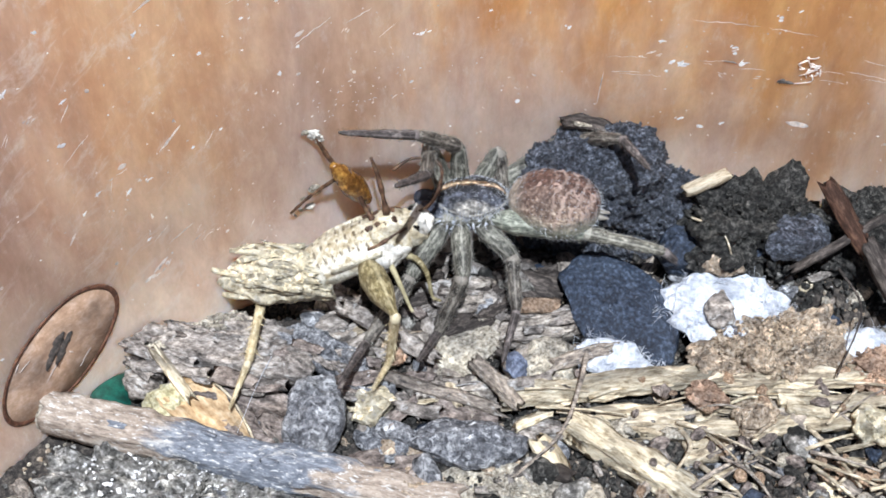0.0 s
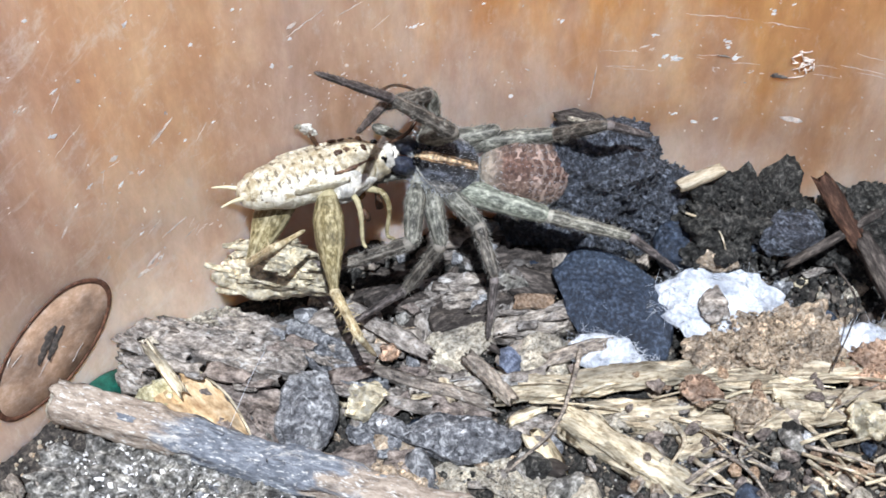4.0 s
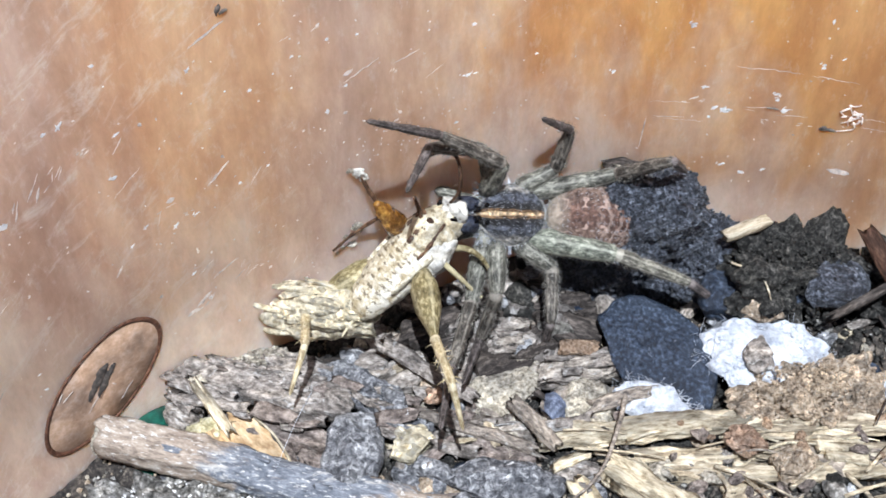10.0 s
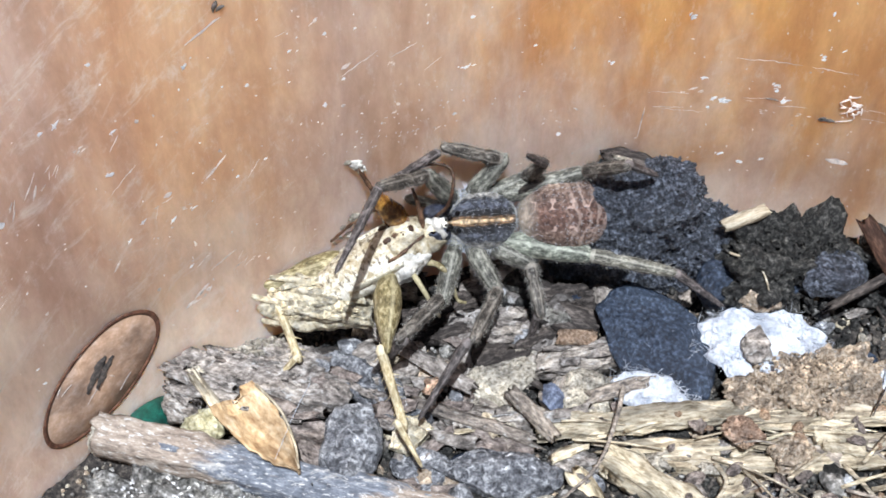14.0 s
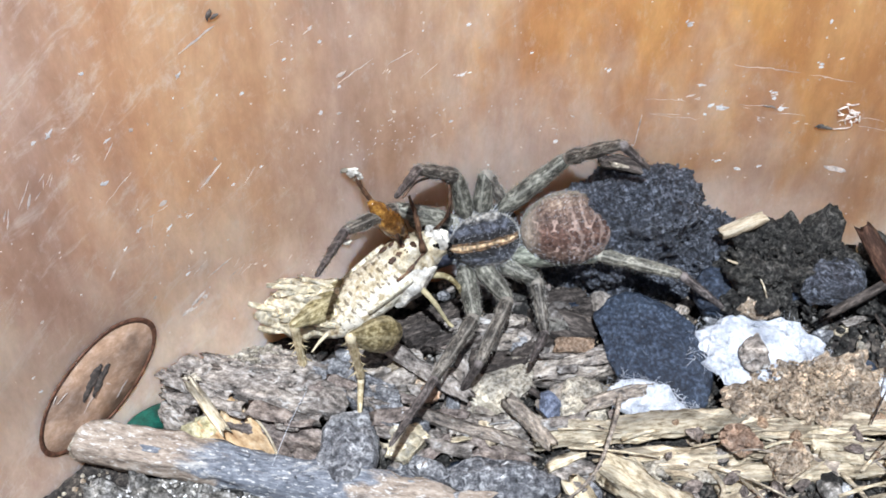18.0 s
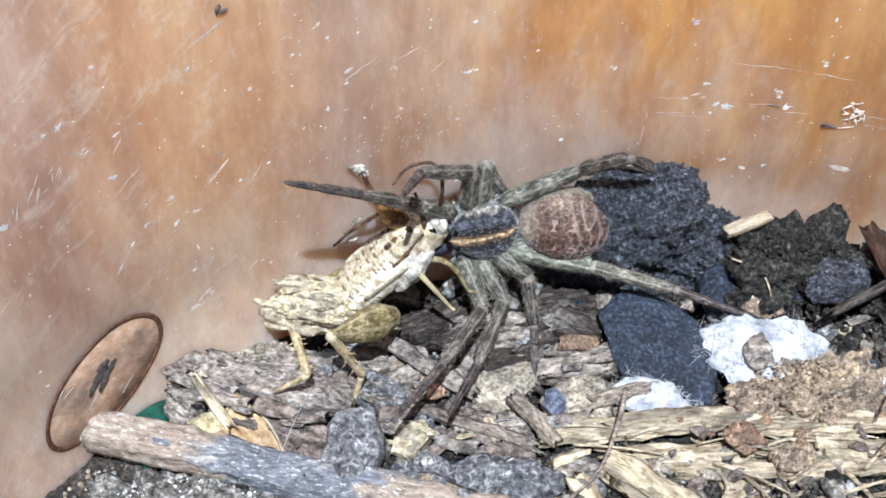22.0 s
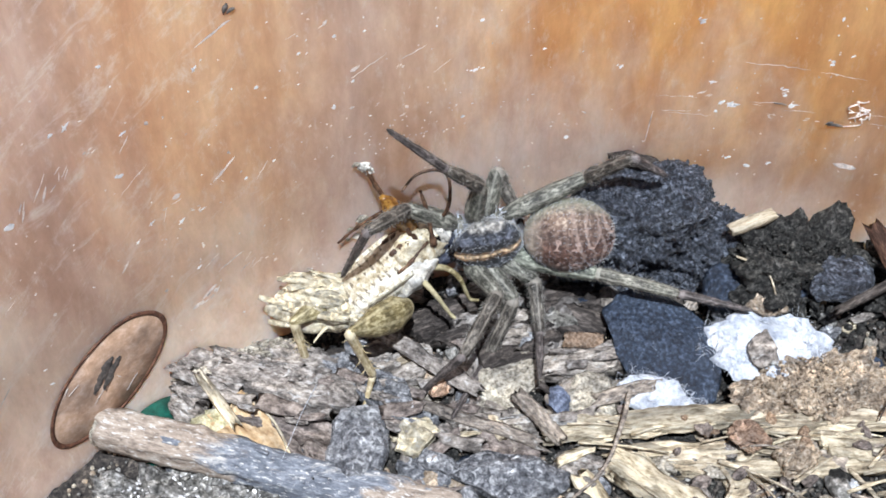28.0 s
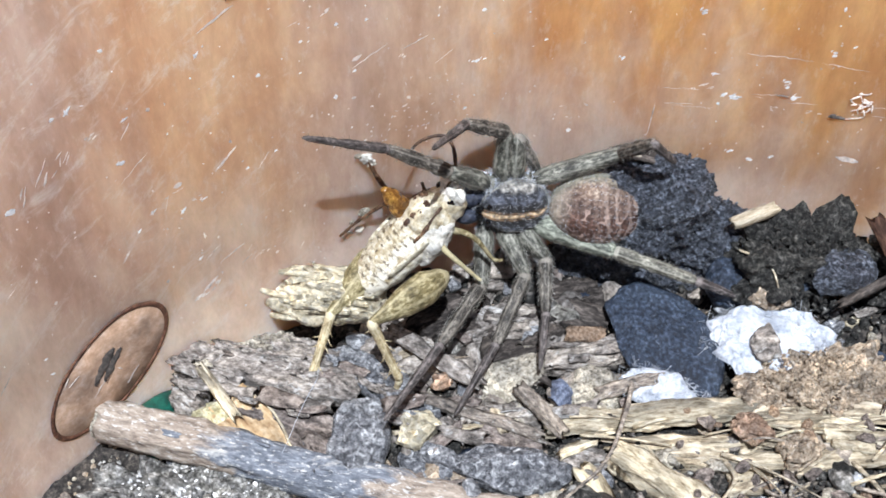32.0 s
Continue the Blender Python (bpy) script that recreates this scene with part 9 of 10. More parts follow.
    walk(spider_parts["R3", "femur"], [
        (0, at(-0.6, -2.3, -0.9, 0.7, -55.2, -157.5)), (0.5, at(-0.6, -2.3, -0.9, 5, -26.9, -163.9)), (1, at(-0.6, -2.3, -0.9, -13.9, -43, -131.7)),
        (1.5, at(-0.6, -2.3, -0.9, -2.5, -27.1, -151.3)), (2, at(-0.6, -2.3, -0.9, -4.8, -39.8, -147.2)),
        (2.5, at(-0.6, -2.3, -0.9, -9.7, -38, -139.4)), (3, at(-0.6, -2.3, -0.9, 1.7, -30.5, -159.4)),
        (3.5, at(-0.6, -2.3, -0.9, 1.7, -30.7, -159.4)), (5.5, at(-0.6, -2.3, -0.9, -6.7, -30.5, -143)),
        (6, at(-0.6, -2.3, -0.9, -6.5, -30.6, -143.3)), (7, at(-0.6, -2.3, -0.9, -13.1, -29.8, -130.4)), (8, at(-0.6, -2.3, -0.9, -9.8, -27, -137.3)),
        (9, at(-0.6, -2.3, -0.9, -7.5, -26.7, -142.4)), (9.5, at(-0.6, -2.3, -0.9, -6.4, -25.4, -144.8)),
        (10, at(-0.6, -2.3, -0.9, -4.6, -19.8, -149.6)), (11, at(-0.6, -2.3, -0.9, -19.1, -25.6, -113)),
        (12, at(-0.6, -2.3, -0.9, -3.7, -31.5, -144.6)), (12.5, at(-0.6, -2.3, -0.9, 1.7, -18.3, -157.3)),
        (13, at(-0.6, -2.3, -0.9, 1.5, -9.8, -156.4)), (13.5, at(-0.6, -2.3, -0.9, 1.7, -16.1, -157.4)),
        (15.5, at(-0.6, -2.3, -0.9, 1.6, 19.5, -159.3)), (16, at(-0.6, -2.3, -0.9, 7.8, 8.3, -134.1)), (17, at(-0.6, -2.3, -0.9, -0.8, -38, -103.8)),
        (18, at(-0.6, -2.3, -0.9, -1, -21.8, -103.4)), (19, at(-0.6, -2.3, -0.9, -1.1, -9.1, -103)), (20, at(-0.6, -2.3, -0.9, -0.8, -11.4, -104.7)),
        (21, at(-0.6, -2.3, -0.9, -2, -13.4, -99.4)), (23, at(-0.6, -2.3, -0.9, -1.6, -13, -101.1)), (24, at(-0.6, -2.3, -0.9, -3, -12.7, -94.8)),
        (25, at(-0.6, -2.3, -0.9, -3, -12.7, -94.5)), (28, at(-0.6, -2.3, -0.9, -3.5, 15.8, -112.4)),
        (28.5, at(-0.6, -2.3, -0.9, -3.5, 14.4, -112.1)), (29, at(-0.6, -2.3, -0.9, -1.4, -9, -71.8)), (30, at(-0.6, -2.3, -0.9, -0.4, 1.4, -87.2)),
        (32, at(-0.6, -2.3, -0.9, -0.4, -3.2, -86.9))])
    walk(spider_parts["R3", "tibia"], [
        (0, at(-3.76, -3.61, 4.03, 41.8, 71.3, 106.9)), (0.5, at(-5.74, -3.78, 1.81, -1.7, 58.5, 59.6)),
        (1, at(-3.52, -5.58, 3.19, 34.2, 53.7, 102.2)), (1.25, at(-4.4, -5.22, 2.51, 35.4, 0.9, 104.5)),
        (1.5, at(-5.28, -4.87, 1.83, 34.3, -51.9, 106.7)), (1.75, at(-4.88, -4.83, 2.38, 38.1, 3.5, 98.4)),
        (2, at(-4.48, -4.8, 2.94, 32.4, 58.8, 88.6)), (2.5, at(-4.19, -5.38, 2.79, 36.1, 53.7, 93.1)), (3, at(-5.44, -4.12, 2.14, 15.4, 58.7, 68.3)),
        (3.5, at(-5.43, -4.12, 2.16, 15.6, 58.9, 68.5)), (4.5, at(-5.08, -4.77, 2.16, -29.3, 10.9, 1.8)),
        (5.5, at(-4.73, -5.41, 2.15, -13.8, -46, -41.3)), (6, at(-4.74, -5.38, 2.16, 9.1, -52.4, -71.2)),
        (7, at(-3.97, -6.26, 2.08, 9.4, -50.9, -71.7)), (8, at(-4.53, -5.92, 1.83, 2.6, -53, -63)), (9, at(-4.85, -5.57, 1.8, 12.8, -53, -75.8)),
        (9.5, at(-5.03, -5.42, 1.67, 16.5, -53.4, -80.4)), (10, at(-5.47, -5.16, 1.13, 25.5, -52.4, -91.7)),
        (11, at(-2.72, -7.28, 1.69, 79.7, -73.5, -150.6)), (12, at(-4.77, -5.26, 2.23, 28.8, -64.2, -96.7)),
        (12.5, at(-5.85, -4.5, 0.99, 48, -54.4, -118.8)), (13, at(-6.02, -4.67, 0.12, 55, -56.4, -127.4)),
        (13.5, at(-5.92, -4.52, 0.76, 16.1, -77.3, -86)), (15.5, at(-5.89, -4.3, -2.9, 50.3, -58.9, -122.2)),
        (16, at(-4.73, -6.57, -1.76, 19.5, -28.2, -80)), (16.33, at(-3.73, -6.68, -0.24, 23.8, 14.7, -113.4)),
        (16.67, at(-2.73, -6.78, 1.27, -5.8, 50.6, -163.4)), (17, at(-1.73, -6.89, 2.79, -68.4, 41.3, 116.4)),
        (18, at(-1.89, -7.72, 1.33, -71, 29.7, 112)), (19, at(-1.93, -8.07, 0.05, -71.6, 20, 110.6)), (20, at(-2.09, -7.99, 0.29, -71.9, 22, 109.6)),
        (21, at(-1.55, -8.06, 0.49, -70.4, 22.7, 113.5)), (23, at(-1.73, -8.04, 0.45, -70.9, 22.7, 112.2)),
        (24, at(-1.09, -8.13, 0.42, -69.3, 21.5, 116.5)), (25, at(-1.06, -8.13, 0.42, -69.2, 21.5, 116.7)),
        (28, at(-2.8, -7.64, -2.53, -71.5, -0.3, 104.6)), (28.5, at(-2.79, -7.69, -2.39, -71.5, 1, 104.6)),
        (29, at(1.25, -7.93, 0.04, -67.4, 16.5, 131.3)), (30, at(-0.31, -8.29, -1.05, -69.7, 10.4, 121.1)),
        (32, at(-0.28, -8.28, -0.57, -69.7, 13.7, 121.3))])
    walk(spider_parts["R3", "tarsus"], [
        (0, at(-4.34, -1.71, -1.84, -45.5, 77.4, -148.8)), (0.5, at(-4.1, -0.98, -3.47, -87.9, 81.9, 168.2)),
        (1, at(-4.29, -2, -1.81, -65.2, 71.6, -168.6)), (1.5, at(-6.38, -1.2, 6.71, -34.8, 64, -136)), (2, at(-4.4, -1.58, -2.36, -98.2, 28, 145.6)),
        (2.5, at(-4.39, -1.72, -2.21, -98.5, 23.9, 144.8)), (3, at(-4.25, -1.13, -3.16, -102.6, 28, 135.5)),
        (3.5, at(-4.26, -1.14, -3.15, -102.5, 27.8, 135.8)), (4.17, at(-3.34, -3.51, 0.1, -108, -10.6, 101.7)),
        (4.83, at(-2.41, -5.88, 3.36, -86, -44.4, 57.7)), (5.5, at(-1.49, -8.25, 6.61, -30.6, -44.7, -16)),
        (6, at(-3.52, -8.97, 7.07, -1.4, -33.7, -60.6)), (7, at(-2.75, -9.98, 6.89, -29.9, -38.7, -14)),
        (8, at(-2.83, -9.25, 6.78, -28.9, -46.9, -15.5)), (9, at(-3.93, -9.19, 6.75, -20.4, -41.3, -27.7)),
        (9.5, at(-4.42, -9.07, 6.65, -29.6, -42.5, -14)), (10, at(-5.58, -8.94, 6.04, -36.2, -45.7, -4.5)),
        (11, at(-4.26, -8.15, 7.64, -149.3, -61.4, 119.1)), (12, at(-5.09, -7.94, 7.82, -20, -86.6, -10.9)),
        (12.5, at(-7.59, -7.66, 6.03, 88.8, -83, -119.9)), (13, at(-8.1, -7.39, 5.28, 128.3, -67.4, -160.3)),
        (13.5, at(-5.83, -5.88, 6.81, -15.1, -50, -12.2)), (15.5, at(-7.6, -7.01, 2.41, 17, -81, -46.1)),
        (16, at(-3.78, -11.95, 1.16, 1.4, -41.5, -29.3)), (16.5, at(-3.79, -7.33, -0.07, -29.7, -4.8, 38.4)),
        (17, at(-3.8, -2.72, -1.3, -9.8, 37.3, 99)), (18, at(-3.9, -2.73, -1.74, -9.5, 26.5, 99.5)), (19, at(-3.98, -2.62, -2.07, -9.7, 16.7, 99.2)),
        (20, at(-4.02, -2.58, -2.04, -9.3, 16, 100.5)), (21, at(-3.83, -2.81, -1.9, -8.7, 15.9, 102.7)), (23, at(-3.89, -2.74, -1.94, -9, 16, 101.5)),
        (24, at(-3.67, -2.97, -1.85, -6.4, 14.9, 111.3)), (25, at(-3.66, -2.98, -1.85, -6.3, 14.8, 111.5)),
        (28, at(-4.36, -1.64, -2.5, -8.3, 3.2, 99)), (28.5, at(-4.35, -1.69, -2.5, -8.3, 3.2, 99.1)), (29, at(-2.67, -3.46, -1.72, -5.9, 9.5, 121)),
        (30, at(-3.46, -3.07, -2.17, -6.9, 3.6, 111.8)), (32, at(-3.41, -3.13, -2.04, -6.9, 3.7, 111.3))])
    walk(spider_parts["R4", "femur"], [
        (0, at(-2, -2.3, -0.9, 1.2, -26.7, -163.6)), (0.5, at(-2, -2.3, -0.9, 5.2, -21.3, -173.4)), (1, at(-2, -2.3, -0.9, -5.1, -33.7, -151.5)),
        (1.5, at(-2, -2.3, -0.9, 6.1, -18.3, -176.4)), (2, at(-2, -2.3, -0.9, -3.1, -43.5, -159)), (2.5, at(-2, -2.3, -0.9, -6.7, -42.8, -153.7)),
        (3, at(-2, -2.3, -0.9, 2.4, -33.5, -168.4)), (3.5, at(-2, -2.3, -0.9, 2.3, -33.7, -168.3)), (5.5, at(-2, -2.3, -0.9, -6, -35.3, -153.7)),
        (6, at(-2, -2.3, -0.9, -5.6, -35.4, -154.4)), (7, at(-2, -2.3, -0.9, -7.2, -35.4, -151.5)), (8, at(-2, -2.3, -0.9, -2.7, -32.7, -159.6)),
        (9, at(-2, -2.3, -0.9, -1.3, -31.5, -162.2)), (9.5, at(-2, -2.3, -0.9, -1, -29.8, -162.9)), (10, at(-2, -2.3, -0.9, 1.1, -23.5, -167.5)),
        (11, at(-2, -2.3, -0.9, -6.5, -20.8, -147.4)), (12, at(-2, -2.3, -0.9, -0.4, -27.4, -162.4)), (12.5, at(-2, -2.3, -0.9, 1.8, -19.3, -167.8)),
        (13, at(-2, -2.3, -0.9, 2, -12.5, -168.5)), (13.5, at(-2, -2.3, -0.9, 1.3, -24.5, -166.4)), (15.5, at(-2, -2.3, -0.9, 1.3, -9.6, -166.3)),
        (16, at(-2, -2.3, -0.9, 1.4, -11.2, -166.8)), (17, at(-2, -2.3, -0.9, -6.1, -33, -147.4)), (18, at(-2, -2.3, -0.9, -5.7, -17.7, -148.4)),
        (19, at(-2, -2.3, -0.9, -2.1, -3.2, -168.1)), (20, at(-2, -2.3, -0.9, -2, -7.2, -168.8)), (21, at(-2, -2.3, -0.9, -3.6, -13.1, -160)),
        (23, at(-2, -2.3, -0.9, -3.2, -12.4, -161.7)), (24, at(-2, -2.3, -0.9, -7.8, -18.4, -144.5)), (25, at(-2, -2.3, -0.9, -7.9, -18.6, -144.3)),
        (28, at(-2, -2.3, -0.9, -5.3, 3.1, -162.9)), (28.5, at(-2, -2.3, -0.9, -5.3, 3.1, -163)), (29, at(-2, -2.3, -0.9, -9, -16, -131.6)),
        (30, at(-2, -2.3, -0.9, -4, -7.8, -155.3)), (32, at(-2, -2.3, -0.9, -3.8, -8.3, -156.8))])
    walk(spider_parts["R4", "tibia"], [
        (0, at(-11.42, -5.07, 4.05, 6.2, -20.1, 138.1)), (0.5, at(-12.18, -3.47, 3.09, 6.8, -14.2, 135.9)),
        (1, at(-10.04, -6.67, 5.2, 2.9, -32, 145.9)), (1.5, at(-12.43, -2.96, 2.55, -2.1, -42.8, 154.1)),
        (2, at(-9.45, -5.16, 6.67, -34.2, -70.8, -169.1)), (2.5, at(-9.24, -5.87, 6.57, -47.5, -63.4, -154.7)),
        (3, at(-10.98, -4.15, 5.18, -39.2, -83.6, -163.2)), (3.5, at(-10.96, -4.16, 5.2, -36.8, -83.8, -165.6)),
        (5.5, at(-10.05, -6.29, 5.45, -59.9, -69.8, -142.1)), (6, at(-10.09, -6.18, 5.46, -59.1, -70.3, -142.9)),
        (7, at(-9.88, -6.59, 5.47, -69.7, -85.5, -132.2)), (8, at(-10.68, -5.53, 5.04, -44.3, -74.9, -157.8)),
        (9, at(-10.93, -5.17, 4.85, -43.1, -76.9, -159.1)), (9.5, at(-11.12, -5.11, 4.56, -40.8, -73.2, -161.4)),
        (10, at(-11.85, -4.48, 3.49, -34.5, -66.5, -168.1)), (11, at(-10.67, -7.84, 3, -34.5, -54.2, -168.1)),
        (12, at(-11.31, -5.25, 4.16, -28.4, -68.7, -175)), (12.5, at(-12.15, -4.49, 2.74, -24.6, -58, -179.2)),
        (13, at(-12.53, -4.44, 1.48, -19.4, -53.5, 174.4)), (13.5, at(-11.73, -4.65, 3.66, -5.3, -82.7, 159.8)),
        (15.5, at(-12.54, -4.87, 0.93, -58.5, -44.6, -144.6)), (16, at(-12.5, -4.76, 1.24, -57.9, -46.7, -145.4)),
        (17, at(-9.77, -7.26, 5.1, -31.6, -44.5, 178.4)), (18, at(-10.93, -7.79, 2.44, -46.1, -49.5, -161.9)),
        (19, at(-12.75, -4.56, -0.3, -60.5, -47, -142.6)), (20, at(-12.71, -4.42, 0.47, -63.4, -51.8, -138.8)),
        (21, at(-12.07, -5.96, 1.58, -62.4, -55, -140.1)), (23, at(-12.2, -5.67, 1.46, -60.6, -54.6, -142.3)),
        (24, at(-10.49, -8.36, 2.58, -72.6, -61.4, -128.2)), (25, at(-10.46, -8.38, 2.61, -73.2, -61.5, -127.5)),
        (28, at(-12.5, -5.53, -1.5, -71.1, -36.5, -130.2)), (28.5, at(-12.5, -5.52, -1.49, -70.8, -36.6, -130.8)),
        (29, at(-9.02, -10.21, 2.13, -90.9, -61.8, -105)), (29.5, at(-6.76, -10.02, 5.24, -51.5, -16.7, -160.2)),
        (30, at(-11.9, -6.85, 0.58, -92, -52.4, -96.7)), (32, at(-12, -6.59, 0.69, -92.1, -53, -96.6))])
    walk(spider_parts["R4", "tarsus"], [
        (0, at(-17.37, 0.25, 6.97, 6.4, 6.2, 115.1)), (0.5, at(-18.1, 2.26, 5.17, 6.6, -8.3, 104.4)), (1, at(-16.02, -2.63, 9.7, 4.7, -4.7, 121.3)),
        (1.5, at(-18.03, -0.24, 8.33, 26.8, 58.1, 162.1)), (2, at(-12.19, -5.69, 14.7, 38.9, 9.8, -178.3)),
        (2.5, at(-12.68, -7.5, 14.17, 38.9, 8.4, -178.1)), (3, at(-11.89, -4.42, 13.62, 38.7, -2.4, 177.4)),
        (3.5, at(-11.85, -4.39, 13.65, 38.7, -2.5, 177.6)), (5.5, at(-12.36, -8.09, 13.43, 41.5, 37.4, -173.7)),
        (6, at(-12.38, -7.91, 13.47, 40.7, 35.5, -174.9)), (7, at(-10.33, -7.08, 13.94, 39.9, 41, -176.3)),
        (8, at(-12.73, -6.37, 13.24, 38.9, 32.7, -178)), (9, at(-12.72, -5.86, 13.13, 35.9, 32.9, 176.5)),
        (9.5, at(-13.45, -5.89, 12.7, 35.3, 35.4, 175.4)), (10, at(-15.16, -5.18, 11.29, 31.6, 51.2, 170.1)),
        (11, at(-15.53, -8.86, 9.9, 35.6, 58, 175)), (11.5, at(-14.96, -7.19, 10.99, 8.8, -2.5, 127.3)),
        (12, at(-14.39, -5.52, 12.08, 43.4, -61.2, 72.9)), (12.5, at(-16.65, -4.55, 9.94, 33.7, -62.8, 83.9)),
        (12.75, at(-17.1, -4.25, 9.12, 6.5, 2.1, 127.9)), (13, at(-17.55, -3.94, 8.31, 40.9, 65.7, 178.5)),
        (13.5, at(-12.74, -4.28, 12.09, 34.4, 39.2, 170.5)), (15.5, at(-17.47, -8.38, 6.9, 11.7, 25.4, 129.7)),
        (16, at(-17.31, -8.08, 7.42, 8.8, 23, 122.6)), (17, at(-15.83, -7.09, 11.05, 7.8, 16.3, 119.4)),
        (18, at(-16.17, -9.51, 8.91, 11.2, 32.6, 127.6)), (19, at(-17.35, -8.08, 5.92, 12.8, 31.2, 130.7)),
        (20, at(-16.66, -7.89, 7.15, 12.8, 32, 130.7)), (21, at(-15.81, -9.09, 8.55, 15.6, 33.9, 135.8)),
        (23, at(-16.1, -8.68, 8.39, 14.9, 34.8, 134.6)), (24, at(-13.02, -11.56, 10.04, 17.5, 18.2, 140.3)),
        (25, at(-12.94, -11.6, 10.08, 17.6, 17.9, 140.5)), (28, at(-16.91, -10.75, 3.55, 15.1, 15.4, 132.1)),
        (28.5, at(-16.96, -10.68, 3.58, 15.2, 15.8, 132.2)), (29, at(-10.05, -14.09, 9.62, 18.6, 19.8, 143.5)),
        (29.5, at(-11.88, -11.86, 6.87, 17, -35.1, 154.2)), (30, at(-12.51, -12, 7.32, 19.5, 21.9, 135.8)),
        (32, at(-12.59, -11.68, 7.47, 19.2, 22.2, 135.2))])
    walk(cricket, [
        (0, at(-7.7, -5.2, 7.75, -12, -16.9, 14.5)), (0.5, at(-9.09, -9.13, 7.62, -12, -18.3, 29.5)), (1, at(-8.14, -5.84, 7.71, -12, -17.4, 20.5)),
        (1.5, at(-7.78, -12.38, 8.02, -12, -14.3, 47)), (2, at(-10.95, -3.76, 17.69, -12, 6.9, 21.8)), (2.5, at(-11, -3.8, 18.65, -12, 14.4, 22.2)),
        (3, at(-10.71, -3.75, 17.71, -12, 5, 22.5)), (3.5, at(-10.76, -3.78, 17.66, -12, 4.9, 22.6)), (5.5, at(-12.1, -4.39, 16.3, -12, 1.9, 23.9)),
        (6, at(-12.04, -4.37, 16.46, -12, 2, 23.9)), (7, at(-8.07, -2.67, 13.41, -12, -21.2, 20.5)), (8, at(-8.71, -2.95, 12.95, -12, -22.8, 21.4)),
        (9, at(-9.1, -3.25, 12.46, -12, -21.1, 23.1)), (9.5, at(-8.21, -2.83, 11.4, -12, -29.5, 22)), (10, at(-7.26, -3.68, 11.64, -12, -31.5, 34.6)),
        (11, at(-8.27, -7.4, 8.22, -12, -12.3, 49.3)), (12, at(-11.09, -4.01, 12.42, -12, -1.3, 23.7)),
        (12.5, at(-10.71, -3.82, 10.15, -12, -6.9, 23.1)), (13, at(-9.66, -4.14, 8.18, -12, -12.7, 28.5)),
        (13.5, at(-9.82, -3.42, 10.29, -12, -20.6, 22.4)), (15.5, at(-10.86, -9.39, 7.43, -12, -15.2, 34.1)),
        (16, at(-11.23, -8.32, 7.25, -12, -16.9, 39.2)), (17, at(-9.47, -4.77, 8.74, -12, -23.4, 37.3)),
        (18, at(-9.27, -4.57, 8.13, -12, -19.4, 35.5)), (19, at(-10.48, -4.74, 8.53, -12, -22.9, 33.4)), (20, at(-9.9, -4.23, 9.96, -12, -29.5, 30.9)),
        (21, at(-9.85, -4.09, 9.93, -12, -29.1, 29.6)), (23, at(-9.75, -4.06, 9.95, -12, -29.1, 29.6)),
        (24, at(-8.22, -3.42, 11.87, -12, -36.6, 29.1)), (25, at(-8.26, -3.44, 11.84, -12, -36.6, 29.2)),
        (28, at(-10.13, -4.53, 8.61, -12, -23.6, 32.6)), (28.5, at(-10.06, -4.45, 8.72, -12, -24.2, 32.1)),
        (29, at(-7.76, -3.73, 11.42, -12, -36.3, 34.4)), (30, at(-8.02, -3.46, 12.1, -12, -36.9, 30.3)),
        (32, at(-8.15, -3.5, 12.07, -12, -36.8, 30.4))])
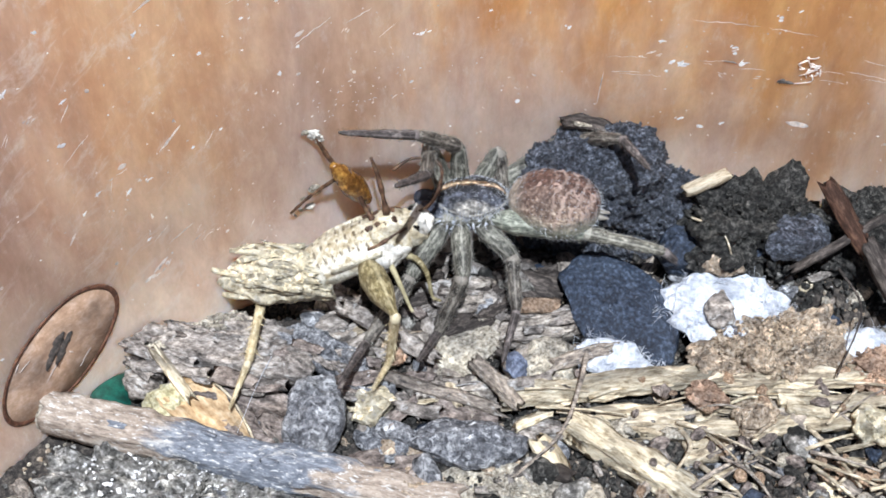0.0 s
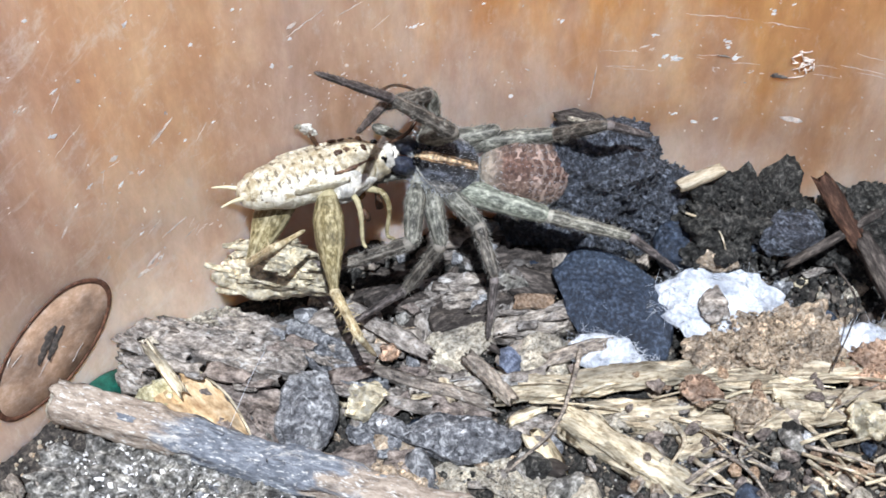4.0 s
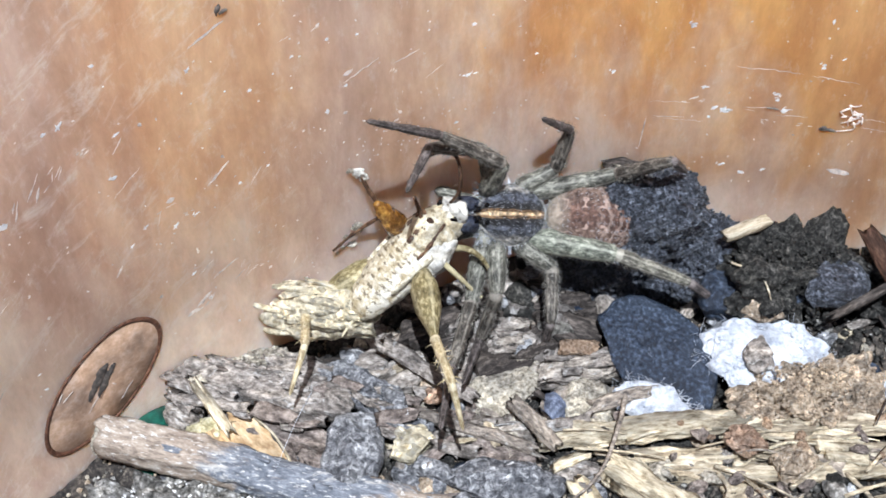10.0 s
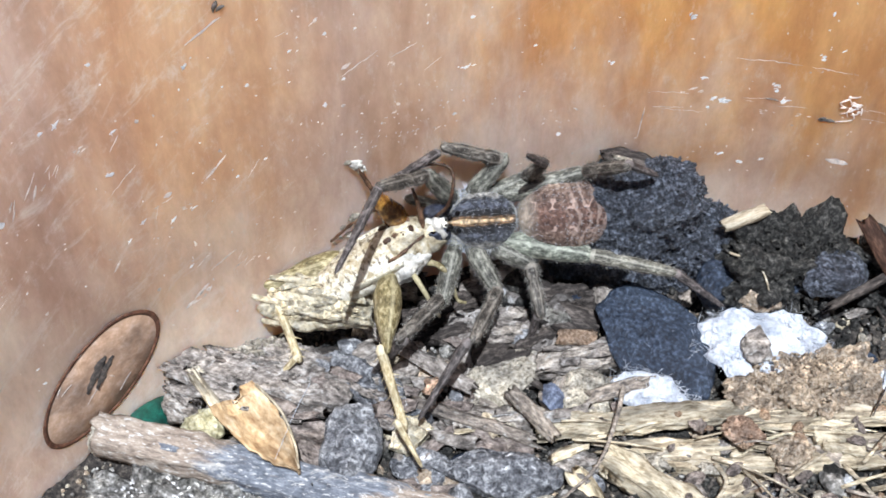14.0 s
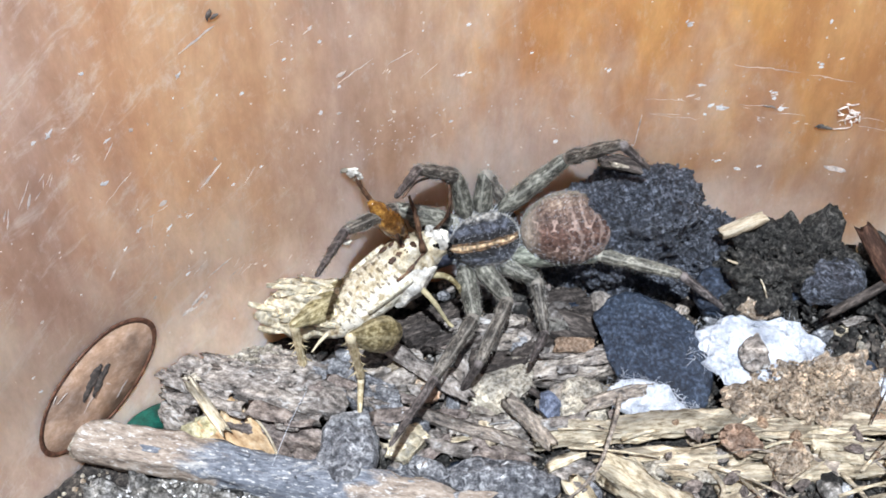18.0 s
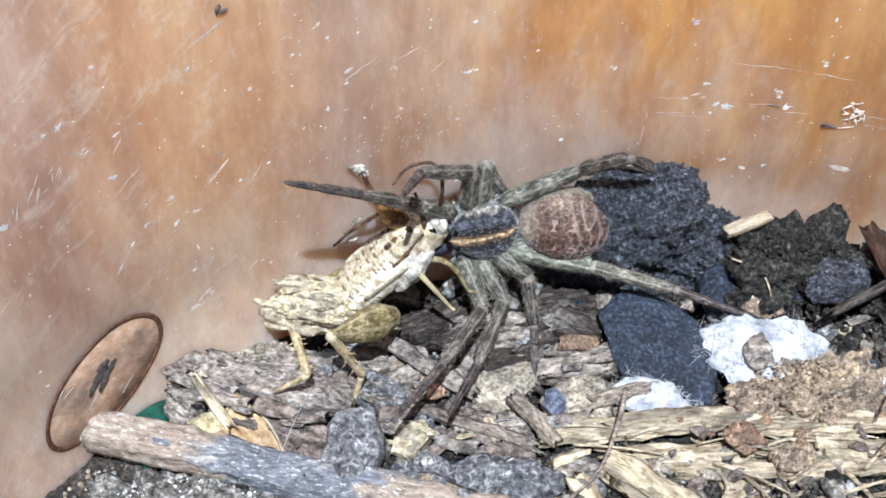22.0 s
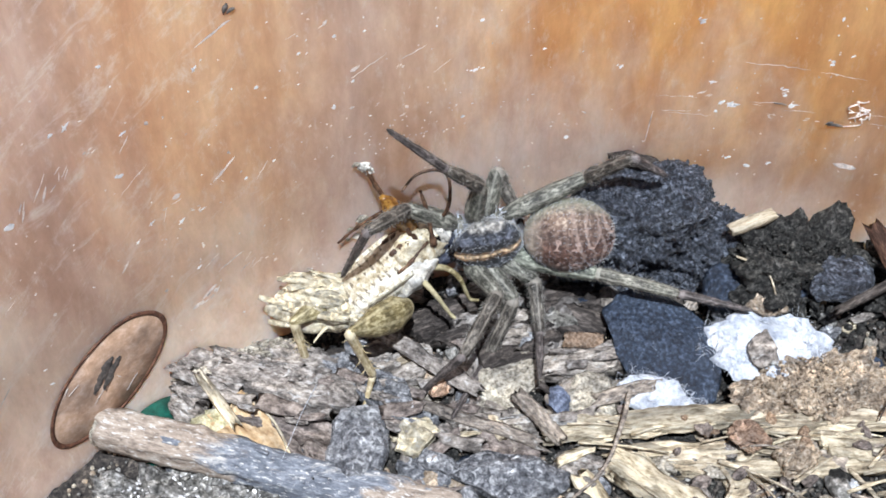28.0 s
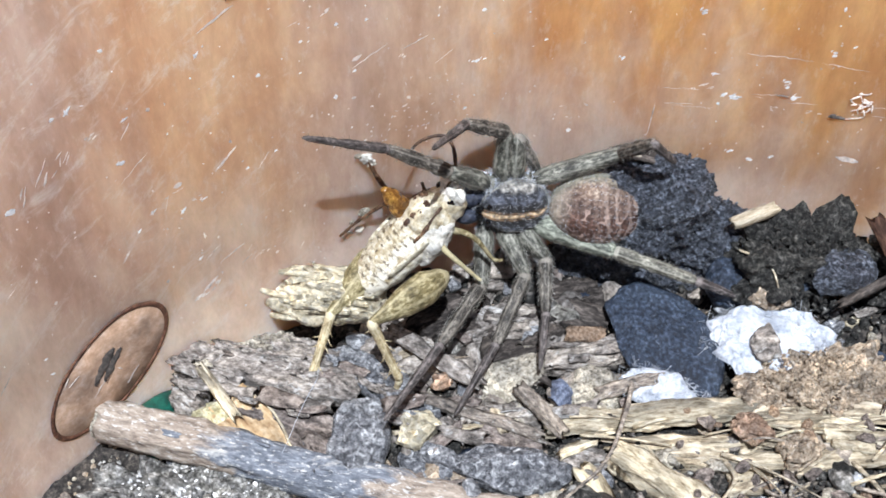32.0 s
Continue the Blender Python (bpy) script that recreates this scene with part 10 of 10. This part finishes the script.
    walk(cricket_parts["A", "femur"], [
        (0, at(-4, 2.4, -0.6, 1.1, 1.1, -163)), (0.5, at(-4, 2.4, -0.6, -7.3, -57.7, -147.8)), (1, at(-4, 2.4, -0.6, -0.4, -27.5, -157.6)),
        (1.5, at(-4, 2.4, -0.6, 45.1, -24.6, 115.1)), (1.75, at(-4, 2.4, -0.6, 39.8, 11.2, 156.7)), (2, at(-4, 2.4, -0.6, 64.6, 40.2, -151)),
        (2.5, at(-4, 2.4, -0.6, 69.2, 48.9, -144.5)), (3, at(-4, 2.4, -0.6, 69.1, 43, -144.6)), (3.5, at(-4, 2.4, -0.6, 68.9, 43.2, -144.9)),
        (5.5, at(-4, 2.4, -0.6, 63.2, 34.8, -154)), (6, at(-4, 2.4, -0.6, 63.2, 34.7, -153.8)), (7, at(-4, 2.4, -0.6, 58.4, -8.5, -173.4)),
        (8, at(-4, 2.4, -0.6, 58.6, -12.8, -174.5)), (9, at(-4, 2.4, -0.6, 59, -19.4, -175.7)), (9.5, at(-4, 2.4, -0.6, 57.6, -27.3, -172.2)),
        (10, at(-4, 2.4, -0.6, 61.6, -19.5, 177.8)), (11, at(-4, 2.4, -0.6, 76.8, -23.2, 137.5)), (12, at(-4, 2.4, -0.6, 70.6, 8.5, -178.2)),
        (12.5, at(-4, 2.4, -0.6, 70.7, -3.9, -176.5)), (13, at(-4, 2.4, -0.6, 72.6, -21.8, 175)), (13.5, at(-4, 2.4, -0.6, 68.4, -17.7, -172.7)),
        (15.5, at(-4, 2.4, -0.6, 85.9, -39.4, 152.1)), (16, at(-4, 2.4, -0.6, 83.5, -43.3, 155.8)), (17, at(-4, 2.4, -0.6, 56.3, -33.1, -161.7)),
        (18, at(-4, 2.4, -0.6, 54.2, -30.8, -157.7)), (19, at(-4, 2.4, -0.6, 60.7, -11.3, -175.4)), (20, at(-4, 2.4, -0.6, 57.8, -17.6, -163.9)),
        (21, at(-4, 2.4, -0.6, 59.4, -9.8, -170.4)), (23, at(-4, 2.4, -0.6, 59.4, -9.8, -170.3)), (24, at(-4, 2.4, -0.6, 60.4, -21.7, -174)),
        (25, at(-4, 2.4, -0.6, 60.4, -21.7, -174.2)), (28, at(-4, 2.4, -0.6, 54.5, -26.1, -159.5)), (28.5, at(-4, 2.4, -0.6, 54.3, -26.1, -159.1)),
        (29, at(-4, 2.4, -0.6, 52.8, -28.8, -155.9)), (30, at(-4, 2.4, -0.6, 50.7, -17.7, -150.5)), (32, at(-4, 2.4, -0.6, 50.6, -17.9, -150.2))])
    walk(cricket_parts["A", "tibia"], [
        (0, at(-14.04, -0.66, -0.81, -4.6, 2.8, -107.7)), (0.5, at(-8.75, -0.6, 8.27, -24.8, 64.1, -138.7)),
        (1, at(-12.61, -1.15, 4.25, 5.1, 39.3, -101.9)), (1.5, at(-8.05, 11.04, 3.77, -6.4, 38.9, -120.1)),
        (2, at(-11.02, -1.49, -7.37, -6, -36.9, -101.4)), (2.5, at(-9.62, -1.61, -8.51, -8.5, -35.4, -97.2)),
        (3, at(-10.26, -2.04, -7.76, -21, -44.7, -77.8)), (3.5, at(-10.27, -2, -7.78, -21.1, -44.4, -77.7)),
        (5.5, at(-11.75, -1.38, -6.59, -18.9, -42.7, -80.9)), (6, at(-11.75, -1.4, -6.58, -19, -44.4, -80.8)),
        (6.5, at(-13.03, -0.1, -2.82, -8.7, -4.2, -104.1)), (7, at(-14.32, 1.21, 0.95, -14.9, 36.6, -124.8)),
        (8, at(-14.19, 1.41, 1.73, -9.6, 41, -116.3)), (9, at(-13.88, 1.66, 2.88, -8.6, 40.8, -114.8)),
        (9.5, at(-13.24, 1.13, 4.21, -8.8, 22.4, -115.2)), (10, at(-13.89, 2.78, 2.91, -9.4, -26.1, -97)),
        (11, at(-11.11, 8.92, 3.54, -8.5, 3.4, -101.4)), (12, at(-14.38, 2.07, -2.15, 3.4, 43.4, -73.7)),
        (12.5, at(-14.46, 1.77, 0.11, 4.6, 43.4, -72)), (13, at(-13.71, 3.25, 3.3, -10.4, 43.9, -93.6)),
        (13.5, at(-13.92, 1.13, 2.59, -13.7, 34.6, -98.7)), (15.5, at(-11.17, 6.2, 6.06, -71.1, 84.5, -158.5)),
        (16, at(-10.97, 5.53, 6.6, 2.6, 75.7, -84.2)), (17, at(-12.35, -0.37, 5.13, -84, 67.6, -173.7)),
        (18, at(-12.35, -1.02, 4.77, -112.4, 70.6, 156)), (18.5, at(-13.31, 0.28, 3.11, -20.3, 38.5, -102.5)),
        (19, at(-14.26, 1.58, 1.46, -16, -16.1, -82.7)), (20, at(-13.61, -0.37, 2.58, -14.1, -9.4, -91.3)),
        (21, at(-14.2, 0.67, 1.18, -14, -8.3, -91.9)), (23, at(-14.2, 0.66, 1.19, -13.9, -7.7, -92.2)),
        (24, at(-13.7, 1.38, 3.29, -15.4, 13.7, -118.7)), (25, at(-13.71, 1.41, 3.28, -15.3, 13.4, -118.4)),
        (28, at(-12.83, -0.9, 4.02, -70.1, 70.8, 173.3)), (28.5, at(-12.81, -0.96, 4.02, -71.4, 70.3, 172)),
        (29, at(-12.4, -1.36, 4.46, -52.8, 25.6, -165)), (30, at(-12.71, -2.52, 2.59, -51.6, 21.2, -162)),
        (32, at(-12.67, -2.57, 2.62, -51.7, 21.4, -162.3))])
    walk(cricket_parts["A", "tarsus"], [
        (0, at(-16.77, -9.23, -1.25, -2.3, 23.7, -135.3)), (0.5, at(-11.71, -3.19, 0.18, -9.1, 11.4, -157.6)),
        (1, at(-14.05, -7.96, -1.45, -12.3, 25.8, -167.5)), (1.5, at(-11.57, 4.98, -1.88, -27.2, 36.4, 164.3)),
        (2, at(-12.43, -8.55, -1.97, -131.1, 46.8, 39.3)), (2.5, at(-10.54, -8.89, -3.3, -139.4, 8.2, 22.4)),
        (3, at(-8.91, -8.3, -1.44, -135.8, 15.4, 39.9)), (3.5, at(-8.9, -8.29, -1.49, -135.8, 15.2, 40.1)),
        (5.5, at(-10.71, -7.92, -0.49, -137.8, 17.2, 32.9)), (6, at(-10.71, -7.76, -0.29, -137.7, 17.3, 33.1)),
        (6.5, at(-14.58, -6.24, -2.36, -114.8, 53.1, 70.1)), (7, at(-18.44, -4.72, -4.42, -43.6, 54.6, 153.2)),
        (8, at(-17.2, -4.68, -4.17, -53.8, 50.6, 140.4)), (9, at(-16.74, -4.53, -3, -5.5, 61.2, -162.9)),
        (9.5, at(-16.79, -6.4, 0.78, -23.8, 41, 174)), (10, at(-14.88, -5.24, 6.86, -6.6, 10.9, -149.2)),
        (11, at(-12.89, 0.11, 3.01, -28.2, 25.4, 148.4)), (12, at(-12.54, -4.21, -8.33, -9.5, 44.8, 179.9)),
        (12.5, at(-12.43, -4.45, -6.07, -8.1, 36.6, -177.9)), (13, at(-14.12, -3.22, -2.95, -12.5, 25.6, 173.6)),
        (13.5, at(-15.05, -6.19, -2.52, -14, 27.3, 170.2)), (14.5, at(-13.51, -0.16, -2.71, -3.9, 0.7, -150.7)),
        (15.5, at(-11.98, 5.88, -2.9, -13, -26.2, -112)), (15.75, at(-11.36, 4.6, -2.51, -3.2, -0.8, -151.5)),
        (16, at(-10.74, 3.31, -2.12, -12, 25, 169.6)), (17, at(-15.76, -0.75, -3.18, -19.3, -43.1, -152.8)),
        (18, at(-15.08, 0.2, -3.72, -18.5, -30.6, -154.2)), (19, at(-13.16, -7, 3.95, -13.2, 21.6, 150.1)),
        (20, at(-13.82, -9.25, 4.05, -12.8, 3.3, 152)), (21, at(-14.49, -8.23, 2.48, -12.6, 12.2, 153.4)),
        (23, at(-14.54, -8.25, 2.4, -12.6, 11.8, 153.5)), (24, at(-17.9, -6.29, 1.16, -12.6, 12.2, 153.3)),
        (25, at(-17.88, -6.29, 1.19, -12.6, 12.4, 153.2)), (28, at(-15.77, -0.55, -4.48, -24.4, -32.7, -150.2)),
        (28.5, at(-15.81, -0.53, -4.46, -24.9, -32.7, -149.3)), (29, at(-20.24, -3.45, 0.57, -0.7, -1.6, 140.8)),
        (30, at(-20.69, -5.11, -0.66, -0.6, -10, 139.9)), (32, at(-20.65, -5.12, -0.66, -0.6, -10, 139.8))])
    walk(cricket_parts["B", "femur"], [
        (0, at(-1.6, -2.4, -0.6, -6.1, -5.2, -78.8)), (0.5, at(-1.6, -2.4, -0.6, -6.3, -2.4, -75.1)), (1, at(-1.6, -2.4, -0.6, -6.3, 2.1, -90)),
        (1.5, at(-1.6, -2.4, -0.6, -1.3, -25, -114.4)), (2, at(-1.6, -2.4, -0.6, -5.9, 12.3, -76.2)), (2.5, at(-1.6, -2.4, -0.6, -11.8, 30.4, -92.2)),
        (3, at(-1.6, -2.4, -0.6, -18.5, 41.4, -103.5)), (3.5, at(-1.6, -2.4, -0.6, -18.5, 41.9, -103.6)),
        (5.5, at(-1.6, -2.4, -0.6, -32.7, 46, -123.8)), (6, at(-1.6, -2.4, -0.6, -32.5, 46, -123.6)), (7, at(-1.6, -2.4, -0.6, -39.3, 31.4, -134.4)),
        (8, at(-1.6, -2.4, -0.6, -42.7, 24.8, -141.6)), (9, at(-1.6, -2.4, -0.6, -43.6, 25.1, -143.7)),
        (9.5, at(-1.6, -2.4, -0.6, -40, 26.1, -135.3)), (10, at(-1.6, -2.4, -0.6, -35.5, -10.4, -104.7)),
        (11, at(-1.6, -2.4, -0.6, -30.4, -14.9, -127.4)), (12, at(-1.6, -2.4, -0.6, -24.7, 39.9, -104.2)),
        (12.5, at(-1.6, -2.4, -0.6, -27.7, 30.7, -109.3)), (13, at(-1.6, -2.4, -0.6, -31.2, 12, -118.8)),
        (13.5, at(-1.6, -2.4, -0.6, -29.6, 4.4, -108)), (15.5, at(-1.6, -2.4, -0.6, -26.5, -30, -121.3)),
        (16, at(-2.56, -3.26, -1.1, -20.6, -45.6, -132.7)), (17, at(-4.52, -4.77, -2.29, -26.4, -56.3, -125.4)),
        (18, at(-4.31, -4.74, -2.63, -22.4, -57, -132.2)), (19, at(-4.27, -4.84, -2.51, -24.7, -60.4, -128.5)),
        (20, at(-4.25, -4.96, -2.32, -13.2, -53.2, -148.5)), (21, at(-4.13, -5.03, -2.38, -14.7, -52.6, -144.7)),
        (23, at(-4.28, -4.63, -1.97, -21.2, -50, -132.3)), (24, at(-4.42, -4.47, -1.46, -17.5, -54.6, -140.1)),
        (25, at(-4.47, -4.28, -1.23, -21, -53.5, -133.8)), (28, at(-2.14, -4.31, -2, -15.6, -45.3, -142)),
        (28.5, at(-1.94, -4.43, -2.17, -15.2, -44.3, -142.5)), (29, at(-2.08, -4.57, -2.19, -2, -47.6, -164)),
        (30, at(-1.59, -4.75, -2.63, -14.4, -41.2, -144)), (32, at(-1.25, -4.98, -2.98, -11.6, -38.6, -149.2))])
    walk(cricket_parts["B", "tibia"], [
        (0, at(0.48, -12.85, 0.37, 13.1, 63.6, 146.9)), (0.5, at(1.15, -12.73, -0.16, 8.1, 70.9, 141.5)),
        (1, at(-1.61, -13.09, -0.99, 13.1, 62.8, 146.9)), (1.5, at(-5.61, -11.23, 3.92, -22.9, 43.3, 103.3)),
        (2, at(0.89, -12.55, -2.88, -151.6, 63.3, -34)), (2.5, at(-1.96, -11.62, -6.02, -171.7, 46.9, -58.2)),
        (3, at(-3.48, -10.2, -7.68, 174.6, -7.4, -93.3)), (3.5, at(-3.48, -10.14, -7.74, 174.6, -7, -93.2)),
        (5.5, at(-5.73, -8.58, -8.3, 174.8, -9, -94.4)), (6, at(-5.71, -8.59, -8.29, 174.9, -10.3, -95)),
        (7, at(-7.99, -8.92, -6.17, 169.4, -26.4, -78.1)), (8, at(-9.21, -8.43, -5.09, 168.8, -22, -76.6)),
        (9, at(-9.41, -8.13, -5.14, 171.6, -26.4, -83.3)), (9.5, at(-8.43, -9.16, -5.31, 165.7, -22.5, -69.2)),
        (10, at(-4.26, -12.58, 1.33, 174.8, -18.3, -94.9)), (11, at(-7.87, -10.62, 2.16, -159, -55.6, -135.2)),
        (12, at(-3.61, -10.36, -7.46, -173.9, -20.4, -112.3)), (12.5, at(-4.63, -11.09, -6.06, -178.7, -23.3, -99.5)),
        (13, at(-6.65, -11.57, -2.83, -176.9, -27.5, -103.6)), (13.5, at(-4.9, -12.55, -1.42, -176.9, 20.4, -103.1)),
        (14.5, at(-5.66, -11.44, 1.67, 160.4, 58.2, -136.5)), (15.5, at(-6.42, -10.32, 4.75, 75.7, 58.9, 129.7)),
        (16, at(-7.63, -8.76, 6.55, 38.5, 66.6, 88.8)), (17, at(-7.96, -9.61, 6.62, 81.7, 63.8, 134.4)),
        (18, at(-8.22, -9.05, 6.35, 80.2, 71.1, 133.8)), (19, at(-7.56, -8.98, 6.79, 58.1, 67.4, 109.7)),
        (20, at(-9.71, -8.3, 6.25, 74.4, 79.4, 127.8)), (21, at(-9.43, -8.79, 6.12, 103.9, 81, 158.4)), (23, at(-8.92, -9.72, 6.22, 83.6, 76, 137.4)),
        (24, at(-9.17, -8.44, 7.26, 132.4, 67.2, -171.1)), (25, at(-8.88, -8.88, 7.37, 125.6, 66.3, -179)),
        (28, at(-8.08, -8.95, 5.6, 90.5, 77.8, 144.8)), (28.5, at(-8.02, -9.1, 5.3, 85.4, 76.9, 139.7)),
        (29, at(-9.02, -6.55, 5.71, 164.3, 62.6, -136.7)), (30, at(-8.11, -9.49, 4.41, 143.3, 63.6, -160.6)),
        (32, at(-8.44, -9.27, 3.69, 139.9, 65.3, -164.3))])
    walk(cricket_parts["B", "tarsus"], [
        (0, at(-2.87, -10.67, -7.69, -4.2, -18.2, -113.9)), (0.5, at(-1.15, -10.9, -8.66, -12.5, -11.4, -82.2)),
        (1, at(-5.05, -10.85, -9, -0.7, -27.7, -116.2)), (1.25, at(-6.08, -7.86, -5.63, 8, 12.4, -172.8)),
        (1.5, at(-7.12, -4.86, -2.26, -27.4, 38.8, 115.8)), (2, at(4.24, -14.81, -10.92, -59.5, 81.9, 81.6)),
        (2.5, at(1.28, -16.85, -12.59, -138.4, 65.3, 0.9)), (3, at(-3.99, -19.11, -6.53, -111.3, 63.1, 30.9)),
        (3.5, at(-3.97, -19.06, -6.65, -110.6, 62.9, 31.7)), (5.5, at(-6.42, -17.44, -6.88, -89.2, 38.5, 58.5)),
        (6, at(-6.48, -17.42, -6.68, -89, 37.2, 58.8)), (7, at(-6.33, -16.81, -2.17, -73.2, 35.8, 85.1)),
        (8, at(-7.28, -16.55, -1.71, -77.8, 32.3, 76.9)), (9, at(-8.46, -16.14, -1.14, -78.4, 38.9, 75.9)),
        (9.5, at(-5.48, -16.93, -1.86, -66.8, 59.8, 90.9)), (10, at(-4.99, -21.1, 4.16, 41.6, 55.4, -151.8)),
        (11, at(-11.48, -14.2, 9.59, -53.1, 61.8, 104.6)), (12, at(-6.81, -18.17, -4.32, -40, 55.1, 119.9)),
        (12.5, at(-6, -19.24, -2.5, -40.1, 66.3, 119.8)), (13, at(-8.53, -19.33, 1.33, -59.7, 68.6, 98.6)),
        (13.5, at(-6.81, -20.76, -4.56, 117.3, 40.3, -83.9)), (14.5, at(-8.1, -13.75, -3.76, 65.3, 77.6, -140.6)),
        (15.5, at(-9.38, -6.74, -2.96, -29.9, 49.7, 119.7)), (16, at(-7.56, -5.18, -1.71, 25.4, 44.3, -168.7)),
        (17, at(-10.74, -6.76, -1.46, 31.1, 43.9, -160.5)), (18, at(-10.24, -6.95, -2.16, 42.9, 39.2, -145.7)),
        (19, at(-8.73, -5.71, -1.51, 27, 49.5, -167.7)), (20, at(-10.72, -7, -2.59, 21.6, 51.2, -174.8)),
        (21, at(-10.75, -8.27, -2.77, 16.8, 39.7, 177.4)), (23, at(-10.52, -8.24, -2.51, 21.9, 39.7, -174.4)),
        (24, at(-12.63, -8.98, -1.03, 24.7, 36.3, -169.7)), (25, at(-12.49, -8.94, -0.87, 27.2, 35.9, -165)),
        (28, at(-9.63, -7.85, -3.2, 26, 39.2, -168.3)), (28.5, at(-9.57, -7.78, -3.47, 30.6, 29.5, -161.1)),
        (29, at(-12.03, -9.39, -2.28, 6, 14, 161.5)), (30, at(-11.89, -10.82, -3.64, 7.9, 48.3, 149.4)),
        (32, at(-12.06, -10.28, -4.49, 18.2, 40.4, 160.5))])
    walk(twig, [
        (0, at(-20.67, -27.97, -0.5, 0, 0, -14.8)), (0.22, at(-20.74, -27.88, -0.5, 0, 0, -14.8)), (0.4, at(-18.22, -29.09, 1.8, 0, 0, -24.9)),
        (0.7, at(-18.43, -28.82, 1.8, 0, 0, -24.3)), (1, at(-18.45, -29.26, 1.8, 0, 0, -23.7)), (1.3, at(-18.30, -28.98, 1.8, 0, 0, -22.4)),
        (1.6, at(-18.16, -28.32, 1.8, 0, 0, -25.4)), (1.9, at(-19.41, -28.54, -0.5, 0, 0, -18.6)), (3, at(-19.23, -28.48, -0.5, 0, 0, -18.3)),
        (6, at(-19.00, -28.63, -0.5, 0, 0, -16.8)), (9, at(-19.14, -27.36, -0.5, 0, 0, -15.3)), (11, at(-19.21, -26.56, -0.5, 0, 0, -13.6)),
        (13.5, at(-19.10, -27.63, -0.5, 0, 0, -14.0)), (15.5, at(-20.26, -26.80, -0.5, 0, 0, -12.6)), (19, at(-20.82, -25.76, -0.5, 0, 0, -10.0)),
        (24, at(-20.05, -26.33, -0.5, 0, 0, -13.6)), (32, at(-19.88, -26.71, -0.5, 0, 0, -13.8))])
    walk(leaf, [
        (0, at(-24.4, -23.0, -0.9, 0, 6, -42)), (1.6, at(-24.4, -23.0, -0.9, 0, 6, -42)), (2, at(-23.8, -23.4, -0.9, 0, 6, -41)),
        (10.2, at(-23.8, -23.4, -0.9, 0, 6, -41)), (10.9, at(-22.6, -22.9, 1.9, 0, -3, -51)), (13.5, at(-22.6, -22.9, 1.9, 0, -3, -51)),
        (15.5, at(-24.6, -22.6, -0.9, 0, 6, -45)), (32, at(-24.6, -22.6, -0.9, 0, 6, -45))])


motions()
